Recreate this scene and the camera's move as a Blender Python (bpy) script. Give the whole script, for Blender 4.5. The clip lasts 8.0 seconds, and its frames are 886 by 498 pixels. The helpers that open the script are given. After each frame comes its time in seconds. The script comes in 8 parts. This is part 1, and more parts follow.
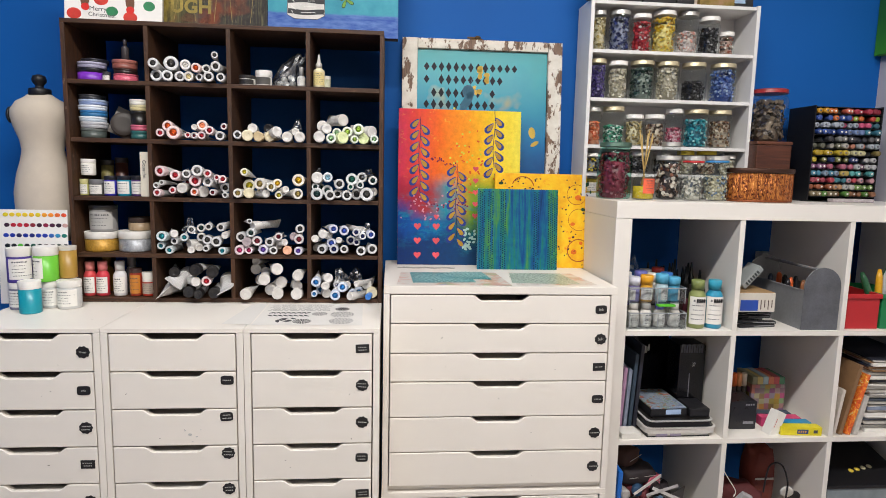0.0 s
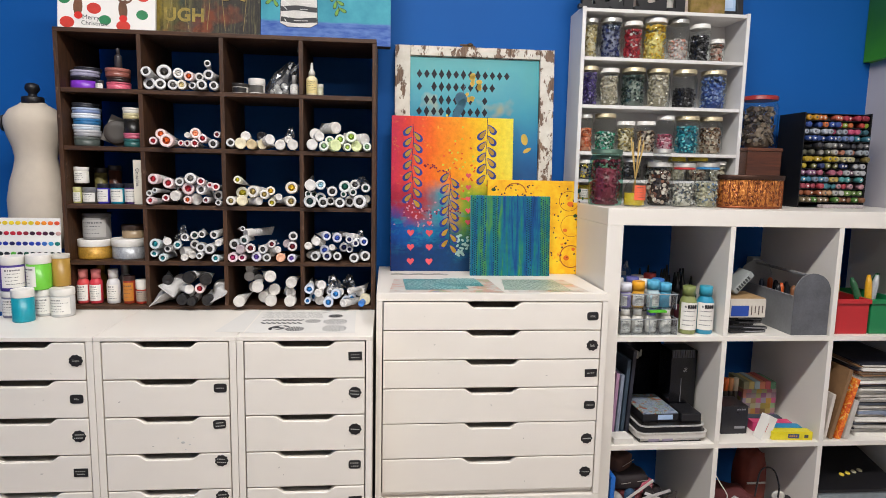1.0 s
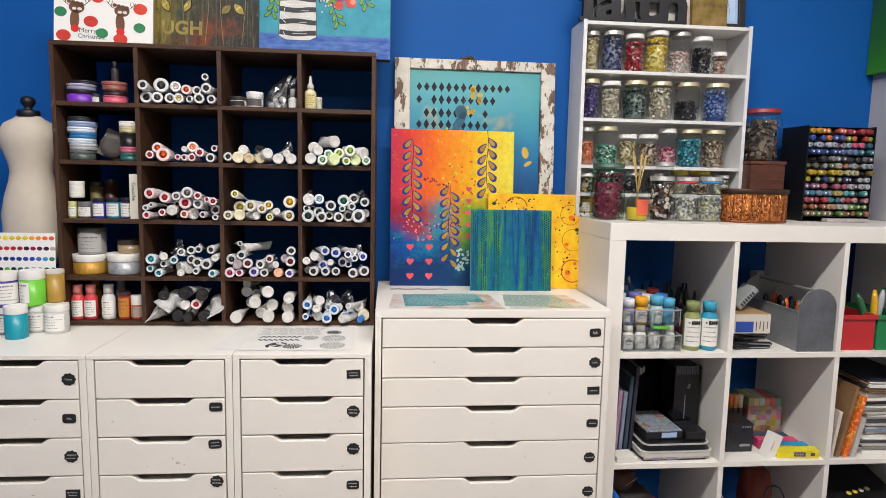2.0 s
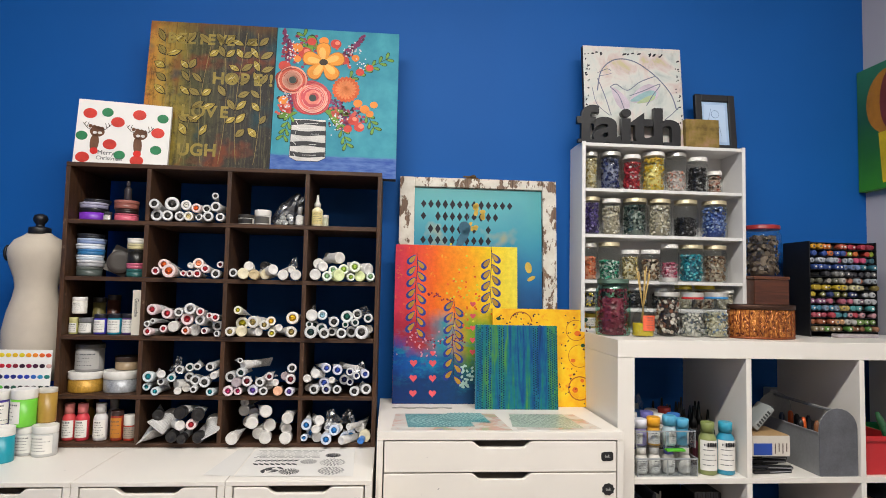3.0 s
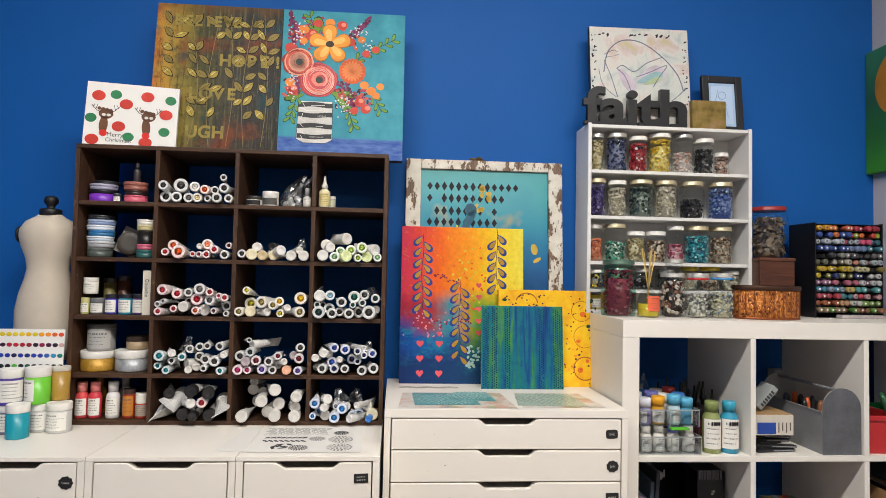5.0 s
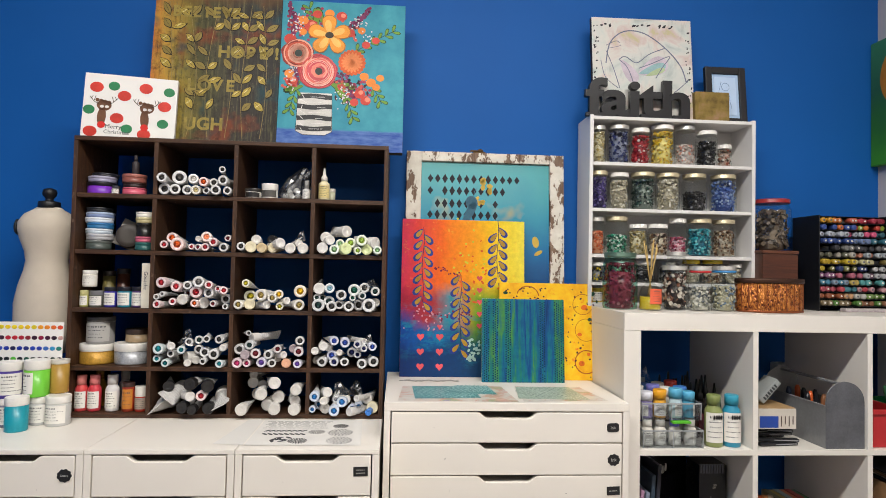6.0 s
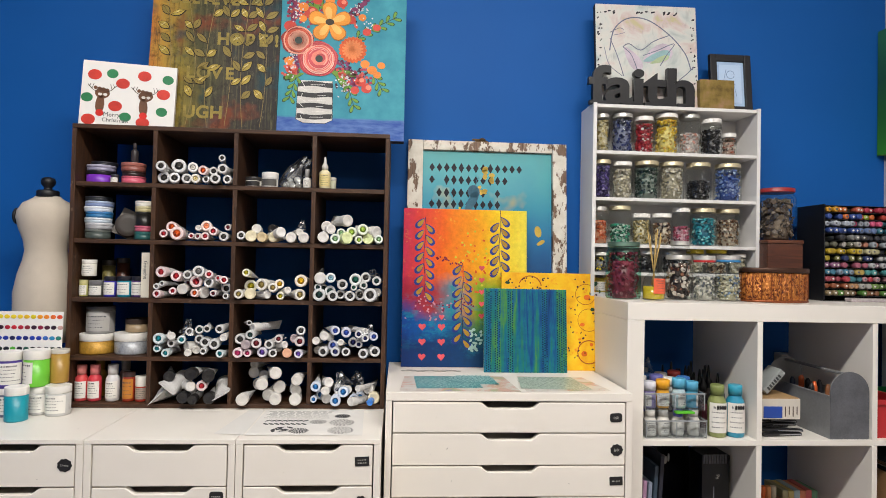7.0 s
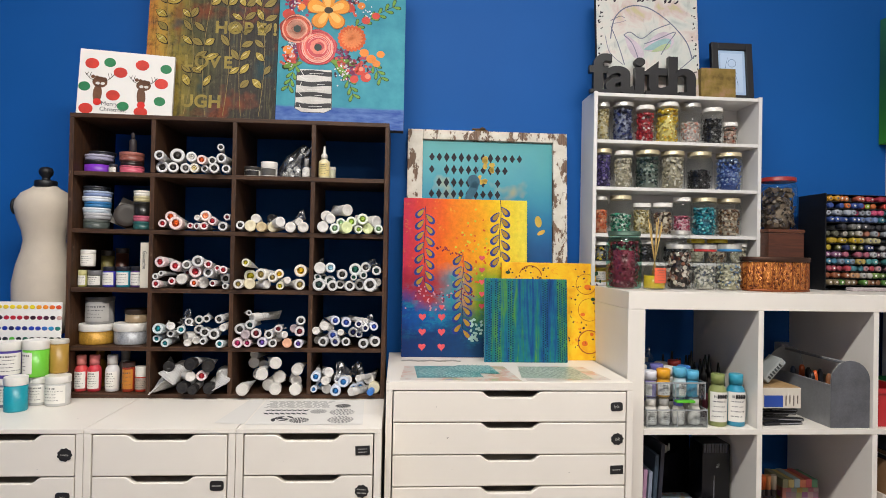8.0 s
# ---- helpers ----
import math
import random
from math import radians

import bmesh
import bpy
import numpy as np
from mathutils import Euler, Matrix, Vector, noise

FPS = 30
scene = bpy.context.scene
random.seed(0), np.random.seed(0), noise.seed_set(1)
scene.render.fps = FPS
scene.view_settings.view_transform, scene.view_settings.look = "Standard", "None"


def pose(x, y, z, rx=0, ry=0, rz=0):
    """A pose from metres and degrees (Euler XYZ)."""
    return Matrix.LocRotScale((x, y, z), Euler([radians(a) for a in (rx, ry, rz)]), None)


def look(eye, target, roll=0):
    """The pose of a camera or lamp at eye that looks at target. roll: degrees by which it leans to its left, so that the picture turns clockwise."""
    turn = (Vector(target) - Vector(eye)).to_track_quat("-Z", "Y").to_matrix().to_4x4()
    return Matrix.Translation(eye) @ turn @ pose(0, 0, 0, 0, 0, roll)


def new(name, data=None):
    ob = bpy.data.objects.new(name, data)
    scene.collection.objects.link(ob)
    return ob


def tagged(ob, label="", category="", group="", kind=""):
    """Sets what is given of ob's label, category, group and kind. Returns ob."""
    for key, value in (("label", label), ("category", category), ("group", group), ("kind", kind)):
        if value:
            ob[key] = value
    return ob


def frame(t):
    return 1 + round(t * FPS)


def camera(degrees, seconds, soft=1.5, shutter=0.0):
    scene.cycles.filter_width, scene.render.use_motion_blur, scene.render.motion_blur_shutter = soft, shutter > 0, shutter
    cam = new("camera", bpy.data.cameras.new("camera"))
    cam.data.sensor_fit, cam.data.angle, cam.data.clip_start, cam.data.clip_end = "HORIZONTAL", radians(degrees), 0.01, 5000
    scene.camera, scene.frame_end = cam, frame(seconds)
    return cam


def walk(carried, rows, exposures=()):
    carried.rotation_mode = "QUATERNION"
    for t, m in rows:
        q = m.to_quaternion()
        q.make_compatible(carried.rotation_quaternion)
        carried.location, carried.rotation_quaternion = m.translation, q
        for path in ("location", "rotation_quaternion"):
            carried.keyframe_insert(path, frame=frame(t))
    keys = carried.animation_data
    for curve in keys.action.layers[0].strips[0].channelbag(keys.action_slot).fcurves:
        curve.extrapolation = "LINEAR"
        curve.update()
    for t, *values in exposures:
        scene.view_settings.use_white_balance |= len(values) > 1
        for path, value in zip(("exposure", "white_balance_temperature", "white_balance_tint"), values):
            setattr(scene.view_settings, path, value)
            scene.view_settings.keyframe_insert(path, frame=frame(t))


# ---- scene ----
cam = camera(71.7, 8.0, soft=0.9, shutter=0.35)
# seconds, eye, target, roll
PATH = [
    (0, (-0.661, -2.150, 1.572), (-0.490, -0.174, 1.313), 1.3),
    (0.5, (-0.651, -2.152, 1.584), (-0.475, -0.177, 1.324), 1.3),
    (1, (-0.650, -2.158, 1.589), (-0.468, -0.182, 1.336), 1.2),
    (1.2, (-0.650, -2.157, 1.591), (-0.467, -0.180, 1.342), 1.2),
    (1.7, (-0.649, -2.143, 1.598), (-0.466, -0.163, 1.358), 1.2),
    (2.0, (-0.648, -2.130, 1.605), (-0.466, -0.149, 1.380), 1.2),
    (2.3, (-0.648, -2.118, 1.616), (-0.467, -0.134, 1.444), 1.2),
    (2.5, (-0.647, -2.118, 1.629), (-0.470, -0.127, 1.560), 1.2),
    (2.7, (-0.650, -2.117, 1.631), (-0.476, -0.127, 1.684), 1.2),
    (2.85, (-0.653, -2.117, 1.632), (-0.480, -0.128, 1.738), 1.2),
    (3, (-0.655, -2.118, 1.632), (-0.485, -0.129, 1.754), 1.2),
    (3.5, (-0.660, -2.129, 1.628), (-0.497, -0.139, 1.738), 1.2),
    (4, (-0.661, -2.141, 1.626), (-0.502, -0.150, 1.728), 1.2),
    (4.5, (-0.661, -2.136, 1.619), (-0.504, -0.144, 1.709), 1.2),
    (6, (-0.651, -2.117, 1.606), (-0.505, -0.123, 1.669), 1.2),
    (6.5, (-0.657, -2.109, 1.605), (-0.512, -0.115, 1.655), 1.2),
    (7, (-0.652, -2.101, 1.598), (-0.509, -0.107, 1.635), 1.2),
    (7.5, (-0.650, -2.096, 1.592), (-0.503, -0.102, 1.622), 1.1),
    (8, (-0.653, -2.094, 1.586), (-0.508, -0.099, 1.602), 1.1),
]
walk(cam, [(t, look(eye, target, roll)) for t, eye, target, roll in PATH],
     exposures=[(0.0, 0.05, 6080, 12), (2.5, 0.05, 6080, 12), (3.3, -0.03, 6270, 10), (8.0, -0.02, 6230, 11)])

# ---- light ----
scene.view_settings.exposure = 0.0
world = bpy.data.worlds.new("world")
scene.world = world
world.use_nodes = True
world.node_tree.nodes["Background"].inputs[0].default_value = (0.8, 0.85, 1.0, 1)
world.node_tree.nodes["Background"].inputs[1].default_value = 0.02


def ceiling_lamp(x, y, sx, sy, watts):
    data = bpy.data.lights.new("panel_glow", "AREA")
    data.shape, data.size, data.size_y, data.energy = "RECTANGLE", sx, sy, watts
    data.color = (1.0, 0.945, 0.84)
    ob = new("panel_glow", data)
    ob.location = (x, y, CEILING - 0.07)


CEILING = 3.35
ceiling_lamp(-0.6, -1.9, 2.4, 0.14, 97)
ceiling_lamp(0.1, -4.65, 1.6, 0.16, 22)

# ---- building tools ----
def box(bm, x0, x1, y0, y1, z0, z1, slot=0):
    """A box of six faces in bm."""
    vs = [bm.verts.new((x, y, z)) for x in (x0, x1) for y in (y0, y1) for z in (z0, z1)]
    for q in ((0, 1, 3, 2), (4, 6, 7, 5), (0, 4, 5, 1), (2, 3, 7, 6), (0, 2, 6, 4), (1, 5, 7, 3)):
        bm.faces.new([vs[i] for i in q]).material_index = slot


def rounded(bm, width=0.002, segments=2):
    bmesh.ops.bevel(bm, geom=[e for e in bm.edges if e.calc_face_angle(0) > 0.6], offset=width, segments=segments, affect="EDGES", profile=0.6)


def slab(x0, x1, y0, y1, z0, z1, bevel=0.0015):
    bm = bmesh.new()
    box(bm, x0, x1, y0, y1, z0, z1)
    bmesh.ops.recalc_face_normals(bm, faces=bm.faces)
    if bevel:
        rounded(bm, bevel)
    return bm


def prism(points, y0, y1, bevel=0.0, slot=0):
    """An outline in x and z, made solid from y0 to y1."""
    bm = bmesh.new()
    a = [bm.verts.new((x, y0, z)) for x, z in points]
    b = [bm.verts.new((x, y1, z)) for x, z in points]
    bm.faces.new(a)
    bm.faces.new(b[::-1])
    n = len(points)
    for i in range(n):
        bm.faces.new((a[i], b[i], b[(i + 1) % n], a[(i + 1) % n]))
    bmesh.ops.recalc_face_normals(bm, faces=bm.faces)
    if bevel:
        rounded(bm, bevel, 1)
    return bm


def lathe(profile, steps=24, cap=True, slots=None):
    """Turns a line of (radius, height) round z."""
    bm = bmesh.new()
    rings = []
    for r, z in profile:
        rings.append([bm.verts.new((r * math.cos(2 * math.pi * i / steps), r * math.sin(2 * math.pi * i / steps), z)) for i in range(steps)])
    for k in range(len(rings) - 1):
        for i in range(steps):
            f = bm.faces.new((rings[k][i], rings[k][(i + 1) % steps], rings[k + 1][(i + 1) % steps], rings[k + 1][i]))
            f.smooth = True
            f.material_index = slots[k] if slots else 0
    if cap:
        bm.faces.new(rings[0][::-1]).material_index = slots[0] if slots else 0
        bm.faces.new(rings[-1]).material_index = slots[-1] if slots else 0
    return bm


def moved(bm, m):
    bmesh.ops.transform(bm, matrix=m, verts=bm.verts)
    return bm


def merged(*parts):
    """One bmesh of several."""
    out = bmesh.new()
    for p in parts:
        data = bpy.data.meshes.new("join")
        p.to_mesh(data)
        out.from_mesh(data)
        bpy.data.meshes.remove(data)
        p.free()
    return out


def mesh_of(name, bm, *materials):
    data = bpy.data.meshes.new(name)
    bm.to_mesh(data)
    bm.free()
    for m in materials:
        data.materials.append(m)
    return data


def part(name, bm, material, parent, label=""):
    """A mesh under a thing or under a part. bm may be a mesh that is shared."""
    data = bm if isinstance(bm, bpy.types.Mesh) else mesh_of(name, bm, *(material if isinstance(material, tuple) else (material,)))
    ob = new(name, data)
    ob.parent = parent
    return tagged(ob, label)


def thing(name, m, label, category, group=""):
    ob = new(name)
    ob.empty_display_size = 0.02
    ob.matrix_basis = m
    return tagged(ob, label, category, group)


def structure(name, bm, material, label, category):
    return tagged(new(name, mesh_of(name, bm, material)), label, category, "", "structure")


# ---- materials ----
def nodes_of(name):
    m = bpy.data.materials.new(name)
    m.use_nodes = True
    t = m.node_tree
    return m, t, t.nodes["Principled BSDF"]


def rgb(h):
    """A linear colour from an sRGB hex text."""
    v = [int(h[i:i + 2], 16) / 255 for i in (0, 2, 4)]
    return tuple(c / 12.92 if c <= 0.04045 else ((c + 0.055) / 1.055) ** 2.4 for c in v) + (1,)


def add(t, kind, **inputs):
    n = t.nodes.new(kind)
    for k, v in inputs.items():
        n.inputs[k].default_value = v
    return n


def ramp(t, factor, stops, mode="LINEAR"):
    n = t.nodes.new("ShaderNodeValToRGB")
    n.color_ramp.interpolation = mode
    e = n.color_ramp.elements
    while len(e) < len(stops):
        e.new(0.5)
    for el, (p, c) in zip(e, stops):
        el.position, el.color = p, c
    t.links.new(factor, n.inputs[0])
    return n.outputs[0]


def mixed(t, factor, a, b):
    n = t.nodes.new("ShaderNodeMix")
    n.data_type = "RGBA"
    for sock, v in ((n.inputs[0], factor), (n.inputs[6], a), (n.inputs[7], b)):
        if isinstance(v, bpy.types.NodeSocket):
            t.links.new(v, sock)
        else:
            sock.default_value = v
    return n.outputs[2]


def maths(t, op, a, b=0.0):
    n = t.nodes.new("ShaderNodeMath")
    n.operation = op
    for sock, v in ((n.inputs[0], a), (n.inputs[1], b)):
        if isinstance(v, bpy.types.NodeSocket):
            t.links.new(v, sock)
        else:
            sock.default_value = v
    return n.outputs[0]


def coords(t, scale=(1, 1, 1), offset=(0, 0, 0), kind="Object"):
    c = t.nodes.new("ShaderNodeTexCoord")
    n = t.nodes.new("ShaderNodeMapping")
    n.inputs["Scale"].default_value = scale
    n.inputs["Location"].default_value = offset
    t.links.new(c.outputs[kind], n.inputs[0])
    return n.outputs[0]


def grain(t, vector, scale, detail=4, rough=0.6, distort=0.0):
    n = add(t, "ShaderNodeTexNoise", Scale=scale, Detail=detail, Roughness=rough, Distortion=distort)
    t.links.new(vector, n.inputs["Vector"])
    return n.outputs[0]


def relief(t, bsdf, height, strength=0.2, distance=0.002):
    n = add(t, "ShaderNodeBump", Strength=strength, Distance=distance)
    t.links.new(height, n.inputs["Height"])
    t.links.new(n.outputs[0], bsdf.inputs["Normal"])


def darker(c, k):
    return (c[0] * k, c[1] * k, c[2] * k, 1)


def plain(name, colour, rough=0.5, metal=0.0, vary=0.12, scale=30.0, bump=0.1, random_tint=0.0, coat=0.0):
    """Paint, plastic, card or metal: a base colour with wear at two scales."""
    m, t, b = nodes_of(name)
    v = coords(t)
    large, fine = grain(t, v, scale * 0.2, 3), grain(t, v, scale * 4, 5)
    f = maths(t, "ADD", maths(t, "MULTIPLY", large, 0.65), maths(t, "MULTIPLY", fine, 0.35))
    c = ramp(t, f, [(0.3, darker(colour, 1 - vary)), (0.7, darker(colour, 1 + vary * 0.5))])
    if random_tint:
        info = t.nodes.new("ShaderNodeObjectInfo")
        k = t.nodes.new("ShaderNodeHueSaturation")
        t.links.new(maths(t, "ADD", maths(t, "MULTIPLY", info.outputs["Random"], random_tint), 1 - random_tint / 2), k.inputs["Value"])
        t.links.new(c, k.inputs["Color"])
        c = k.outputs[0]
    t.links.new(c, b.inputs["Base Color"])
    t.links.new(maths(t, "ADD", maths(t, "MULTIPLY", fine, 0.2), rough - 0.1), b.inputs["Roughness"])
    b.inputs["Metallic"].default_value = metal
    b.inputs["Coat Weight"].default_value = coat
    if bump:
        relief(t, b, fine, bump, 0.001)
    return m


def wall_paint(name, colour):
    """Rolled wall paint with a fine orange-peel relief."""
    m, t, b = nodes_of(name)
    v = coords(t)
    large, fine = grain(t, v, 1.3, 3), grain(t, v, 260, 3)
    t.links.new(ramp(t, large, [(0.3, darker(colour, 0.93)), (0.7, darker(colour, 1.05))]), b.inputs["Base Color"])
    b.inputs["Roughness"].default_value = 0.6
    b.inputs["Specular IOR Level"].default_value = 0.22
    relief(t, b, fine, 0.12, 0.001)
    return m


def laminate(name, colour):
    """White foil board: nearly plain, with faint scuffs and a soft sheen."""
    m, t, b = nodes_of(name)
    v = coords(t)
    large = grain(t, v, 3.0, 4)
    streak = grain(t, coords(t, (6, 60, 60)), 2.0, 5, 0.7, 0.6)
    spots = grain(t, v, 45.0, 2)
    c = ramp(t, large, [(0.3, darker(colour, 0.96)), (0.7, colour)])
    c = mixed(t, ramp(t, streak, [(0.68, (0, 0, 0, 1)), (0.8, (0.18, 0.18, 0.18, 1))]), c, darker(colour, 0.72))
    c = mixed(t, ramp(t, spots, [(0.76, (0, 0, 0, 1)), (0.8, (0.5, 0.5, 0.5, 1))]), c, darker(colour, 0.6))
    t.links.new(c, b.inputs["Base Color"])
    t.links.new(maths(t, "ADD", maths(t, "MULTIPLY", large, 0.15), 0.3), b.inputs["Roughness"])
    relief(t, b, grain(t, v, 150.0, 2), 0.03, 0.001)
    return m


def wood(name, dark, light, along=(1, 12, 12), rough=0.6, wear=0.0):
    """Stained wood with grain along one axis and pale worn spots."""
    m, t, b = nodes_of(name)
    fibre = grain(t, coords(t, along), 9.0, 8, 0.65, 1.2)
    large = grain(t, coords(t), 5.0, 3)
    c = ramp(t, fibre, [(0.3, dark), (0.72, light)])
    c = mixed(t, maths(t, "MULTIPLY", large, 0.5), c, darker(dark, 0.8))
    if wear:
        worn = grain(t, coords(t), 38.0, 6, 0.7)
        c = mixed(t, ramp(t, worn, [(0.61, (0, 0, 0, 1)), (0.70, (wear, wear, wear, 1))]), c, rgb("8a7260"))
    t.links.new(c, b.inputs["Base Color"])
    b.inputs["Roughness"].default_value = rough
    relief(t, b, fibre, 0.35, 0.002)
    return m


BLUE = wall_paint("blue_wall_paint", rgb("1459a6"))
GREY_WALL = wall_paint("grey_wall_paint", rgb("b9b4b8"))
WHITE_WALL = wall_paint("white_ceiling_paint", rgb("dcd8d0"))
BEIGE_WALL = wall_paint("warm_grey_wall_paint", rgb("a39b90"))
WHITE = laminate("white_laminate", rgb("e9e3da"))
SHELF_WHITE = laminate("white_shelf_foil", rgb("e6e1d9"))
JAR_SHELF_WHITE = plain("white_shelf_paint", rgb("dedcda"), 0.5, 0, 0.06, 8)
WALNUT = wood("dark_stained_wood", rgb("22130a"), rgb("603c1e"), (1, 14, 14), 0.62, 0.5)
WALNUT_UP = wood("dark_stained_wood_upright", rgb("22130a"), rgb("603c1e"), (14, 14, 1), 0.62, 0.5)
FLOOR = wood("grey_floor_boards", rgb("7a6e62"), rgb("a89a88"), (1, 10, 10), 0.5)
BLACK = plain("black_paint", rgb("16161a"), 0.5, 0, 0.2, 20)
CHALK = plain("black_label_vinyl", rgb("1b1a1c"), 0.6, 0, 0.2, 60)
CHALK_MARK = plain("chalk_writing", rgb("b5b3ae"), 0.8, 0, 0.2, 90)

SCUFF = plain("dark_scuff", rgb("77706a"), 0.7, 0, 0.3, 90)

# ---- the room ----
W, WALL_Y = 0.12, 0.05
structure("wall_back", slab(-3.2, 1.14, WALL_Y, WALL_Y + W, 0, CEILING, 0), BLUE, "bright blue painted wall behind the furniture", "wall")
structure("wall_right", slab(1.14, 1.14 + W, -5.2, WALL_Y + W, 0, CEILING, 0), GREY_WALL, "pale grey painted side wall", "wall")
# Never seen: this side is added, and its blue tints the bounced light.
structure("wall_left", slab(-3.2 - W, -3.2, -5.2, WALL_Y + W, 0, CEILING, 0), BLUE, "unseen blue side wall, added for its blue bounce light", "wall")
# Out of view: added to close the room, its warm grey bounces soft fill.
structure("wall_front", slab(-3.2 - W, 1.14 + W, -5.2 - W, -5.2, 0, CEILING, 0), BEIGE_WALL, "unseen warm grey wall behind the viewer, added for fill light", "wall")
structure("ceiling", slab(-3.2 - W, 1.14 + W, -5.2 - W, WALL_Y + W, CEILING, CEILING + 0.1, 0), WHITE_WALL, "plain white painted ceiling", "ceiling")
structure("floor", slab(-3.2 - W, 1.14 + W, -5.2 - W, WALL_Y + W, -0.1, 0, 0), FLOOR, "grey brown wooden floor", "floor")
LAMP_WHITE = plain("lamp_housing_white", rgb("e8e6e0"), 0.4)
GLOW, _t, _b = nodes_of("lamp_diffuser")
_b.inputs["Emission Color"].default_value = (1.0, 0.95, 0.88, 1)
_b.inputs["Emission Strength"].default_value = 12.0
for lx, ly, half in ((-0.6, -1.9, 1.2), (0.1, -4.65, 0.8)):
    lamp = thing("ceiling_light", pose(lx, ly, CEILING), "long white ceiling light with a frosted diffuser", "lamp", "ceiling lights")
    part("housing", slab(-half - 0.03, half + 0.03, -0.10, 0.10, -0.035, -0.001), LAMP_WHITE, lamp)
    part("diffuser", slab(-half, half, -0.07, 0.07, -0.06, -0.036), GLOW, lamp)


# ---- drawer units ----
def drawer_front(w, h, dip_w, dip, thick=0.018):
    """A drawer's front with the finger cut-out sunk into its upper edge."""
    pts = [(0, 0), (w, 0), (w, h)]
    c, flare = w / 2, 0.028
    n = 6
    for i in range(n + 1):
        u = i / n
        pts.append((c + dip_w / 2 + flare * (1 - u), h - dip * (0.5 - 0.5 * math.cos(math.pi * u))))
    for i in range(n + 1):
        u = i / n
        pts.append((c - dip_w / 2 - flare * u, h - dip * (0.5 + 0.5 * math.cos(math.pi * u))))
    pts.append((0, h))
    return prism(pts, 0, thick, 0.0012)


def plate_outline(kind, w, h):
    if kind == 0:
        return [(-w, -h), (w, -h), (w, h), (-w, h)]
    n = 40
    if kind == 2:
        return [(w * math.copysign(abs(math.cos(2 * math.pi * i / n)) ** 0.45, math.cos(2 * math.pi * i / n)), h * 0.9 * math.copysign(abs(math.sin(2 * math.pi * i / n)) ** 0.45, math.sin(2 * math.pi * i / n))) for i in range(n)]
    k, a = (9, 0.07) if kind == 1 else (4, 0.05)
    return [((1 + a * math.cos(k * 2 * math.pi * i / n)) * w * math.cos(2 * math.pi * i / n), (1 + a * math.cos(k * 2 * math.pi * i / n)) * h * 1.15 * math.sin(2 * math.pi * i / n)) for i in range(n)]


def writing(text, size, bold=0.0):
    """A word in the built-in font, as a thin mesh that faces -y, with its middle at the origin."""
    curve = bpy.data.curves.new("word", "FONT")
    curve.body, curve.size, curve.extrude, curve.offset, curve.align_x, curve.align_y = text, size, 0.0003, bold, "CENTER", "CENTER"
    ob = new("word", curve)
    data = bpy.data.meshes.new_from_object(ob.evaluated_get(bpy.context.evaluated_depsgraph_get()))
    bpy.data.objects.remove(ob)
    bpy.data.curves.remove(curve)
    bm = bmesh.new()
    bm.from_mesh(data)
    bpy.data.meshes.remove(data)
    return moved(bm, pose(0, 0, 0, 90, 0, 0))


def bars(rows, w, h, rng):
    """Bars in place of lines of writing that cannot be read."""
    out = []
    for k in range(rows):
        z = h * (0.5 - (k + 0.5) / rows) * 1.3
        x = -w * rng.uniform(0.7, 1.0)
        while x < w * 0.75:
            l = rng.uniform(0.15, 0.4) * w
            out.append(slab(x, min(x + l, w), -0.0006, 0.0002, z - h * 0.09, z + h * 0.09, 0))
            x += l + w * 0.12
    return merged(*out)


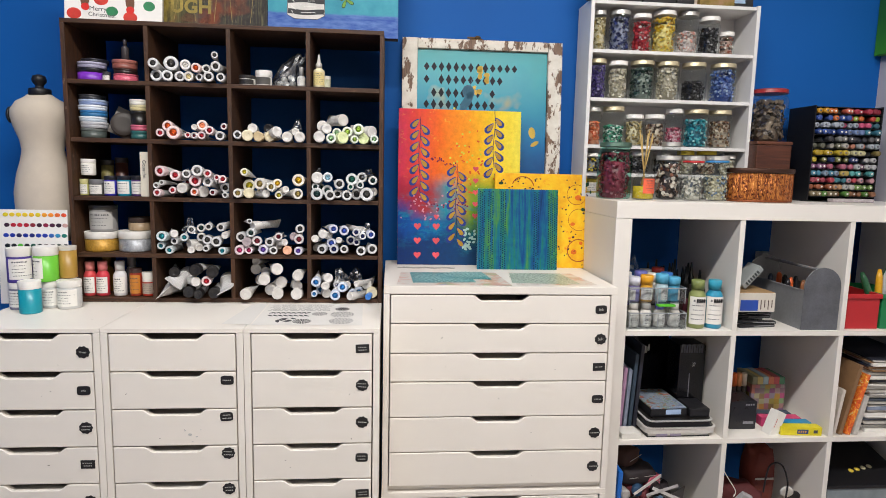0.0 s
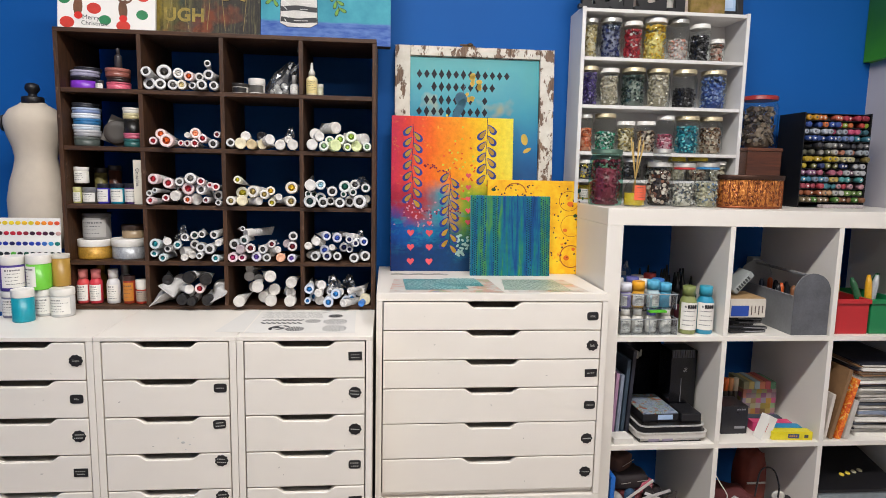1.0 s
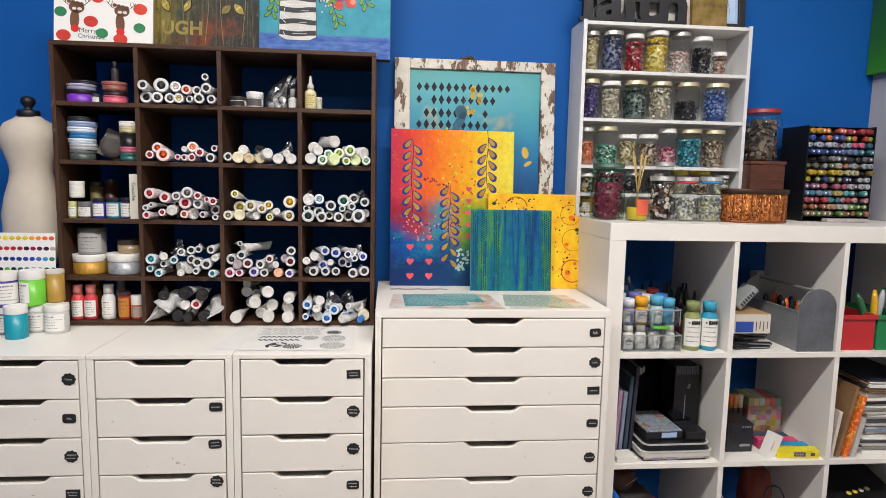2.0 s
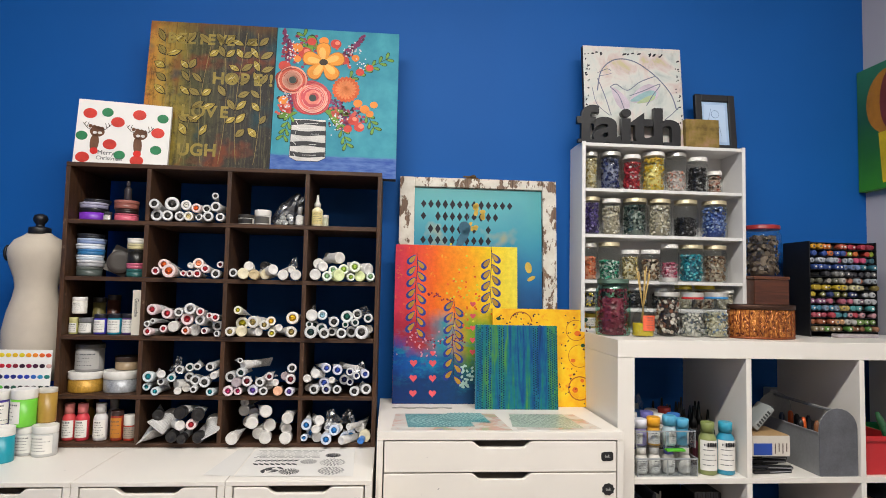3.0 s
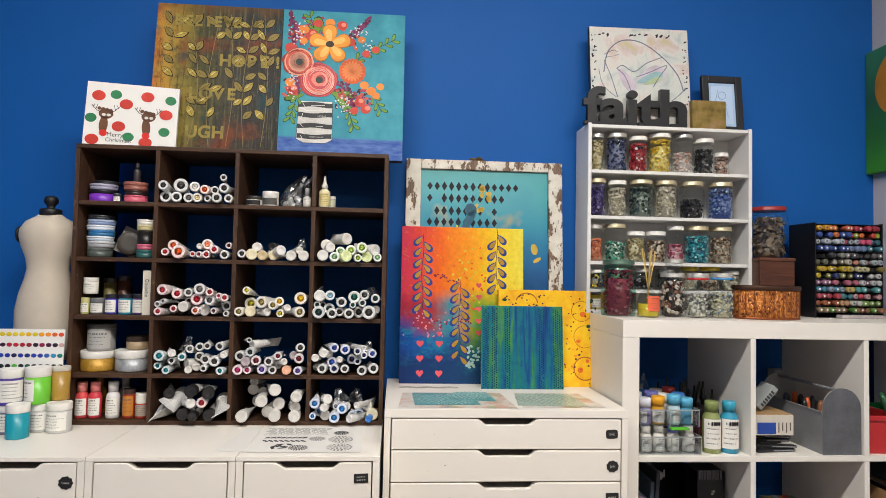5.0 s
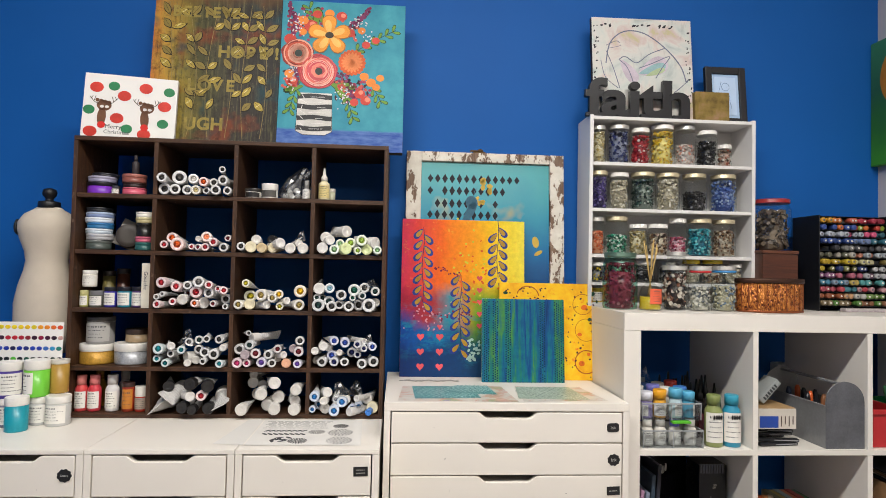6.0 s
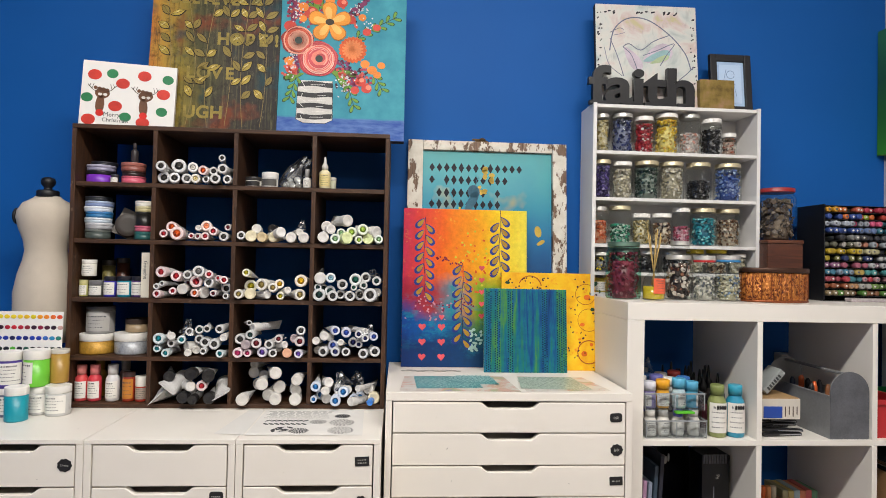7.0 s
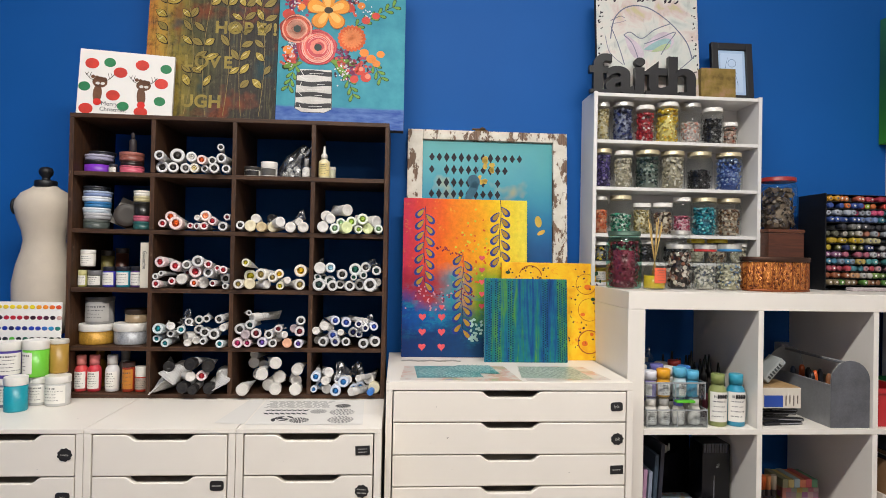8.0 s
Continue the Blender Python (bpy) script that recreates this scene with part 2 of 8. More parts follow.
def drawer_unit(x0, x1, y, top, heights, base, label, labels, dip_w, dip, label_z=0.5):
    """A chest of drawers from x0 to x1 with its front at y. heights: upper edges of the drawers and the last one's lower edge."""
    u = thing("drawer_unit", pose(x0, y, base), label, "drawers", "white drawer units")
    w, h, d, th = x1 - x0, top - base, -y + 0.02, 0.017
    lip = max(0.011, top - heights[0] - 0.002)
    part("top_board", slab(0, w, 0, d, h - lip, h, 0.001), WHITE, u)
    for a, b in ((0, th), (w - th, w)):
        part("side_panel", slab(a, b, 0, d, 0, h - lip - 0.0005, 0.001), WHITE, u)
    part("back_panel", slab(th, w - th, d - 0.008, d, 0.01, h - lip - 0.001, 0), WHITE, u)
    part("bottom_board", slab(th, w - th, 0.02, d - 0.01, 0, 0.012, 0), WHITE, u)
    rng = random.Random(int(x0 * 1000))
    for k in range(len(heights) - 1):
        hi, lo = heights[k] - base - 0.0018, heights[k + 1] - base + 0.0018
        fr = part("drawer", drawer_front(w - 2 * th - 0.0065, hi - lo, dip_w, dip), WHITE, u)
        fr.location = (th + 0.00325, rng.uniform(-0.0012, 0.0012), lo)
        part("drawer_box", slab(0.012, w - 2 * th - 0.016, 0.019, d - 0.03, 0.006, (hi - lo) * 0.62, 0), WHITE, fr)
        for _ in range(rng.choice((0, 1, 1, 2))):
            mark = part("scuff", slab(0, rng.uniform(0.001, 0.006), -0.0003, 0.0001, 0, rng.uniform(0.0006, 0.0018), 0), SCUFF, fr)
            mark.location = (rng.uniform(0.02, w - 0.08), -0.0002, rng.uniform(0.01, (hi - lo) - 0.03))
            mark.rotation_euler = (0, radians(rng.uniform(-60, 60)), 0)
        if labels and k < len(labels) and labels[k] is not None:
            kind, rows, word = labels[k]
            lw, lh = 0.0168, 0.0135
            if kind == 0:
                lw, lh = 0.0180, 0.0115
            pl = part("label_plate", moved(prism(plate_outline(kind, lw, lh), -0.001, 0.0, 0), Matrix()), CHALK, fr, "black chalkboard label")
            pl.location = (w - 2 * th - 0.004 - 0.0265 + rng.uniform(-0.002, 0.002), -0.0004, (hi - lo) * label_z + rng.uniform(-0.002, 0.002))
            if word:
                t = part("label_word", writing(word, 0.012 if len(word) < 4 else 0.0075), CHALK_MARK, pl)
            else:
                t = part("label_bars", bars(rows, lw * 0.75, lh, rng), CHALK_MARK, pl)
            t.location = (0, -0.0014, 0)
            pl.rotation_euler = (0, radians(rng.uniform(-4, 4)), 0)
    return u


UNIT_TOP = 1.1455
ALEX_Z = [1.1325 - 0.1022 * k for k in range(11)]
UNIT = "white drawer unit with cut-out grips, standing side by side"
Y_A, Y_M, Y_E = -0.55, -0.465, -0.40
drawer_unit(-1.7635, -1.4035, Y_A, UNIT_TOP, ALEX_Z, 0.06, UNIT, [(1, 1, "Liners"), (2, 1, "Inks"), (1, 2, ""), (0, 2, ""), (1, 2, ""), (1, 1, "")], 0.112, 0.0155, 0.52)
drawer_unit(-1.402, -1.0435, Y_A, UNIT_TOP, ALEX_Z, 0.06, UNIT, [None, (2, 1, ""), (2, 2, ""), (1, 2, ""), (1, 2, ""), (1, 1, "")], 0.112, 0.0155, 0.80)
drawer_unit(-1.042, -0.6865, Y_A, UNIT_TOP, ALEX_Z, 0.06, UNIT, [(0, 2, ""), (1, 2, ""), (1, 1, ""), (2, 2, ""), (0, 2, ""), (1, 1, "")], 0.112, 0.0155, 0.61)
MT = 1.2455
MID_Z = [1.2215, 1.138, 1.0515, 0.967, 0.8615, 0.7545, 0.650]
drawer_unit(-0.678, -0.008, Y_M, MT - 0.0003, MID_Z, 0.632, "wide white drawer unit stacked on another one", [(2, 1, "Ink"), (1, 1, "Ink"), (0, 1, ""), (2, 1, ""), (1, 1, ""), (1, 1, "")], 0.112, 0.0165)
drawer_unit(-0.679, -0.009, Y_M, 0.6315, [0.613 - 0.093 * k for k in range(7)], 0.045, "wide white drawer unit under another one", [(0, 1, "")] * 6, 0.112, 0.0165)


# ---- square white shelf unit ----
def cube_shelf():
    u = thing("cube_shelf", pose(0, Y_E, 0), "large white cube shelf unit with thick boards, holding art supplies", "shelf")
    d, n = 0.39, 3
    part("top_board", slab(0, 1.137, 0, d, 1.44, 1.49, 0.0012), SHELF_WHITE, u)
    part("bottom_board", slab(0, 1.137, 0, d, 0.0, 0.05, 0.0012), SHELF_WHITE, u)
    for x in (0, 1.087):
        part("side_panel", slab(x, x + 0.05, 0.0008, d, 0.0505, 1.4395, 0.0012), SHELF_WHITE, u)
    for r in range(1, 4):
        z = 1.44 - r * 0.3485
        part("shelf_board", slab(0.0505, 1.0865, 0.002, d, z - 0.008, z + 0.008, 0.0008), SHELF_WHITE, u)
    for c in (1, 2):
        x = 0.05 + c * 0.335 + (c - 1) * 0.016
        for r in range(4):
            hi, lo = 1.44 - r * 0.3485 - (0.0085 if r else 0.0005), 1.44 - (r + 1) * 0.3485 + (0.0085 if r < 3 else 0.0055)
            part("divider", slab(x, x + 0.016, 0.0012, d, lo, hi, 0.0008), SHELF_WHITE, u)
    return u


cube_shelf()


# ---- cubbyhole shelf ----
CX = (-1.616, -1.379, -1.1445, -0.9125, -0.687)
CZ = (1.978, 1.802, 1.634, 1.4615, 1.290, 1.146)
Y_C, BOARD = -0.235, 0.0125


def cubby():
    u = thing("cubby_shelf", pose(0, Y_C, 0), "dark-stained wooden cubbyhole shelf with an open back, holding paint tubes", "shelf")
    d = -Y_C + 0.03
    x0, x1 = CX[0], CX[-1]
    part("top_board", slab(x0, x1, 0, d, CZ[0] - BOARD, CZ[0], 0.0015), WALNUT, u)
    part("bottom_board", slab(x0 + BOARD + 0.0005, x1 - BOARD - 0.0005, 0.001, d, CZ[5], CZ[5] + BOARD, 0.001), WALNUT, u)
    for x in (x0, x1 - BOARD):
        part("side_panel", slab(x, x + BOARD, 0, d, CZ[5], CZ[0] - BOARD - 0.0005, 0.0015), WALNUT_UP, u)
    for z in CZ[1:5]:
        part("shelf_board", slab(x0 + BOARD + 0.0005, x1 - BOARD - 0.0005, 0.002, d, z - BOARD / 2, z + BOARD / 2, 0.001), WALNUT, u)
    tops = [CZ[0] - BOARD] + [z - BOARD / 2 for z in CZ[1:5]]
    lows = [z + BOARD / 2 for z in CZ[1:5]] + [CZ[5] + BOARD]
    for x in CX[1:4]:
        for hi, lo in zip(tops, lows):
            part("divider", slab(x - BOARD / 2, x + BOARD / 2, 0.0008, d, lo + 0.0004, hi - 0.0004, 0.001), WALNUT_UP, u)


cubby()
FLOORS = [z + BOARD / 2 for z in CZ[1:5]] + [CZ[5] + BOARD]

# ---- paint tubes ----
CAP_WHITE = plain("white_cap_plastic", rgb("e2dfda"), 0.35, 0, 0.1, 60, 0.05, 0.3)


def tube_material():
    m, t, b = nodes_of("paint_tube_foil")
    v = coords(t)
    crease = grain(t, v, 60.0, 5, 0.7, 1.0)
    blot = grain(t, v, 26.0, 3)
    info = t.nodes.new("ShaderNodeObjectInfo")
    c = ramp(t, crease, [(0.3, rgb("bdbcbc")), (0.6, rgb("e6e4e1"))])
    c = mixed(t, ramp(t, blot, [(0.6, (0, 0, 0, 1)), (0.68, (0.4, 0.4, 0.4, 1))]), c, rgb("7f8086"))
    rows = t.nodes.new("ShaderNodeTexWave")
    rows.bands_direction = "Y"
    rows.inputs["Scale"].default_value, rows.inputs["Distortion"].default_value, rows.inputs["Detail"].default_value = 42.0, 6.0, 3.0
    t.links.new(v, rows.inputs["Vector"])
    c = mixed(t, ramp(t, rows.outputs[0], [(0.80, (0, 0, 0, 1)), (0.88, (0.4, 0.4, 0.4, 1))]), c, rgb("4a4a50"))
    c = mixed(t, maths(t, "MULTIPLY", info.outputs["Random"], 0.14), c, rgb("97938f"))
    t.links.new(c, b.inputs["Base Color"])
    b.inputs["Roughness"].default_value = 0.33
    relief(t, b, crease, 0.5, 0.003)
    return m


TUBE_BODY = tube_material()


def tube_body_mesh():
    bm = bmesh.new()
    n, rings = 14, []
    for k, (y, a, b) in enumerate([(0.026, 0.5, 0.5), (0.029, 0.80, 0.80), (0.036, 0.86, 0.84), (0.06, 0.94, 0.66), (0.080, 1.04, 0.38), (0.094, 1.10, 0.13), (0.096, 1.12, 0.08), (0.110, 1.12, 0.08)]):
        rings.append([bm.verts.new((a * math.cos(2 * math.pi * i / n), y, b * math.sin(2 * math.pi * i / n))) for i in range(n)])
    for k in range(len(rings) - 1):
        for i in range(n):
            bm.faces.new((rings[k][i], rings[k + 1][i], rings[k + 1][(i + 1) % n], rings[k][(i + 1) % n])).smooth = True
    bm.faces.new(rings[-1])
    bm.faces.new(rings[0][::-1])
    bmesh.ops.recalc_face_normals(bm, faces=bm.faces)
    return bm


def y_lathe(profile, steps=18):
    """Turned round the y axis: (radius, y)."""
    return moved(lathe([(r, -y) for r, y in profile], steps), pose(0, 0, 0, 90, 0, 0))


TUBE_MESH = mesh_of("tube_body", tube_body_mesh(), TUBE_BODY)
CAP_MESH = mesh_of("cap", y_lathe([(0.52, 0.012), (0.54, 0.002), (0.56, 0.0006), (0.60, 0.0), (0.90, 0.0), (0.97, 0.0006), (1.0, 0.0022), (1.0, 0.005), (0.95, 0.025), (0.94, 0.026), (0.78, 0.0265)], 22), CAP_WHITE)
SOLID_CAP = mesh_of("cap", y_lathe([(0.30, 0.0004), (0.34, -0.0002), (0.86, -0.0002), (0.93, 0.0), (0.985, 0.0008), (1.0, 0.0022), (1.0, 0.005), (0.96, 0.025), (0.955, 0.026), (0.8, 0.0265)], 22), CAP_WHITE)
DOT_MESHES = {}


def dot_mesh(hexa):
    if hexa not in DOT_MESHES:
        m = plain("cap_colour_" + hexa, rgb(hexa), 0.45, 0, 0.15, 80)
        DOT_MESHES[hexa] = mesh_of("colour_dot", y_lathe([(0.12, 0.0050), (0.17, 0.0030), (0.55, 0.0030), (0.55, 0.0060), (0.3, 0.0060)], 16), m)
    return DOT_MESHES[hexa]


CAP_MESHES = {}


def cap_mesh(hexa, solid):
    """Milky cap plastic, faintly tinted like the paint inside; closed caps take the whole colour."""
    if (hexa, solid) not in CAP_MESHES:
        data = (SOLID_CAP if solid else CAP_MESH).copy()
        k = 1.0 if solid else 0.26
        tint = tuple(0.84 * (1 - k) + k * v for v in rgb(hexa)[:3]) + (1,)
        data.materials[0] = plain("cap_plastic_" + hexa + ("_closed" if solid else ""), tint, 0.4, 0, 0.12, 40)
        CAP_MESHES[hexa, solid] = data
    return CAP_MESHES[hexa, solid]


# letter: colour of the paint or of the closed cap (k: shade of the cap's hollow, put into the disc's colour), whether
# the cap is closed, words for it
TUBE_KINDS = {
    "k": ("4a4744", False, "a hollow shaded by a dark disc"), "w": ("cfcac2", False, "a pale hollow"), "o": ("ee6420", False, "an orange colour dot"),
    "g": ("85817d", False, "a grey colour dot"), "c": ("d8c48a", False, "a cream colour dot"), "r": ("d0303e", False, "a red colour dot"),
    "d": ("8a2c38", False, "a dark red colour dot"), "p": ("f08c60", False, "a peach colour dot"), "y": ("d8c828", False, "a yellow colour dot"),
    "Y": ("e8b818", False, "a golden yellow colour dot"), "t": ("b39c58", False, "a tan colour dot"), "v": ("a2cc98", False, "a pale green colour dot"),
    "l": ("b4d456", False, "a lime green colour dot"), "n": ("264644", False, "a dark green colour dot"), "b": ("86b0c2", False, "a pale blue colour dot"),
    "e": ("1c6654", False, "a deep green colour dot"), "q": ("2496a2", False, "a turquoise colour dot"), "m": ("cf3a76", False, "a magenta colour dot"),
    "u": ("7452b6", False, "a purple colour dot"), "i": ("4462c8", False, "a blue colour dot"), "j": ("282f6c", False, "a navy blue colour dot"),
    "a": ("3a90dc", False, "a bright blue colour dot"), "W": ("d2cec8", True, "a closed white cap"), "S": ("cfccc8", True, "a closed white cap, set far back"),
    "C": ("ddd3b4", True, "a closed cream cap"), "T": ("c8b48c", True, "a closed tan cap"), "L": ("d2dca4", True, "a closed pale lime cap"),
    "K": ("1d1b1c", True, "a closed black cap"), "P": ("dfa888", True, "a closed peach cap"), "M": ("a89a9e", True, "a closed grey mauve cap"),
    "A": ("3a78c8", True, "a closed blue cap"), "F": ("d6d3cf", True, "its creased foil side showing"), "B": ("d6d3cf", True, "its flat crimped end showing"),
}


def paint_tube(m, r, key):
    dot, solid, words = TUBE_KINDS[key]
    u = thing("paint_tube", m, "creased white paint tube with " + words, "paint tube", "paint tubes in the cubbyholes")
    b = part("tube_body", TUBE_MESH, None, u)
    c = part("cap", cap_mesh(dot, solid), None, u)
    for o in (b, c):
        o.scale = (r, 1, r)
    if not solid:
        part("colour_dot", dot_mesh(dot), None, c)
    return u


def fill_cell(col, row, tubes):
    """Tubes lying on one another, caps towards the room: millimetres from the cell's lower left corner, radius, kind."""
    rng = random.Random(col * 10 + row)
    x0, x1, floor = CX[col] + BOARD / 2, CX[col + 1] - (BOARD if col == 3 else BOARD / 2), FLOORS[row]
    placed = []
    for item in sorted((q.split(",") for q in tubes.split()), key=lambda q: float(q[1])):
        x, z, r, key = x0 + float(item[0]) / 1000, floor + float(item[1]) / 1000, float(item[2]) / 1000, item[3]
        r = 0.026 if key == "B" else min(r, 0.021)
        x = min(max(x, x0 + r + 0.001), x1 - r - 0.001)
        y = Y_C + (rng.uniform(-0.030, -0.014) if row == 4 else rng.uniform(-0.018, 0.006))
        for px, py, pz, pr in placed:
            if math.hypot(px - x, pz - z) < (r + pr) * 0.93 and abs(py - y) < 0.026:
                y = max(y, py + 0.027)
        y = min(y, Y_C + 0.075)
        if key == "S":
            y = Y_C + 0.075
        if key == "B":
            y = Y_C - 0.030
        placed.append((x, y, z, r))
        yaw = rng.gauss(4, 9)
        left, right = math.degrees((x - x0 - r) / 0.115), math.degrees((x1 - x - r) / 0.115)
        yaw = max(-right, min(left, yaw))
        if key == "F":
            yaw = max(-right, min(left, rng.choice((-38, 34, 42))))
        if key == "B":
            m = pose(x, y + 0.110, z + 0.012, rng.uniform(-9, -5), 0, 180 + yaw) @ pose(0, 0, 0, 0, rng.choice((-38, -26, 30, 42)), 0)
        else:
            m = pose(x, y, z, rng.uniform(-9, 3), 0, yaw) @ pose(0, 0, 0, 0, rng.uniform(0, 360) if key != "F" else rng.uniform(60, 120), 0)
        paint_tube(m, r, key)


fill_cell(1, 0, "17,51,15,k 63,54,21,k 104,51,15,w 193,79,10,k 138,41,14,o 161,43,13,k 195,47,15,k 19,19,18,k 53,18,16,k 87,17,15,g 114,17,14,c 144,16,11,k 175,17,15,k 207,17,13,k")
fill_cell(1, 1, "44,41,16,o 23,20,12,r 69,21,20,o 106,15,9,r 125,14,10,d 146,15,12,r 139,47,16,p 172,30,13,r 209,43,10,d 198,15,14,k 124,39,9,W")
fill_cell(1, 2, "23,79,16,r 63,68,16,r 98,72,13,g 132,83,17,g 163,75,12,r 188,64,9,r 207,59,12,r 122,52,18,r 160,50,15,g 10,36,9,g 26,45,8,g 13,15,12,r 55,23,11,r 83,29,16,W 121,19,12,o 142,19,18,F 173,18,10,d 205,32,15,k 211,11,9,k 90,47,10,d")
fill_cell(2, 1, "16,20,13,k 57,41,15,W 48,18,17,C 79,16,15,T 98,43,14,K 107,17,16,C 134,32,16,F 163,17,16,W 186,33,12,W 202,17,16,W")
fill_cell(3, 1, "98,72,18,W 34,53,17,W 50,44,15,F 27,20,17,F 77,35,14,v 110,38,16,l 144,46,17,l 63,16,15,v 99,19,18,L 134,14,12,l 159,18,17,L 186,39,19,F 196,17,13,v")
fill_cell(2, 2, "36,82,12,y 39,40,19,y 80,47,18,t 16,18,14,t 44,18,17,C 77,25,11,y 129,49,14,Y 114,39,14,t 194,60,19,Y 134,13,12,y 157,31,11,W 193,18,17,t 98,18,13,F")
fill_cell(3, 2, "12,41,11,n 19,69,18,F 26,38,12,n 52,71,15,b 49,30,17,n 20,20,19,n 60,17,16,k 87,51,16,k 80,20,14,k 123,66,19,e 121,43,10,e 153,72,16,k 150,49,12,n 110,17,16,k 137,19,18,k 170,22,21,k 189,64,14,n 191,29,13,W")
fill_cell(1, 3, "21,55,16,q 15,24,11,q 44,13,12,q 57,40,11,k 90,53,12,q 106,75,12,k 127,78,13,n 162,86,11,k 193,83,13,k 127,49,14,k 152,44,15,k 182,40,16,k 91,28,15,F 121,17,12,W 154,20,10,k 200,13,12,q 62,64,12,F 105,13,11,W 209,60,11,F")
fill_cell(1, 4, "54,81,16,K 122,92,18,K 174,87,18,K 154,58,15,r 101,24,17,K 130,18,14,K 176,22,17,K 40,20,17,B 71,50,17,B 203,34,16,B 123,56,15,F")
fill_cell(2, 3, "48,104,8,k 50,87,14,F 17,53,16,k 50,68,14,n 40,41,14,M 71,45,15,d 105,40,14,k 133,57,12,d 18,16,15,m 44,15,12,m 86,17,15,u 117,14,13,k 130,24,11,F 160,16,14,P 176,56,13,M 196,50,15,d 198,82,14,k 194,15,13,u 152,39,11,F")
fill_cell(3, 3, "69,83,14,i 102,79,15,i 139,75,12,j 160,64,11,j 185,68,13,i 13,54,12,W 38,68,14,F 60,37,16,i 70,21,14,j 120,45,15,j 139,42,11,j 13,20,12,W 32,19,15,k 102,22,13,k 153,16,15,k 189,22,16,k 49,57,13,F 159,82,9,F 86,50,10,W")
fill_cell(2, 4, "47,80,17,S 48,106,14,S 62,46,18,S 77,73,15,S 93,64,18,W 132,97,18,W 138,50,18,W 193,76,17,W 104,26,18,W 131,19,18,W 189,19,18,W 37,19,18,W 188,40,16,W")
fill_cell(3, 4, "16,56,15,a 11,20,10,a 27,24,16,a 48,18,15,W 76,17,16,a 76,40,11,j 96,38,16,a 128,16,15,a 120,14,13,F 146,16,15,a 170,40,16,F 192,19,18,C 45,46,13,W 53,66,15,F 110,40,13,F 141,54,10,F 177,11,10,A")

# ---- pots and bottles ----
PLASTIC = {}


def plastic(hexa, rough=0.35, coat=0.0):
    if (hexa, rough) not in PLASTIC:
        PLASTIC[hexa, rough] = plain("plastic_" + hexa, rgb(hexa), rough, 0, 0.1, 40, 0.04)
    return PLASTIC[hexa, rough]


def clear_glass(name, tint, gloss=0.06, sheen=0.03):
    """Thin clear glass: light goes through, the surface shines."""
    m = bpy.data.materials.new(name)
    m.use_nodes = True
    t = m.node_tree
    t.nodes.clear()
    out = t.nodes.new("ShaderNodeOutputMaterial")
    clear = add(t, "ShaderNodeBsdfTransparent", Color=tint)
    shine = add(t, "ShaderNodeBsdfGlossy", Roughness=gloss)
    rim = add(t, "ShaderNodeLayerWeight", Blend=0.5)
    edge = maths(t, "ADD", maths(t, "MULTIPLY", maths(t, "POWER", rim.outputs["Facing"], 3.0), 0.50), sheen)
    wave = grain(t, coords(t), 40.0, 2)
    bump = add(t, "ShaderNodeBump", Strength=0.25, Distance=0.004)
    t.links.new(wave, bump.inputs["Height"])
    t.links.new(bump.outputs[0], shine.inputs["Normal"])
    mix = t.nodes.new("ShaderNodeMixShader")
    for a, b in ((edge, mix.inputs[0]), (clear.outputs[0], mix.inputs[1]), (shine.outputs[0], mix.inputs[2]), (mix.outputs[0], out.inputs[0])):
        t.links.new(a, b)
    return m


GLASS = clear_glass("clear_jar_glass", (0.90, 0.92, 0.915, 1))
GREEN_GLASS = clear_glass("green_jar_glass", (0.55, 0.80, 0.72, 1))
CLEAR_PLASTIC = clear_glass("clear_plastic", (0.9, 0.92, 0.93, 1), 0.14, 0.07)
WRAP = clear_glass("crinkled_film", (0.74, 0.76, 0.78, 1), 0.34, 0.18)


def film_wrap(col, row, u, z, w, h, lean, seed):
    """A stiff creased film bag end that sticks up from the tubes."""
    ob = thing("film_wrapper", pose(CX[col] + (CX[col + 1] - CX[col]) * u, Y_C + 0.012, FLOORS[row] + z, -14, lean, 9 * seed - 30), "creased clear film wrapper sticking up from paint tubes", "wrapper", "film wrappers")
    bm = bmesh.new()
    n, rng = 7, random.Random(seed)
    rows = []
    for i in range(n):
        q = i / (n - 1)
        half = w / 2 * (1 - 0.72 * q)
        rows.append([bm.verts.new((half * (2 * k / 5 - 1), rng.uniform(-0.006, 0.006) * (1 - q * 0.5), h * q + rng.uniform(-0.002, 0.002))) for k in range(6)])
    for i in range(n - 1):
        for k in range(5):
            bm.faces.new((rows[i][k], rows[i][k + 1], rows[i + 1][k + 1], rows[i + 1][k]))
    part("film", bm, WRAP, ob).visible_shadow = False


for k_, q in enumerate(((1, 3, 0.42, 0.066, 0.050, 0.045, 6), (1, 2, 0.36, 0.055, 0.030, 0.040, 34), (2, 1, 0.84, 0.040, 0.034, 0.032, 8), (3, 2, 0.08, 0.060, 0.030, 0.040, 22), (3, 2, 0.82, 0.070, 0.055, 0.028, -6), (3, 3, 0.78, 0.070, 0.040, 0.032, 10), (3, 4, 0.46, 0.050, 0.060, 0.048, -16), (3, 4, 0.62, 0.050, 0.070, 0.050, 24), (2, 3, 0.62, 0.048, 0.045, 0.026, -20), (2, 2, 0.42, 0.040, 0.040, 0.026, 14))):
    film_wrap(*q, k_ + 1)
SILVER = plain("zinc_lid", rgb("c4c2bc"), 0.35, 0.6, 0.15, 40)
GOLD_LID = plain("gold_lid", rgb("cfc2a0"), 0.35, 0.45, 0.15, 40)
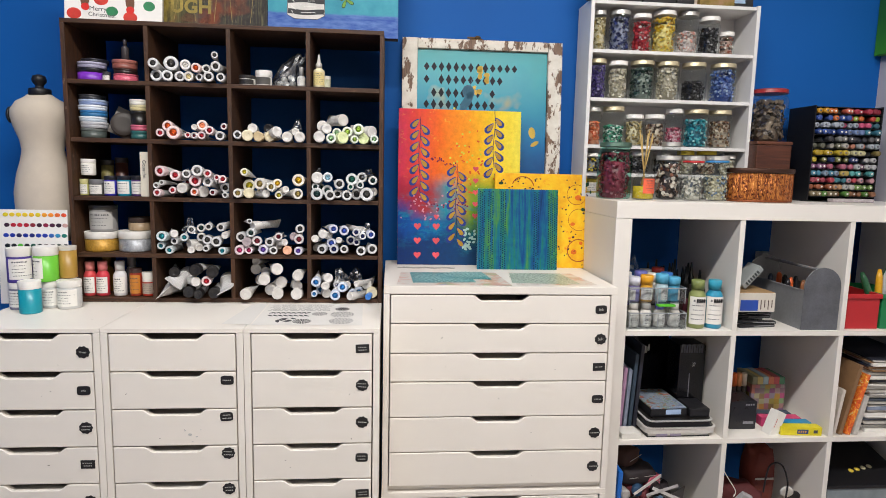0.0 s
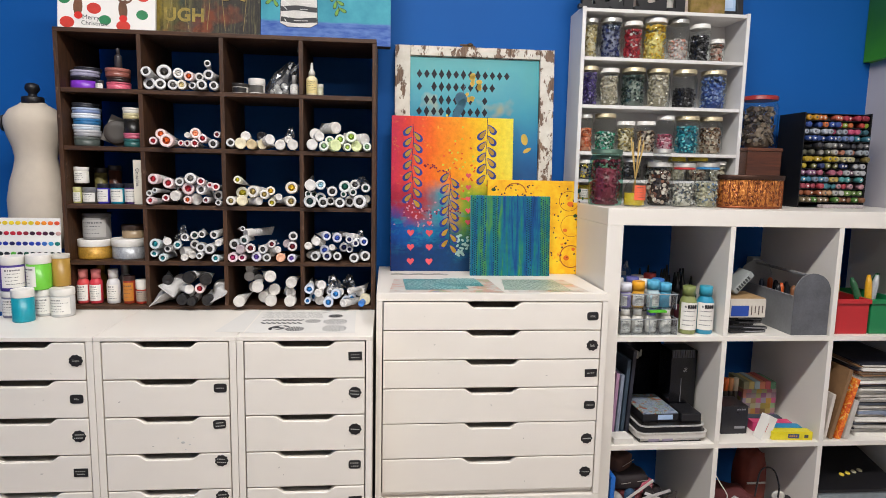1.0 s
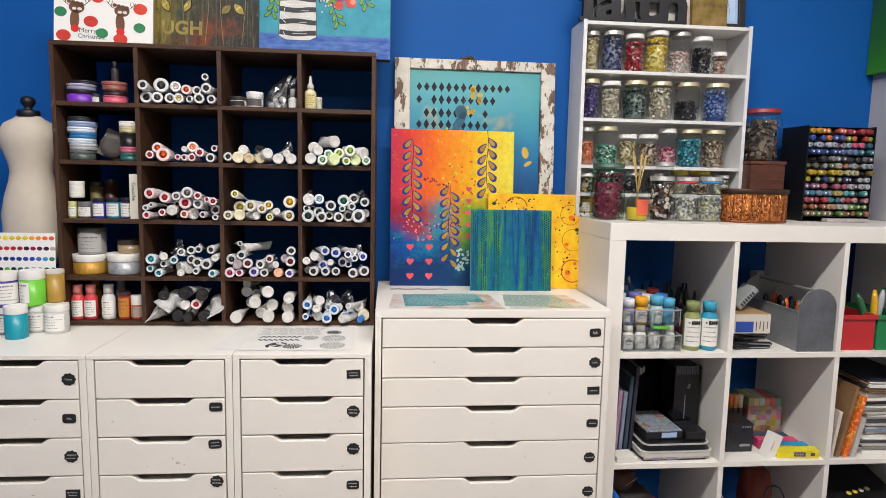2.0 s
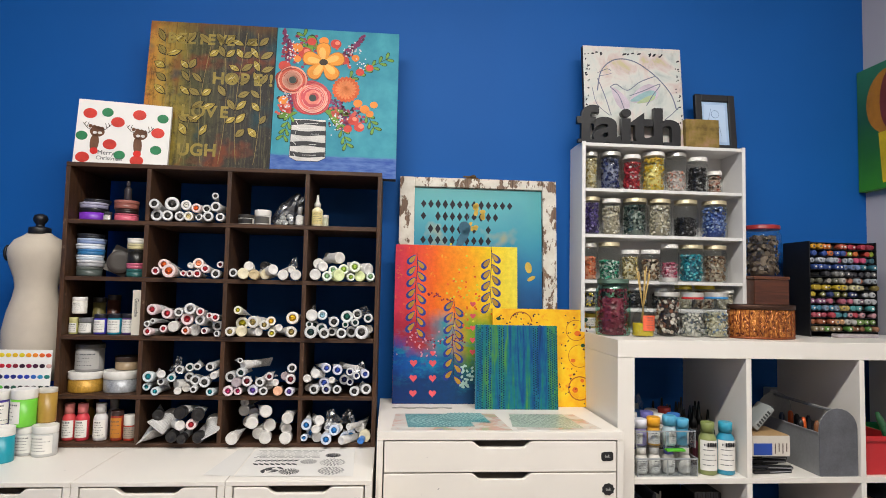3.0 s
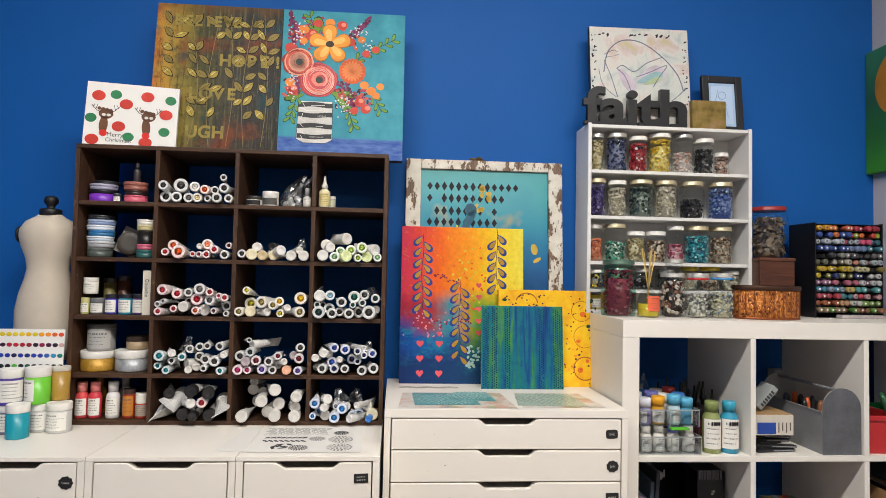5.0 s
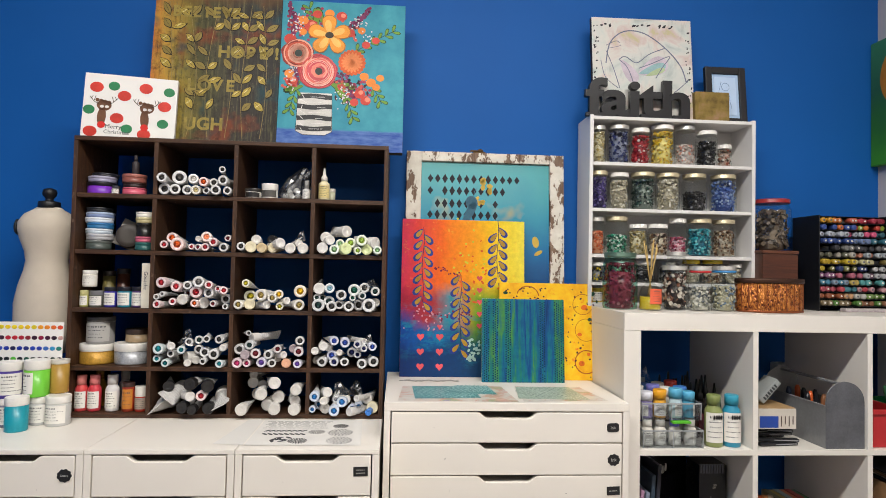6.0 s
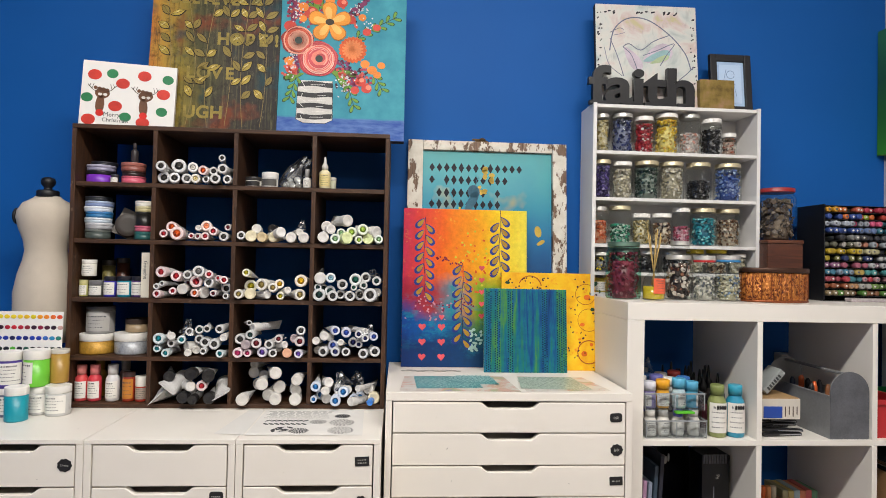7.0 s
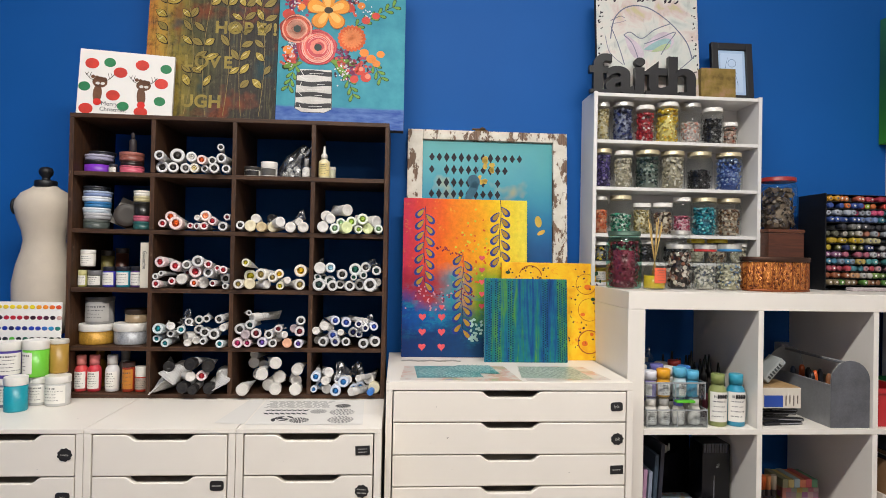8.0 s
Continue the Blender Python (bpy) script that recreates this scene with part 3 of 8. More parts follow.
INK = plain("printed_ink", rgb("4a4a50"), 0.6)
PAPER = plain("label_paper", rgb("e6e3dc"), 0.6, 0, 0.06, 50)


def label_band(r, z0, z1, material, parent, a0=-150, a1=-30, lines=3, seed=0, name="paper_label"):
    """A label bent round the front of a pot, with bars of writing."""
    bm = bmesh.new()
    n = 12
    ring = [radians(a0 + (a1 - a0) * i / n) for i in range(n + 1)]
    lo = [bm.verts.new((r * math.cos(a), r * math.sin(a), z0)) for a in ring]
    hi = [bm.verts.new((r * math.cos(a), r * math.sin(a), z1)) for a in ring]
    for i in range(n):
        bm.faces.new((lo[i], lo[i + 1], hi[i + 1], hi[i])).smooth = True
    lab = part(name, bm, material, parent)
    if lines:
        rng = random.Random(seed)
        bm = bmesh.new()
        n2 = 48
        fine = [radians(a0 + (a1 - a0) * i / n2) for i in range(n2 + 1)]
        rr = r + 0.0005
        for k in range(lines + 2):
            zc = z1 - (z1 - z0) * (k + 0.9) / (lines + 3)
            t = (z1 - z0) * (0.036 if k == 0 else 0.016)
            i, end = rng.randint(6, 12), rng.randint(30, 42)
            while i < end:
                step = rng.randint(1, 3)
                q = [(fine[i], zc - t), (fine[min(i + step, n2)], zc - t), (fine[min(i + step, n2)], zc + t), (fine[i], zc + t)]
                bm.faces.new([bm.verts.new((rr * math.cos(a), rr * math.sin(a), z)) for a, z in q])
                i += step + (1 if rng.random() < 0.6 else 2)
        part("print", bm, INK, lab)
    return lab


def tub(x, y, z, r, h, body, lid, label, lid_h=0.014, band=None, lines=2, group="paint pots", seed=0, turn=0):
    """A round plastic pot with a screw lid."""
    u = thing("paint_pot", pose(x, y, z, 0, 0, turn), label, "pot", group)
    lid_h = min(lid_h, h * 0.4)
    part("pot", lathe([(r * 0.93, 0), (r * 0.965, 0.0012), (r * 0.97, 0.004), (r * 0.97, h - lid_h)], 28), body, u)
    part("lid", lathe([(r * 0.985, h - lid_h + 0.0003), (r, h - lid_h + 0.0010), (r, h - 0.0022), (r * 0.995, h - 0.0010), (r * 0.975, h - 0.0002), (r * 0.95, h), (r * 0.86, h), (r * 0.845, h - 0.0010)], 32), lid, u)
    if band:
        label_band(r * 0.975 + 0.0006, h * 0.1, (h - lid_h) * 0.92, band, u, lines=lines, seed=seed or int(abs(x) * 1000))
    return u


def bottle(x, y, z, r, h, body, cap, label, neck=0.45, cap_h=0.3, band=None, group="paint bottles", pointed=False, turn=0):
    """A bottle with shoulders and a cap."""
    u = thing("paint_bottle", pose(x, y, z, 0, 0, turn), label, "bottle", group)
    s = h * (1 - cap_h)
    part("body", lathe([(r * 0.9, 0), (r, 0.003), (r, s * 0.8), (r * 0.92, s * 0.88), (r * neck, s * 0.98), (r * neck, s)], 20), body, u)
    c = r * neck * 1.12
    if pointed:
        part("cap", lathe([(c, s + 0.0003), (c, s + h * cap_h * 0.3), (c * 0.55, s + h * cap_h * 0.45), (c * 0.25, h)], 14), cap, u)
    else:
        part("cap", lathe([(c, s + 0.0003), (c * 1.02, h - 0.002), (c * 0.9, h)], 18), cap, u)
    if band:
        label_band(r + 0.0006, s * 0.12, s * 0.76, band, u, lines=4, seed=int(abs(x) * 1000))
    return u


WHITE_P, OFF_P = plastic("e9e6e0"), plastic("cfcac0")
z0, z1, z2, z3, z4 = (f + 0.0008 for f in FLOORS)
tub(-1.5605, -0.170, z0, 0.0405, 0.036, plastic("7a35b8"), plastic("1c1a22"), "purple paint pot with a dark rim", 0.012)
tub(-1.560, -0.170, z0 + 0.0363, 0.0400, 0.018, plastic("8f8ca4"), plastic("a9a6bc"), "flat pale grey paint pot standing on a purple one", 0.010)
tub(-1.560, -0.150, z0 + 0.0546, 0.0380, 0.012, plastic("24242c"), plastic("2c2c34"), "flat dark paint pot on top of the stack", 0.005)
tub(-1.5085, -0.195, z0, 0.0115, 0.026, plastic("24242a"), plastic("3a3a40"), "small dark paint pot with a white label", 0.008, PAPER)
tub(-1.4605, -0.178, z0, 0.0345, 0.022, plastic("cf5f74"), plastic("c05a6c"), "flat pink paint pot", 0.005)
tub(-1.4605, -0.178, z0 + 0.0225, 0.0330, 0.014, plastic("2a1c1c"), plastic("3a2622"), "flat dark brown paint pot", 0.004)
tub(-1.462, -0.178, z0 + 0.0370, 0.0350, 0.026, plastic("8a5248"), plastic("a3655a"), "flat paint pot with a clay red lid", 0.020)
bottle(-1.457, -0.185, z0 + 0.0635, 0.0105, 0.060, plastic("3a3436"), plastic("4a4446"), "small dark bottle standing on a pot")
for k, (b, l, r, h) in enumerate([("4a524e", "6a706c", 0.0355, 0.028), ("9c9ca0", "c4c4c8", 0.038, 0.019), ("b4c0cc", "dfe3ea", 0.038, 0.015), ("2f6c9c", "3b78b0", 0.0375, 0.018), ("c9d2e0", "e4e8f0", 0.0395, 0.015), ("7a8cb4", "a9b8d4", 0.040, 0.016), ("24262c", "2c2e34", 0.037, 0.014)]):
    tub(-1.562 + 0.003 * (k % 2), -0.175, z1 + (0, 0.0283, 0.0476, 0.0629, 0.0812, 0.0965, 0.1128)[k], r, h, plastic(b), plastic(l), "flat paint pot stacked with others", 0.008)
for k, (b, l, h) in enumerate([("2c5a58", "326462", 0.024), ("b85a70", "c8647c", 0.017), ("1c1a18", "26241f", 0.041), ("b8ac80", "cfc59c", 0.017), ("dedad0", "e6e2d8", 0.016)]):
    tub(-1.421, -0.187, z1 + (0, 0.0243, 0.0416, 0.0829, 0.1002)[k], 0.028 if k != 2 else 0.026, h, plastic(b), plastic(l), "small paint pot stacked with others", 0.008)
roll = thing("tape_roll", pose(-1.478, -0.170, z1 + 0.045, -8, 24, 12), "grey tape roll on a card leaning on the pots", "tape")
part("ring", y_lathe([(0.020, 0.0), (0.034, 0.0), (0.036, 0.002), (0.036, 0.018), (0.020, 0.018)], 28), plastic("3a332e", 0.5), roll)
part("card", slab(-0.036, 0.030, 0.0185, 0.020, -0.037, 0.047, 0), plastic("77726c", 0.5), roll)
for x, r, h, b, l in ((-1.590, 0.0122, 0.049, "b3b06a", "c9c48a"), (-1.557, 0.0205, 0.048, "5a5a54", "77777a"), (-1.516, 0.018, 0.060, "3a34a0", "24242c"), (-1.4755, 0.0203, 0.061, "1f84a0", "24242c"), (-1.4345, 0.0195, 0.062, "4c346c", "24242c")):
    tub(x, -0.205 + r, z2, r, h, plastic(b), plastic(l), "small ink jar with a paper label", 0.013, PAPER)
tub(-1.5765, -0.190, z2 + 0.0605, 0.0205, 0.049, plastic("e2ded2"), WHITE_P, "small white jar standing on ink jars", 0.012, PAPER)
tub(-1.547, -0.130, z2, 0.019, 0.108, plastic("6a6238"), plastic("2a2622"), "olive jar behind small ink jars", 0.016)
tub(-1.5065, -0.125, z2, 0.019, 0.116, plastic("4a2a20"), plastic("2a2220"), "brown jar behind small ink jars", 0.016)
box_ = thing("paint_box", pose(-1.4030, -0.218, z2), "narrow cream cardboard box with a printed word", "box")
part("carton", slab(-0.0118, 0.0118, 0, 0.09, 0, 0.134, 0.0008), plastic("d9d2c2", 0.6), box_)
part("word", moved(writing("Gouache", 0.0150), pose(0, -0.0006, 0.082, 0, 90, 0)), INK, box_)
GOLD_FLAKE = plain("gold_flakes", rgb("b88c34"), 0.4, 0.25, 0.95, 45, 1.0)
SILVER_FLAKE = plain("silver_flakes", rgb("a4a6aa"), 0.35, 0.25, 0.95, 45, 1.0)
tub(-1.5575, -0.166, z3, 0.0490, 0.060, GOLD_FLAKE, WHITE_P, "clear tub of gold flakes with a white lid", 0.022)
tub(-1.456, -0.163, z3, 0.0510, 0.063, SILVER_FLAKE, WHITE_P, "clear tub of silver flakes with a white lid", 0.024)
tub(-1.548, -0.170, z3 + 0.0604, 0.040, 0.081, plastic("8c8a88"), plastic("4a4846"), "grey gel medium jar with a dark lid", 0.014, plastic("aeaca8"), 2)
tub(-1.447, -0.150, z3 + 0.0634, 0.035, 0.040, plastic("a08a6c"), plastic("3a2c24"), "brown jar standing on a white-lidded tub", 0.016)
for x, r, h, b, c, lab in ((-1.5855, 0.0182, 0.106, "d24a4c", "e08a84", "red craft paint bottle"), (-1.5475, 0.0188, 0.107, "cc3c48", "e08080", "red craft paint bottle"), (-1.4960, 0.0193, 0.108, "d8d6d6", "d0cecc", "white craft paint bottle")):
    bottle(x, -0.196, z4, r, h, plastic(b), plastic(c), lab, 0.66, 0.27, PAPER)
bottle(-1.563, -0.130, z4, 0.018, 0.115, plastic("9a7428"), plastic("8a6a24"), "ochre craft paint bottle behind red ones", 0.62, 0.27)
bottle(-1.487, -0.130, z4, 0.018, 0.112, plastic("8d8d8d"), plastic("9a9a9a"), "grey craft paint bottle behind a white one", 0.62, 0.27)
tub(-1.449, -0.197, z4, 0.0178, 0.086, plastic("8a2c18"), plastic("3a2420"), "amber paint jar with a dark lid", 0.014, plastic("c07a2a"), 2)
tub(-1.4115, -0.196, z4, 0.0185, 0.074, plastic("a8301f"), plastic("e4e0d8"), "small red paint jar with a tall white cap", 0.034, plastic("a8988a"), 3)
# upper right cubbyholes
tub(-1.1005, -0.191, z0, 0.0245, 0.030, plastic("d2cec6"), plastic("33302e"), "small white jar with a black lid", 0.011, plastic("2a2826"), 2)
tub(-1.0510, -0.190, z0, 0.0250, 0.046, plastic("d0cdc8"), WHITE_P, "small white jar with a domed lid", 0.024, plastic("5a5752"), 2)
bottle(-0.9365, -0.205, z0, 0.0125, 0.058, plastic("c9c7c4"), plastic("a8a6a4"), "small dropper bottle with a pale cap", 0.5, 0.42, PAPER)
bottle(-0.8845, -0.197, z0, 0.0175, 0.099, plastic("dcd2ac"), plastic("cfccc4"), "glue bottle with a pointed tip", 0.5, 0.40, plastic("dccb8c"), pointed=True)
tub(-0.8600, -0.190, z0, 0.0100, 0.037, plastic("a8a890"), plastic("c8c4ba"), "tiny jar beside the glue bottle", 0.01)


def crumpled_bag():
    u = thing("plastic_bag", pose(-0.985, -0.155, z0), "crumpled clear plastic bag with white balls inside", "bag")
    bm = bmesh.new()
    bmesh.ops.create_icosphere(bm, subdivisions=3, radius=1.0)
    for v in bm.verts:
        n = noise.noise(v.co * 2.2) * 0.35 + noise.noise(v.co * 5) * 0.30
        v.co *= 1 + n
        v.co = Vector((v.co.x * 0.042, v.co.y * 0.032, max(v.co.z, -0.72) * 0.040 + 0.0293))
        if v.co.z > 0.03:
            v.co.x += (v.co.z - 0.03) * 0.9
            v.co.z += (v.co.z - 0.03) * 0.8
    part("film", bm, WRAP, u)
    bm = bmesh.new()
    prev = None
    for k in range(15):
        a = k * 0.55
        x, y, z = 0.045 + 0.022 * min(1, k / 6), -0.045 - 0.002 * k, 0.055 + 0.0068 * k
        c_, s_ = 0.006 * math.cos(a), 0.006 * math.sin(a)
        pair = (bm.verts.new((x - c_, y - s_, z)), bm.verts.new((x + c_, y + s_, z)))
        if prev:
            bm.faces.new((prev[0], prev[1], pair[1], pair[0]))
        prev = pair
    part("twisted_tail", bm, WRAP, u)
    for k in range(5):
        s = bmesh.new()
        bmesh.ops.create_icosphere(s, subdivisions=2, radius=0.0105)
        part("ball", moved(s, pose((-0.022, -0.004, 0.016, -0.012, 0.010)[k], (-0.008, -0.010, -0.006, 0.006, 0.0)[k], (0.012, 0.012, 0.014, 0.026, 0.031)[k])), WHITE_P, u)


crumpled_bag()


# ---- beside the cubbyhole shelf ----
def dress_form():
    prof = [(0.030, 0.0), (0.032, 0.01), (0.010, 0.018), (0.008, 0.17), (0.064, 0.175), (0.0695, 0.24), (0.071, 0.325), (0.063, 0.38), (0.052, 0.425), (0.048, 0.455), (0.052, 0.485), (0.064, 0.525), (0.0695, 0.555), (0.068, 0.575), (0.055, 0.600), (0.034, 0.615), (0.0275, 0.622)]
    slots = [1, 1, 1, 0] + [0] * 12
    body = moved(lathe(prof, 32, True, slots), Matrix.Diagonal((1.27, 0.85, 1.005, 1)))
    cap = lathe([(0.030, 0.6225), (0.031, 0.6235), (0.031, 0.640), (0.028, 0.643), (0.012, 0.645), (0.011, 0.652), (0.019, 0.662), (0.0205, 0.670), (0.017, 0.681), (0.006, 0.685)], 24, True, [1] * 9)
    arms = []
    for s in (-1, 1):
        a = lathe([(0.019, 0), (0.0195, 0.006), (0.015, 0.010)], 16, True, [1] * 2)
        arms.append(moved(a, pose(s * 0.086, 0, 0.562, 0, s * 90, 0) @ Matrix.Diagonal((1.3, 1, 1, 1))))
    ob = new("mannequin", mesh_of("mannequin", merged(body, cap, *arms), plain("ivory_cloth", rgb("cbbfae"), 0.85, 0, 0.06, 160, 0.3), BLACK))
    ob.location = (-1.741, -0.12, UNIT_TOP)
    tagged(ob, "small ivory cloth dress form with a black neck cap", "mannequin")


dress_form()
chart = thing("colour_chart", pose(-1.760, -0.262, UNIT_TOP + 0.0003, -3, 0, 0), "white card with rows of painted colour dots", "chart")
part("card", slab(-0.052, 0.143, 0, 0.003, 0, 0.280, 0.0005), plain("white_card", rgb("e8e6e2"), 0.6, 0, 0.04, 20), chart)
CHART = [["e8d02a", "e8c828", "e4b822", "d8c41e", "e89a20", "e88a28", "e06a2a", "d85030"], ["c02a38", "b02438", "8a2a34", "3a2030", "8a2040", "4a2238", "30202c", "c8a098"],
         ["2a2a58", "2438a0", "28307a", "2a44b0", "3040a8", "3a68b8", "3a90c0", "2a7a70"], ["58b838", "24282c", "2a5a4a", "222a28", "4a2838", "202024", "28382c", "2c2a30"]]
for r, row in enumerate(CHART):
    for c, h in enumerate([row[3], row[1]] + row, -2):
        bm = lathe([(0.0072, 0), (0.0068, 0.0004), (0.004, 0.0007)], 12)
        d = part("colour_dot", moved(bm, pose(0.006 + c * 0.0182 + 0.003 * (r % 2), -0.0002, 0.265 - r * 0.0305, 90, 0, 0) @ Matrix.Diagonal((1.1, 0.85, 1, 1))), plastic(h, 0.3), chart)
TOP = UNIT_TOP + 0.0003
tub(-1.666, -0.372, TOP, 0.0285, 0.091, plastic("1f8fa0"), WHITE_P, "teal paint pot with a white lid", 0.022, seed=3)
tub(-1.648, -0.300, TOP, 0.0255, 0.078, plastic("b4b3b0"), WHITE_P, "white paint pot with a printed label", 0.018, PAPER, 3)
tub(-1.593, -0.306, TOP, 0.0325, 0.082, plastic("c0bfbc"), WHITE_P, "white paint pot with a printed label", 0.020, PAPER, 3)
tub(-1.722, -0.318, TOP, 0.0290, 0.078, plastic("6a6a80"), WHITE_P, "white paint pot with a printed label", 0.018, PAPER, 3)
tub(-1.720, -0.318, TOP + 0.0785, 0.0320, 0.098, plastic("4b3a8c"), WHITE_P, "purple paint pot with a white lid, stacked", 0.024, PAPER, 3, turn=35)
tub(-1.656, -0.302, TOP + 0.0785, 0.0325, 0.101, plastic("6fc23a"), WHITE_P, "green paint pot with a white lid, stacked", 0.026, PAPER, 3, turn=-48)
tub(-1.611, -0.270, TOP + 0.0825, 0.0245, 0.094, plastic("a8843a"), OFF_P, "ochre paint pot with a pale lid, stacked", 0.012)
sheet_mat = plain("printed_paper", rgb("e2dfda"), 0.5, 0, 0.08, 12)
PRINT = plain("stencil_print", rgb("3a3a3e"), 0.7, 0, 0.3, 90)


# ---- paintings ----
def ellipse(cx, cz, a, b, turn=0, n=18, point=0.0):
    """An outline; point > 0 draws both ends into tips, as a leaf has."""
    out, c, s = [], math.cos(radians(turn)), math.sin(radians(turn))
    for i in range(n):
        t = 2 * math.pi * i / n
        x, z = a * math.cos(t), b * math.sin(t) * (1 - point * abs(math.cos(t)) ** 2)
        out.append((cx + c * x - s * z, cz + s * x + c * z))
    return out


def petal(cx, cz, length, width, turn, n=14):
    out, c, s = [], math.cos(radians(turn)), math.sin(radians(turn))
    for i in range(n):
        t = 2 * math.pi * i / n
        x = length * (0.5 - 0.5 * math.cos(t))
        z = width * math.sin(t) * (0.35 + 0.65 * x / length)
        out.append((cx + c * x - s * z, cz + s * x + c * z))
    return out


def heart(cx, cz, k):
    out = []
    for i in range(20):
        t = 2 * math.pi * i / 20
        out.append((cx + k * math.sin(t) ** 3, cz + k * (13 * math.cos(t) - 5 * math.cos(2 * t) - 2 * math.cos(3 * t) - math.cos(4 * t)) / 15))
    return out


def stroke(points, width):
    """A brush line of even width as one outline."""
    l, r = [], []
    for i, (x, z) in enumerate(points):
        a, b = points[max(i - 1, 0)], points[min(i + 1, len(points) - 1)]
        dx, dz = b[0] - a[0], b[1] - a[1]
        k = width / 2 / max(math.hypot(dx, dz), 1e-6)
        l.append((x - dz * k, z + dx * k))
        r.append((x + dz * k, z - dx * k))
    return l + r[::-1]


def ring_line(cx, cz, r, width, a0=0, a1=350):
    return stroke([(cx + r * math.cos(radians(a0 + (a1 - a0) * i / 20)), cz + r * math.sin(radians(a0 + (a1 - a0) * i / 20))) for i in range(21)], width)


def dabs(name, outlines, hexa, parent, layer=1, rough=0.45):
    """Dabs of thick paint of one colour on a canvas whose face is at y = 0: broad ones singly, small flecks together."""
    y1, y0 = -0.00012 * layer, -0.00012 * layer - 0.0004
    m = bpy.data.materials.get("artist_paint_" + hexa)
    if not m:
        m = plain("artist_paint_" + hexa, rgb(hexa), rough, 0, 0.35, 70, 0.3)
        m.node_tree.nodes["Principled BSDF"].inputs["Specular IOR Level"].default_value = 0.2
    broad = max(max(p[0] for p in o) - min(p[0] for p in o) + max(p[1] for p in o) - min(p[1] for p in o) for o in outlines) > 0.028
    first = None
    for group in ([[o] for o in outlines] if broad and len(outlines) < 90 else [outlines]):
        bm = bmesh.new()
        for pts in group:
            a = [bm.verts.new((x, y0, z)) for x, z in pts]
            b = [bm.verts.new((x, y1, z)) for x, z in pts]
            bm.faces.new(a)
            for i in range(len(pts)):
                bm.faces.new((a[i], b[i], b[(i + 1) % len(pts)], a[(i + 1) % len(pts)]))
        bmesh.ops.recalc_face_normals(bm, faces=bm.faces)
        ob = part(name, bm, m, parent)
        if len(group) > 1:
            tagged(ob, kind="stuff")
        first = first or ob
    return first


def canvas(m, w, h, d, material, label, edge=None, name="painting"):
    """A stretched canvas: face at y = 0, from x = 0 to w and z = 0 to h."""
    u = thing(name, m, label, "painting")
    face = slab(0, w, 0, d, 0, h, 0.0015)
    for f in face.faces:
        f.material_index = 0 if f.normal.y < -0.6 else 1
    part("canvas", face, (material, edge or material), u)
    return u


def art(name):
    """A canvas material: returns the material, its tree, shader and the mapped coordinates x, z."""
    m, t, b = nodes_of(name)
    b.inputs["Roughness"].default_value = 0.5
    b.inputs["Specular IOR Level"].default_value = 0.2
    c = coords(t)
    sep = t.nodes.new("ShaderNodeSeparateXYZ")
    t.links.new(c, sep.inputs[0])
    weave = grain(t, c, 900.0, 1)
    strokes = grain(t, coords(t, (30, 30, 90)), 2.0, 4)
    relief(t, b, maths(t, "ADD", weave, strokes), 0.25, 0.001)
    return m, t, b, c, sep.outputs[0], sep.outputs[2]


def wobble(t, c, value, amount, scale, detail=4):
    return maths(t, "ADD", value, maths(t, "MULTIPLY", maths(t, "SUBTRACT", grain(t, c, scale, detail), 0.5), amount))


EDGE_DARK = plain("dark_canvas_edge", rgb("2c2622"), 0.7)
EDGE_WHITE = plain("white_canvas_edge", rgb("d9d6cf"), 0.7)
CUB_TOP = 1.9783
leaner = -6.0

# brown canvas with gold leaves and stencilled words
m, t, b, c, ux, uz = art("brown_leaf_painting")
base = ramp(t, wobble(t, c, maths(t, "DIVIDE", ux, 0.41), 0.45, 8.0), [(0.0, rgb("b8742e")), (0.10, rgb("b48c38")), (0.24, rgb("857530")), (0.38, rgb("4c4a2e")), (0.6, rgb("403c34")), (0.85, rgb("322f2c")), (1.0, rgb("2a2826"))])
streaks = grain(t, coords(t, (60, 60, 3.0)), 1.6, 6, 0.7)
base = mixed(t, ramp(t, streaks, [(0.52, (0, 0, 0, 1)), (0.70, (0.6, 0.6, 0.6, 1))]), base, rgb("8a8256"))
base = mixed(t, ramp(t, streaks, [(0.34, (0.7, 0.7, 0.7, 1)), (0.46, (0, 0, 0, 1))]), base, rgb("1f1c18"))
base = mixed(t, ramp(t, grain(t, c, 7.0, 3), [(0.55, (0, 0, 0, 1)), (0.66, (0.8, 0.8, 0.8, 1))]), base, rgb("7a3c22"))
base = mixed(t, ramp(t, grain(t, coords(t, (1, 1, 1), (3, 0, 5)), 8.0, 3), [(0.55, (0, 0, 0, 1)), (0.66, (0.8, 0.8, 0.8, 1))]), base, rgb("1f4048"))
base = mixed(t, ramp(t, grain(t, coords(t, (1, 1, 1), (8, 0, 1)), 34.0, 7, 0.8), [(0.50, (0, 0, 0, 1)), (0.66, (0.7, 0.7, 0.7, 1))]), base, rgb("1a1714"))
base = mixed(t, ramp(t, grain(t, coords(t, (3, 3, 1), (1, 0, 6)), 26.0, 7, 0.8), [(0.56, (0, 0, 0, 1)), (0.68, (0.55, 0.55, 0.55, 1))]), base, rgb("8c8468"))
base = mixed(t, ramp(t, wobble(t, c, uz, 0.10, 12.0), [(0.47, (0, 0, 0, 1)), (0.50, (0.5, 0.5, 0.5, 1))]), base, rgb("6a4a26"))
t.links.new(base, b.inputs["Base Color"])
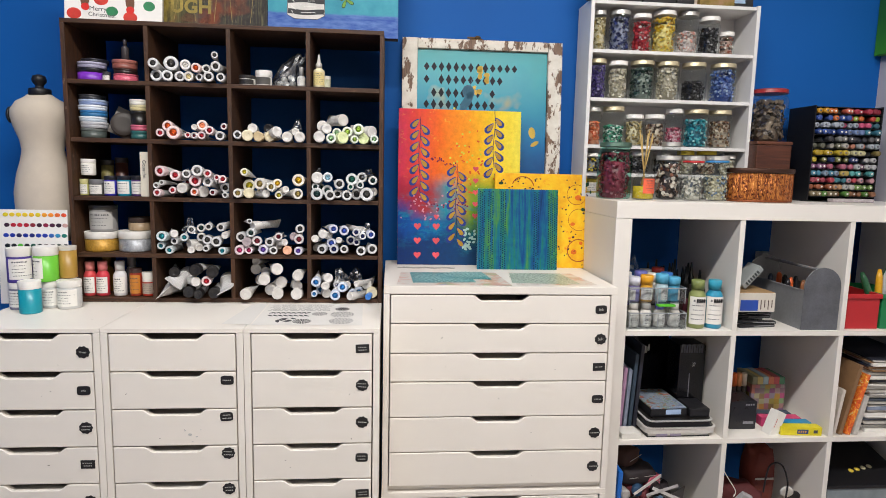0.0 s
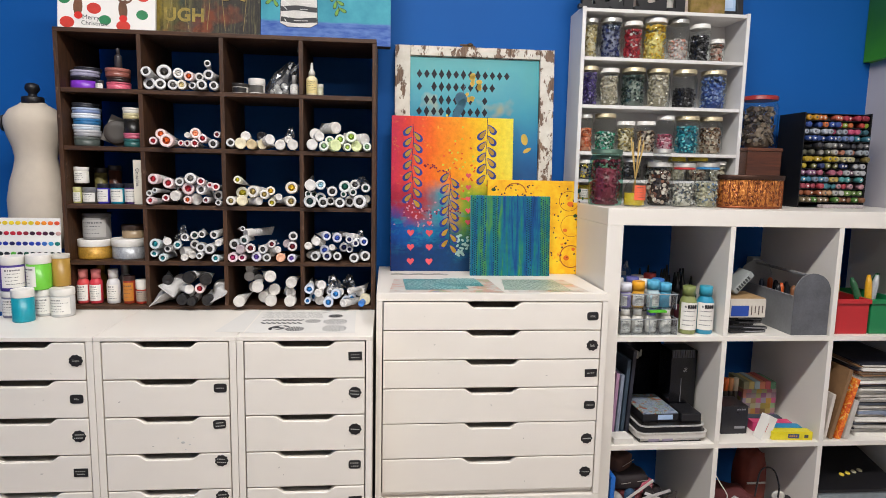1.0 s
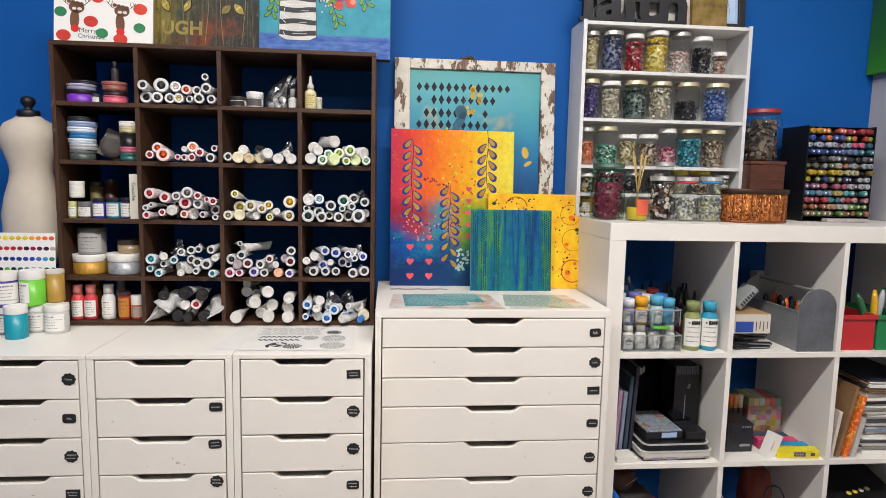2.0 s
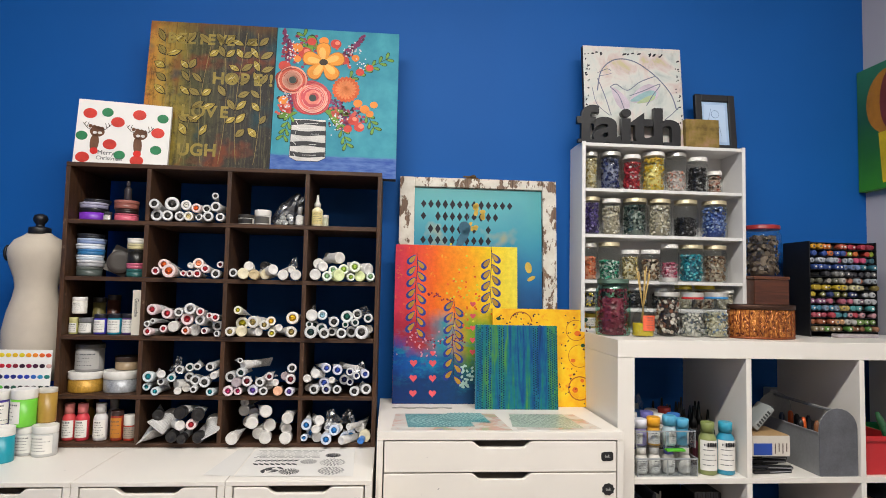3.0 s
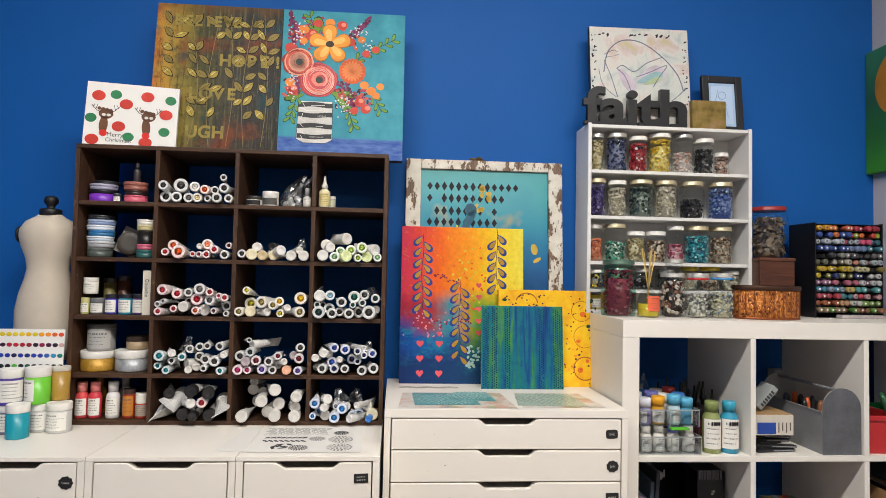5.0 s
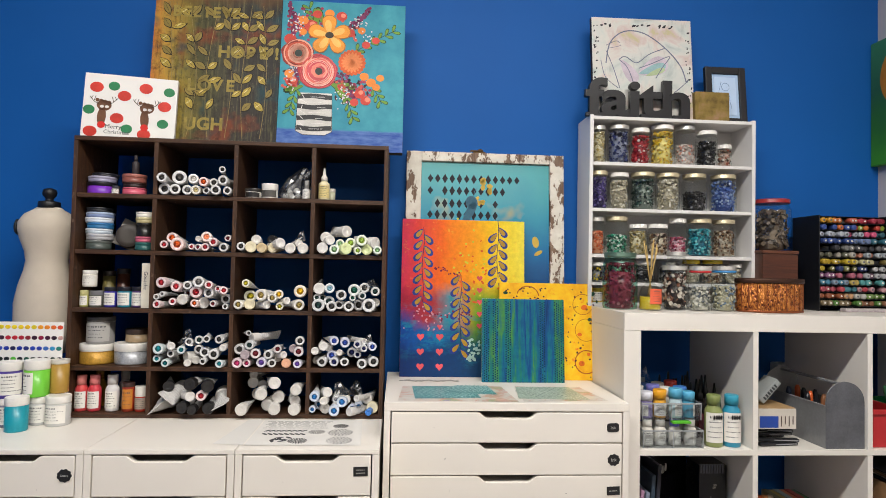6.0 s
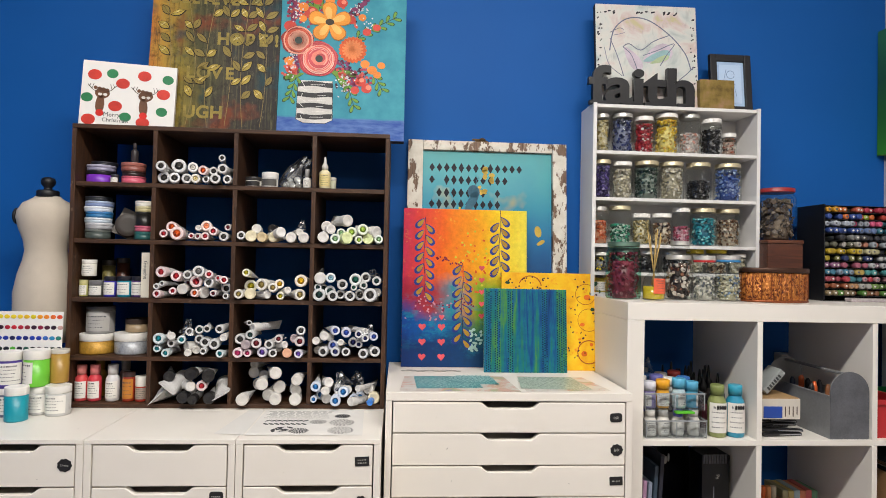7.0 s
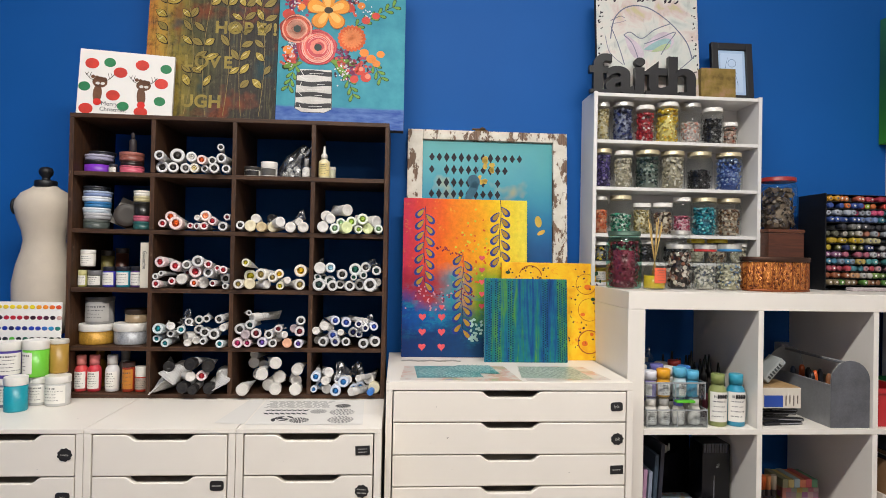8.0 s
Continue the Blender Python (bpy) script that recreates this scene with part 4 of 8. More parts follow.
brown = canvas(pose(-1.4585, -0.125, CUB_TOP, leaner, 0, 0), 0.4065, 0.511, 0.03, m, "dark brown canvas painted with gold leaves and stencilled words", EDGE_DARK)
rng = random.Random(5)
leaves, rims, stems = [], [], []
for bx, bend in ((0.055, 0.012), (0.125, 0.02), (0.19, -0.015), (0.245, 0.012), (0.30, -0.012), (0.355, 0.012)):
    pts = [(bx + bend * math.sin(4 * k / 10), 0.03 + 0.0455 * k) for k in range(11)]
    stems.append(stroke(pts, 0.0016))
    for k in range(2, 11):
        for s in (-1, 1):
            if rng.random() < (0.58 if bx > 0.1 else 0.4):
                x, z = pts[k]
                a = rng.uniform(20, 65)
                ang = a if s > 0 else 180 - a
                l, wd = rng.uniform(0.036, 0.048), rng.uniform(0.0085, 0.0115)
                cx, cz = x + math.cos(radians(ang)) * l * 0.6, z + math.sin(radians(ang)) * l * 0.55
                if 0.02 < cx < 0.385 and cz < 0.49:
                    leaves.append(ellipse(cx, cz, l / 2, wd, ang, 16, 0.75))
                    rims.append(ellipse(cx + 0.001, cz - 0.001, l / 2 + 0.003, wd + 0.0022, ang, 16, 0.7))
dabs("stem", stems, "8f7c4a", brown, 1)
dabs("leaf_shadow", rims, "221a10", brown, 1)
dabs("gold_leaf", leaves[::2], "b39c46", brown, 5)
dabs("pale_leaf", leaves[1::2], "8f7d40", brown, 5)
dabs("leaf_light", [ellipse(sum(x for x, _ in o) / 16 - 0.002, sum(z for _, z in o) / 16 + 0.002, 0.009, 0.0020, 40, 8) for o in leaves[::2]], "d8c884", brown, 9)
dabs("leaf_vein", [stroke([o[0], (sum(x for x, _ in o) / 16 + 0.0008, sum(z for _, z in o) / 16), o[8]], 0.0010) for o in leaves], "4a3c1c", brown, 10)
STENCIL = plain("gold_stencil", rgb("9c8838"), 0.6, 0, 0.6, 110)
for word, x, z, s in (("BELIEVE", 0.165, 0.452, 0.056), ("HOPE!", 0.312, 0.318, 0.062), ("LOVE", 0.192, 0.202, 0.060), ("UGH", 0.176, 0.072, 0.062)):
    for k, ch in enumerate(word):
        part("stencil_letter", moved(writing(ch, s * 0.9, s * 0.03), pose(x + (k - (len(word) - 1) / 2) * s * (0.56 if word == "BELIEVE" else 0.68), -0.0007, z)), STENCIL, brown)

# flower painting
m, t, b, c, ux, uz = art("flower_painting")
sky = ramp(t, grain(t, c, 12.0, 5), [(0.3, rgb("2c7f94")), (0.7, rgb("4a9fae"))])
table = ramp(t, grain(t, coords(t, (10, 10, 40)), 2.0, 5), [(0.35, rgb("2c4f9a")), (0.65, rgb("5a78b4"))])
t.links.new(mixed(t, ramp(t, wobble(t, c, uz, 0.012, 20.0), [(0.066, (0, 0, 0, 1)), (0.072, (1, 1, 1, 1))]), table, sky), b.inputs["Base Color"])
flow = canvas(pose(-1.0510, -0.125, CUB_TOP, leaner, 0, 0), 0.4065, 0.511, 0.03, m, "bright canvas painting of flowers in a striped vase", EDGE_DARK)
rng = random.Random(8)
VX = 0.118


def raised(outlines):
    """The bouquet stands a little higher than its vase's drawing."""
    return [[(x + 0.010, z + 0.030) for x, z in o] for o in outlines]


dabs("vase", [[(VX - 0.055, 0.192), (VX + 0.055, 0.192), (VX + 0.058, 0.062), (VX + 0.035, 0.050), (VX - 0.035, 0.050), (VX - 0.058, 0.062)]], "d6d2cc", flow, 1)
dabs("vase_stripe", [stroke([(VX - 0.056 + 0.0112 * k, z + 0.0022 * math.cos(k * 0.63 + z * 90)) for k in range(11)], 0.0155) for z in (0.072, 0.108, 0.145, 0.180)], "38383a", flow, 3)
dabs("vase_outline", [stroke([(VX - 0.055, 0.192), (VX - 0.058, 0.062), (VX - 0.035, 0.050), (VX + 0.035, 0.050), (VX + 0.058, 0.062), (VX + 0.055, 0.192)], 0.0016)], "24242a", flow, 5)
green, dark_green = [], []


def sprig(x, z, x2, z2, n):
    ang = math.degrees(math.atan2(z2 - z, x2 - x))
    dark_green.append(stroke([(x, z), ((x + x2) / 2, (z + z2) / 2 + 0.004), (x2, z2)], 0.002))
    for k in range(n):
        u = (k + 0.5) / n
        for s_ in (-1, 1):
            px, pz, a = x + (x2 - x) * u, z + (z2 - z) * u, ang + s_ * rng.uniform(30, 48)
            dark_green.append(petal(px, pz, 0.029, 0.0082, a))
            green.append(petal(px + 0.002 * math.cos(radians(a)), pz + 0.002 * math.sin(radians(a)), 0.024, 0.0060, a))


sprig(0.225, 0.305, 0.365, 0.392, 6)
sprig(0.05, 0.185, 0.025, 0.095, 4)
sprig(0.205, 0.165, 0.235, 0.075, 4)
sprig(0.290, 0.195, 0.325, 0.135, 3)
sprig(0.10, 0.40, 0.075, 0.465, 3)
for x, z, a in ((0.07, 0.185, 195), (0.06, 0.20, 215), (0.150, 0.20, -25), (0.17, 0.185, -45), (0.18, 0.20, -15), (0.125, 0.40, 110), (0.105, 0.385, 95)):
    dark_green.append(petal(x, z, 0.066, 0.017, a))
    green.append(petal(x, z, 0.060, 0.013, a))
dabs("leaf_edge", raised(dark_green), "2a4426", flow, 2)
dabs("leaf", raised(green), "6f9a38", flow, 5)
spikes = []
for x0_, z0_, x1_, z1_, wd in ((0.195, 0.37, 0.278, 0.462, 0.021), (0.040, 0.38, 0.012, 0.470, 0.020), (0.02, 0.28, 0.03, 0.40, 0.02), (0.185, 0.235, 0.235, 0.15, 0.026), (0.03, 0.24, 0.05, 0.19, 0.02)):
    for k in range(60):
        u = k / 59
        spikes.append(ellipse(x0_ + (x1_ - x0_) * u + rng.uniform(-1, 1) * wd * (1.1 - u), z0_ + (z1_ - z0_) * u + rng.uniform(-0.008, 0.008), 0.0058, 0.0046, rng.uniform(0, 90), 8))
dabs("purple_bloom", raised(spikes[::2]), "5c2448", flow, 4)
dabs("plum_bloom", raised(spikes[1::2]), "8c3a68", flow, 5)
dabs("berry", raised([ellipse(rng.gauss(0.245, 0.025), rng.gauss(0.175, 0.025), 0.006, 0.005, 0, 8) for _ in range(30)] + [ellipse(rng.uniform(0.01, 0.12), rng.uniform(0.34, 0.46), 0.006, 0.005, 0, 8) for _ in range(40)]), "a03a58", flow, 5)
dabs("orange_bud", raised([ellipse(x, z, r, r * 0.9) for x, z, r in ((0.288, 0.205, 0.016), (0.305, 0.19, 0.013), (0.318, 0.222, 0.013), (0.252, 0.385, 0.013), (0.06, 0.412, 0.017), (0.06, 0.372, 0.013), (0.022, 0.225, 0.016), (0.145, 0.440, 0.016), (0.265, 0.225, 0.015))]), "ea8a34", flow, 7)
dabs("red_bud", raised([ellipse(x, z, r, r * 0.9) for x, z, r in ((0.252, 0.165, 0.018), (0.235, 0.135, 0.014), (0.272, 0.142, 0.017), (0.185, 0.432, 0.018), (0.268, 0.335, 0.014), (0.300, 0.352, 0.013), (0.085, 0.395, 0.022), (0.105, 0.436, 0.015), (0.03, 0.20, 0.020), (0.215, 0.375, 0.016), (0.02, 0.345, 0.02))]), "cc4438", flow, 6)
dabs("coral_bud", raised([ellipse(x, z, r, r * 0.9) for x, z, r in ((0.278, 0.146, 0.009), (0.09, 0.40, 0.010), (0.19, 0.435, 0.008), (0.035, 0.205, 0.010), (0.256, 0.17, 0.008))]), "ee8a70", flow, 8)
dabs("dahlia_petal", raised([petal(0.224, 0.272, 0.046, 0.011, a) for a in range(0, 360, 18)]), "e2642c", flow, 7)
dabs("dahlia_petal_light", raised([petal(0.224, 0.272, 0.036, 0.006, a + 9) for a in range(0, 360, 20)]), "f08a4e", flow, 9)
for n_, (x, z, r, cols) in enumerate(((0.045, 0.296, 0.052, ("8f2c22", "d2583e", "a8382e", "e0704a", "7a2a26")), (0.113, 0.236, 0.064, ("b83c40", "ea7266", "d4545a", "f28c7c", "c04a52")))):
    for k, h in enumerate(cols):
        rr = r * (1 - 0.19 * k)
        dabs("flower", raised([[(x + (1 + 0.05 * math.sin(7 * a + k)) * rr * math.cos(a) + 0.002 * k, z + (1 + 0.05 * math.sin(5 * a + 2 * k)) * rr * 0.93 * math.sin(a) + 0.001 * k) for a in [2 * math.pi * i / 30 for i in range(30)]]]), h, flow, 10 + k)
    for q in range(9):
        dabs("brush_arc", raised([ring_line(x + 0.003, z, r * rng.uniform(0.3, 0.92), rng.uniform(0.0012, 0.0032), rng.uniform(0, 360), rng.uniform(380, 520))]), rng.choice((("e8a088", "c8503c", "f0b098"), ("f4b4a4", "d85a60", "f6c8b8"))[n_]), flow, 16 + q % 2)
    dabs("flower_eye", raised([ellipse(x + 0.004, z, 0.012, 0.012)]), "34403c", flow, 19)
FX, FZ = 0.147, 0.363
dabs("petal_edge", raised([petal(FX, FZ, 0.072, 0.034, a) for a in (92, 164, 232, 308, 18)]), "b86a24", flow, 17)
dabs("yellow_petal", raised([petal(FX, FZ, 0.069, 0.031, a) for a in (92, 164, 232, 308, 18)]), "ec9a34", flow, 20)
dabs("yellow_petal_light", raised([petal(FX, FZ, 0.054, 0.015, a + 6) for a in (92, 164, 232, 308, 18)]), "f6bc62", flow, 23)
dabs("flower_eye", raised([ellipse(FX, FZ, 0.014, 0.011)]), "3a3024", flow, 27)
dabs("white_speck", raised([ellipse(cx_ + rng.gauss(0, sx_), cz_ + rng.gauss(0, sz_), 0.0026, 0.0024, 0, 8) for cx_, cz_, sx_, sz_, n_ in ((0.03, 0.22, 0.010, 0.025, 36), (0.04, 0.40, 0.014, 0.022, 30), (0.20, 0.17, 0.014, 0.022, 40), (0.24, 0.41, 0.016, 0.014, 22), (0.27, 0.36, 0.012, 0.012, 12)) for _ in range(n_)]), "dcd8dc", flow, 14)
dabs("dark_gap", raised([ellipse(cx_ + rng.gauss(0, 0.014), cz_ + rng.gauss(0, 0.018), rng.uniform(0.004, 0.010), 0.004, rng.uniform(0, 180), 9) for cx_, cz_ in ((0.03, 0.21), (0.05, 0.39), (0.19, 0.19), (0.20, 0.39), (0.25, 0.19)) for _ in range(10)]), "3a2430", flow, 3)
dabs("small_berry", raised([ellipse(cx_ + rng.gauss(0, 0.013), cz_ + rng.gauss(0, 0.018), 0.0052, 0.0048, 0, 9) for cx_, cz_ in ((0.025, 0.20), (0.05, 0.40), (0.195, 0.18), (0.21, 0.38), (0.26, 0.17)) for _ in range(14)]), "d05a4a", flow, 6)
dabs("vase_shine", [stroke([(VX - 0.050 + rng.uniform(0, 0.012), z), (VX - 0.046 + rng.uniform(0, 0.02), z - 0.012)], 0.0014) for z in (0.185, 0.17, 0.15, 0.132, 0.115, 0.09, 0.075)] + [stroke([(VX + rng.uniform(-0.03, 0.03), z), (VX + rng.uniform(0.02, 0.05), z + 0.001)], 0.0012) for z in (0.178, 0.160, 0.142, 0.125, 0.106, 0.088, 0.070)], "efece8", flow, 6)

# footprint reindeer card canvas
WHITE_CANVAS = plain("white_canvas_paint", rgb("e6e3df"), 0.6, 0, 0.04, 12)
deer = canvas(pose(-1.621, -0.195, CUB_TOP, leaner, 0.8, 8), 0.267, 0.209, 0.018, WHITE_CANVAS, "white canvas with red and green dots and two painted reindeer", EDGE_WHITE)
dabs("red_dot", [ellipse(x, z, 0.0195, 0.0165, 0, 16) for x, z in ((0.035, 0.165), (0.115, 0.143), (0.175, 0.172), (0.232, 0.118), (0.098, 0.070), (0.026, 0.024), (0.178, 0.024))], "cc3a2e", deer, 1)
dabs("green_dot", [ellipse(x, z, 0.0165, 0.0145, 0, 16) for x, z in ((0.084, 0.172), (0.018, 0.092), (0.243, 0.166), (0.230, 0.062), (0.128, 0.038))], "2f7d50", deer, 1)
feet, noses, horns = [], [], []
for x, a in ((0.058, -2), (0.180, 4)):
    feet += [ellipse(x - 0.003, 0.072, 0.0125, 0.030, a, 16), ellipse(x + 0.002, 0.108, 0.021, 0.017, a, 16)] + [ellipse(x - 0.018 + 0.011 * k, 0.124 - 0.002 * k, 0.006, 0.006, 0, 8) for k in range(4)]
    noses.append(ellipse(x - 0.002, 0.046, 0.0115, 0.011, 0, 12))
    for s in (-1, 1):
        horns.append(stroke([(x + s * 0.014, 0.112), (x + s * 0.026, 0.118), (x + s * 0.040, 0.134)], 0.0018))
        horns += [stroke([(x + s * q, 0.116 + (q - 0.024) * 0.9), (x + s * (q - 0.005), 0.137)], 0.0015) for q in (0.028, 0.036)]
dabs("brown_print", feet, "6f4a34", deer, 3)
dabs("red_nose", noses, "d42a22", deer, 5)
dabs("antler", horns, "3a2a22", deer, 4)
dabs("eye", [ellipse(x + q, 0.104, 0.006, 0.0045, 0, 10) for x in (0.058, 0.180) for q in (-0.004, 0.010)], "e4dfd8", deer, 6)
part("greeting", moved(writing("Merry", 0.019), pose(0.090, -0.0007, 0.042)), INK, deer)
part("greeting", moved(writing("Christmas!", 0.017), pose(0.101, -0.0007, 0.025)), INK, deer)

# ---- on the wide drawer unit ----


def chipped_paint():
    m, t, b = nodes_of("chipped_white_paint")
    c = coords(t)
    f = maths(t, "ADD", maths(t, "MULTIPLY", grain(t, coords(t, (1, 1, 0.5)), 26.0, 6, 0.7), 0.6), maths(t, "MULTIPLY", grain(t, c, 9.0, 3), 0.4))
    k = ramp(t, f, [(0.505, (0, 0, 0, 1)), (0.522, (1, 1, 1, 1))])
    bare = ramp(t, grain(t, coords(t, (12, 12, 1)), 12.0, 6), [(0.3, rgb("4a3426")), (0.7, rgb("8a6e58"))])
    coat = ramp(t, grain(t, c, 30.0, 4), [(0.3, rgb("c9c2b4")), (0.7, rgb("e0dbd0"))])
    t.links.new(mixed(t, k, coat, bare), b.inputs["Base Color"])
    b.inputs["Roughness"].default_value = 0.6
    relief(t, b, maths(t, "SUBTRACT", 1.0, k), 0.6, 0.002)
    return m


CHIPPED = chipped_paint()
win = thing("old_window", pose(-0.628, -0.040, MT, -4.2, 0, 0), "old window frame with chipped white paint, painted teal behind glass", "window frame")
WW, WH = 0.557, 0.772
part("stile", slab(0, 0.052, 0, 0.030, 0, WH, 0.003), CHIPPED, win)
part("stile", slab(WW - 0.050, WW, 0, 0.030, 0, WH, 0.003), CHIPPED, win)
part("rail", slab(0.0525, WW - 0.0505, 0.001, 0.029, WH - 0.034, WH, 0.003), CHIPPED, win)
part("rail", slab(0.0525, WW - 0.0505, 0.001, 0.029, 0, 0.06, 0.003), CHIPPED, win)
m, t, b, c, ux, uz = art("teal_window_painting")
base = ramp(t, wobble(t, c, maths(t, "DIVIDE", uz, 0.72), 0.25, 5.0), [(0.3, rgb("123f78")), (0.5, rgb("1c6aa0")), (0.7, rgb("338ea6")), (0.85, rgb("469ea6")), (1.0, rgb("4c9896"))])
base = mixed(t, ramp(t, grain(t, coords(t, (1, 1, 1), (1.3, 0, 0.4)), 6.0, 3), [(0.62, (0, 0, 0, 1)), (0.74, (0.55, 0.55, 0.55, 1))]), base, rgb("b8a050"))
t.links.new(base, b.inputs["Base Color"])
b.inputs["Roughness"].default_value = 0.25
b.inputs["Coat Weight"].default_value = 0.7
b.inputs["Coat Roughness"].default_value = 0.20
pane = part("painted_pane", slab(0.0, WW - 0.104, 0, 0.004, 0.0, WH - 0.096, 0), m, win)
pane.location = (0.0525, 0.012, 0.0605)
diam = []
for r, (z, n_, s) in enumerate(((0.618, 13, 0.0), (0.575, 12, 0.0), (0.530, 10, 0), (0.490, 10, 0), (0.448, 5, 0))):
    for k in range(n_):
        if rng.random() < (1.0, 0.8, 0.9, 0.95, 1.0)[r]:
            x, hh = 0.032 + k * 0.0255, rng.uniform(0.014, 0.0185)
            diam.append([(x - 0.0098, z), (x, z - hh), (x + 0.0098, z), (x, z + hh)])
dabs("black_diamond", diam, "20242c", pane, 1)
dabs("gold_bloom", [ellipse(0.225 + 0.016 * math.cos(2.1 * k), 0.595 + 0.022 * math.sin(1.7 * k), 0.011, 0.008, 40 * k, 9) for k in range(7)] + [ellipse(0.205 + 0.012 * math.cos(2.3 * k), 0.54 + 0.010 * math.sin(1.9 * k), 0.010, 0.006, 50 * k, 9) for k in range(4)] + [ellipse(0.405, 0.40, 0.012, 0.020, 10), ellipse(0.415, 0.362, 0.016, 0.007, 30)], "c2a648", pane, 3)
dabs("bird_head", [petal(0.14, 0.44, 0.11, 0.020, 62), ellipse(0.178, 0.535, 0.021, 0.024, 20), stroke([(0.185, 0.555), (0.188, 0.575), (0.195, 0.585)], 0.002)], "3a6478", pane, 5)
dabs("small_mark", [ellipse(0.36 + 0.018 * (k % 5), 0.235 + 0.012 * (k // 5), 0.004, 0.008, -30, 8) for k in range(9)], "1c2430", pane, 4)
latch = part("latch", merged(slab(-0.022, 0.022, 0.004, 0.022, 0, 0.004, 0.001), moved(lathe([(0.011, 0), (0.012, 0.006), (0.005, 0.011)], 14), pose(0.004, 0.012, 0.004)), slab(-0.032, 0.006, 0.008, 0.016, 0.006, 0.011, 0.0015)), plain("rusty_brass", rgb("6a5030"), 0.55, 0.6, 0.5, 90, 0.5), win, "rusty brass sash latch")
latch.location = (0.255, 0, WH + 0.0003)

# rainbow canvas
m, t, b, c, ux, uz = art("rainbow_painting")
u_, v_ = maths(t, "DIVIDE", ux, 0.418), maths(t, "DIVIDE", uz, 0.525)
uw, vw = wobble(t, c, wobble(t, c, u_, 0.20, 7.0, 4), 0.06, 40.0), wobble(t, c, wobble(t, c, v_, 0.30, 7.0, 5), 0.07, 45.0, 5)
high = ramp(t, uw, [(0.0, rgb("d43458")), (0.14, rgb("e04038")), (0.33, rgb("f06a18")), (0.55, rgb("f59a12")), (0.78, rgb("f2cc14")), (1.0, rgb("f0e04a"))])
mid = ramp(t, uw, [(0.0, rgb("a81f40")), (0.25, rgb("a83038")), (0.40, rgb("2a93a4")), (0.49, rgb("d08a34")), (0.60, rgb("7aa82c")), (1.0, rgb("3f8a2c"))])
low = ramp(t, uw, [(0.0, rgb("0a459a")), (0.3, rgb("0c62a6")), (0.5, rgb("1a6474")), (0.7, rgb("1c5a44")), (1.0, rgb("183a40"))])
deep = ramp(t, uw, [(0.0, rgb("10306c")), (0.5, rgb("123f70")), (1.0, rgb("12303c"))])
col = mixed(t, ramp(t, vw, [(0.14, (0, 0, 0, 1)), (0.24, (1, 1, 1, 1))]), deep, low)
col = mixed(t, ramp(t, maths(t, "ADD", vw, maths(t, "MULTIPLY", u_, 0.17)), [(0.33, (0, 0, 0, 1)), (0.42, (1, 1, 1, 1))]), col, mid)
col = mixed(t, ramp(t, vw, [(0.49, (0, 0, 0, 1)), (0.60, (1, 1, 1, 1))]), col, high)
blot = grain(t, coords(t, (1, 1, 1), (7, 0, 3)), 24.0, 6, 0.75)
col = mixed(t, ramp(t, blot, [(0.58, (0, 0, 0, 1)), (0.68, (0.5, 0.5, 0.5, 1))]), col, ramp(t, vw, [(0.1, rgb("0f2a50")), (0.45, rgb("c03a3a")), (0.7, rgb("f2b42a")), (1.0, rgb("f6d048"))]))
scuff = ramp(t, grain(t, coords(t, (1, 1, 1), (2, 0, 9)), 60.0, 6, 0.7), [(0.35, (0.04, 0.04, 0.04, 1)), (0.65, (0.24, 0.24, 0.24, 1))])
wash = ramp(t, grain(t, coords(t, (0.7, 1, 1.5), (5, 0, 1)), 16.0, 5, 0.7), [(0.50, (0, 0, 0, 1)), (0.62, (0.75, 0.75, 0.75, 1))])
col = mixed(t, maths(t, "MULTIPLY", wash, ramp(t, vw, [(0.10, (0, 0, 0, 1)), (0.22, (1, 1, 1, 1)), (0.38, (1, 1, 1, 1)), (0.46, (0, 0, 0, 1))])), col, rgb("1f8aa6"))
col = mixed(t, scuff, col, rgb("24261c"))
t.links.new(col, b.inputs["Base Color"])
rain = canvas(pose(-0.638, -0.078, MT, -4.4, 0, 0), 0.418, 0.528, 0.016, m, "rainbow coloured canvas with painted vines and pink hearts", plain("pink_canvas_edge", rgb("c86a5a"), 0.6))
gold, blue_, line = [], [], []
for x, ztop, n_ in ((0.072, 0.500, 7), (0.326, 0.530, 6), (0.200, 0.345, 7)):
    line.append(stroke([(x + 0.003 * math.sin(k), ztop - 0.028 * k) for k in range(int(n_ * 1.45))], 0.0022))
    for k in range(n_):
        z = ztop - 0.012 - 0.038 * k
        for s in (-1, 1):
            zz = z - (0.019 if s > 0 else 0)
            if zz - 0.03 < 0.03 or zz > 0.515:
                continue
            blue_.append(petal(x + s * 0.003, zz + 0.006, 0.043, 0.0155, 270 + s * 40))
            gold.append(petal(x + s * 0.004, zz + 0.003, 0.031, 0.0095, 270 + s * 40))
dabs("vine_stem", line, "2a2a4a", rain, 2)
dabs("vine_leaf", blue_, "2f3f8c", rain, 3)
dabs("gold_leaf", gold, "b08a30", rain, 7)
dabs("pink_heart", [heart(x, z, 0.0125) for x in (0.068, 0.132) for z in (0.034, 0.083, 0.132)] + [heart(0.132, 0.165, 0.0095)] + [heart(0.265, 0.33 - 0.04 * k, 0.010) for k in range(5)], "dc5a62", rain, 3)
rng = random.Random(21)
dabs("white_fleck", [ellipse(0.245 + rng.uniform(-0.02, 0.02), 0.085 + rng.uniform(-0.03, 0.04), 0.0042, 0.006, rng.uniform(0, 180), 8) for _ in range(26)], "a9c8c0", rain, 4)
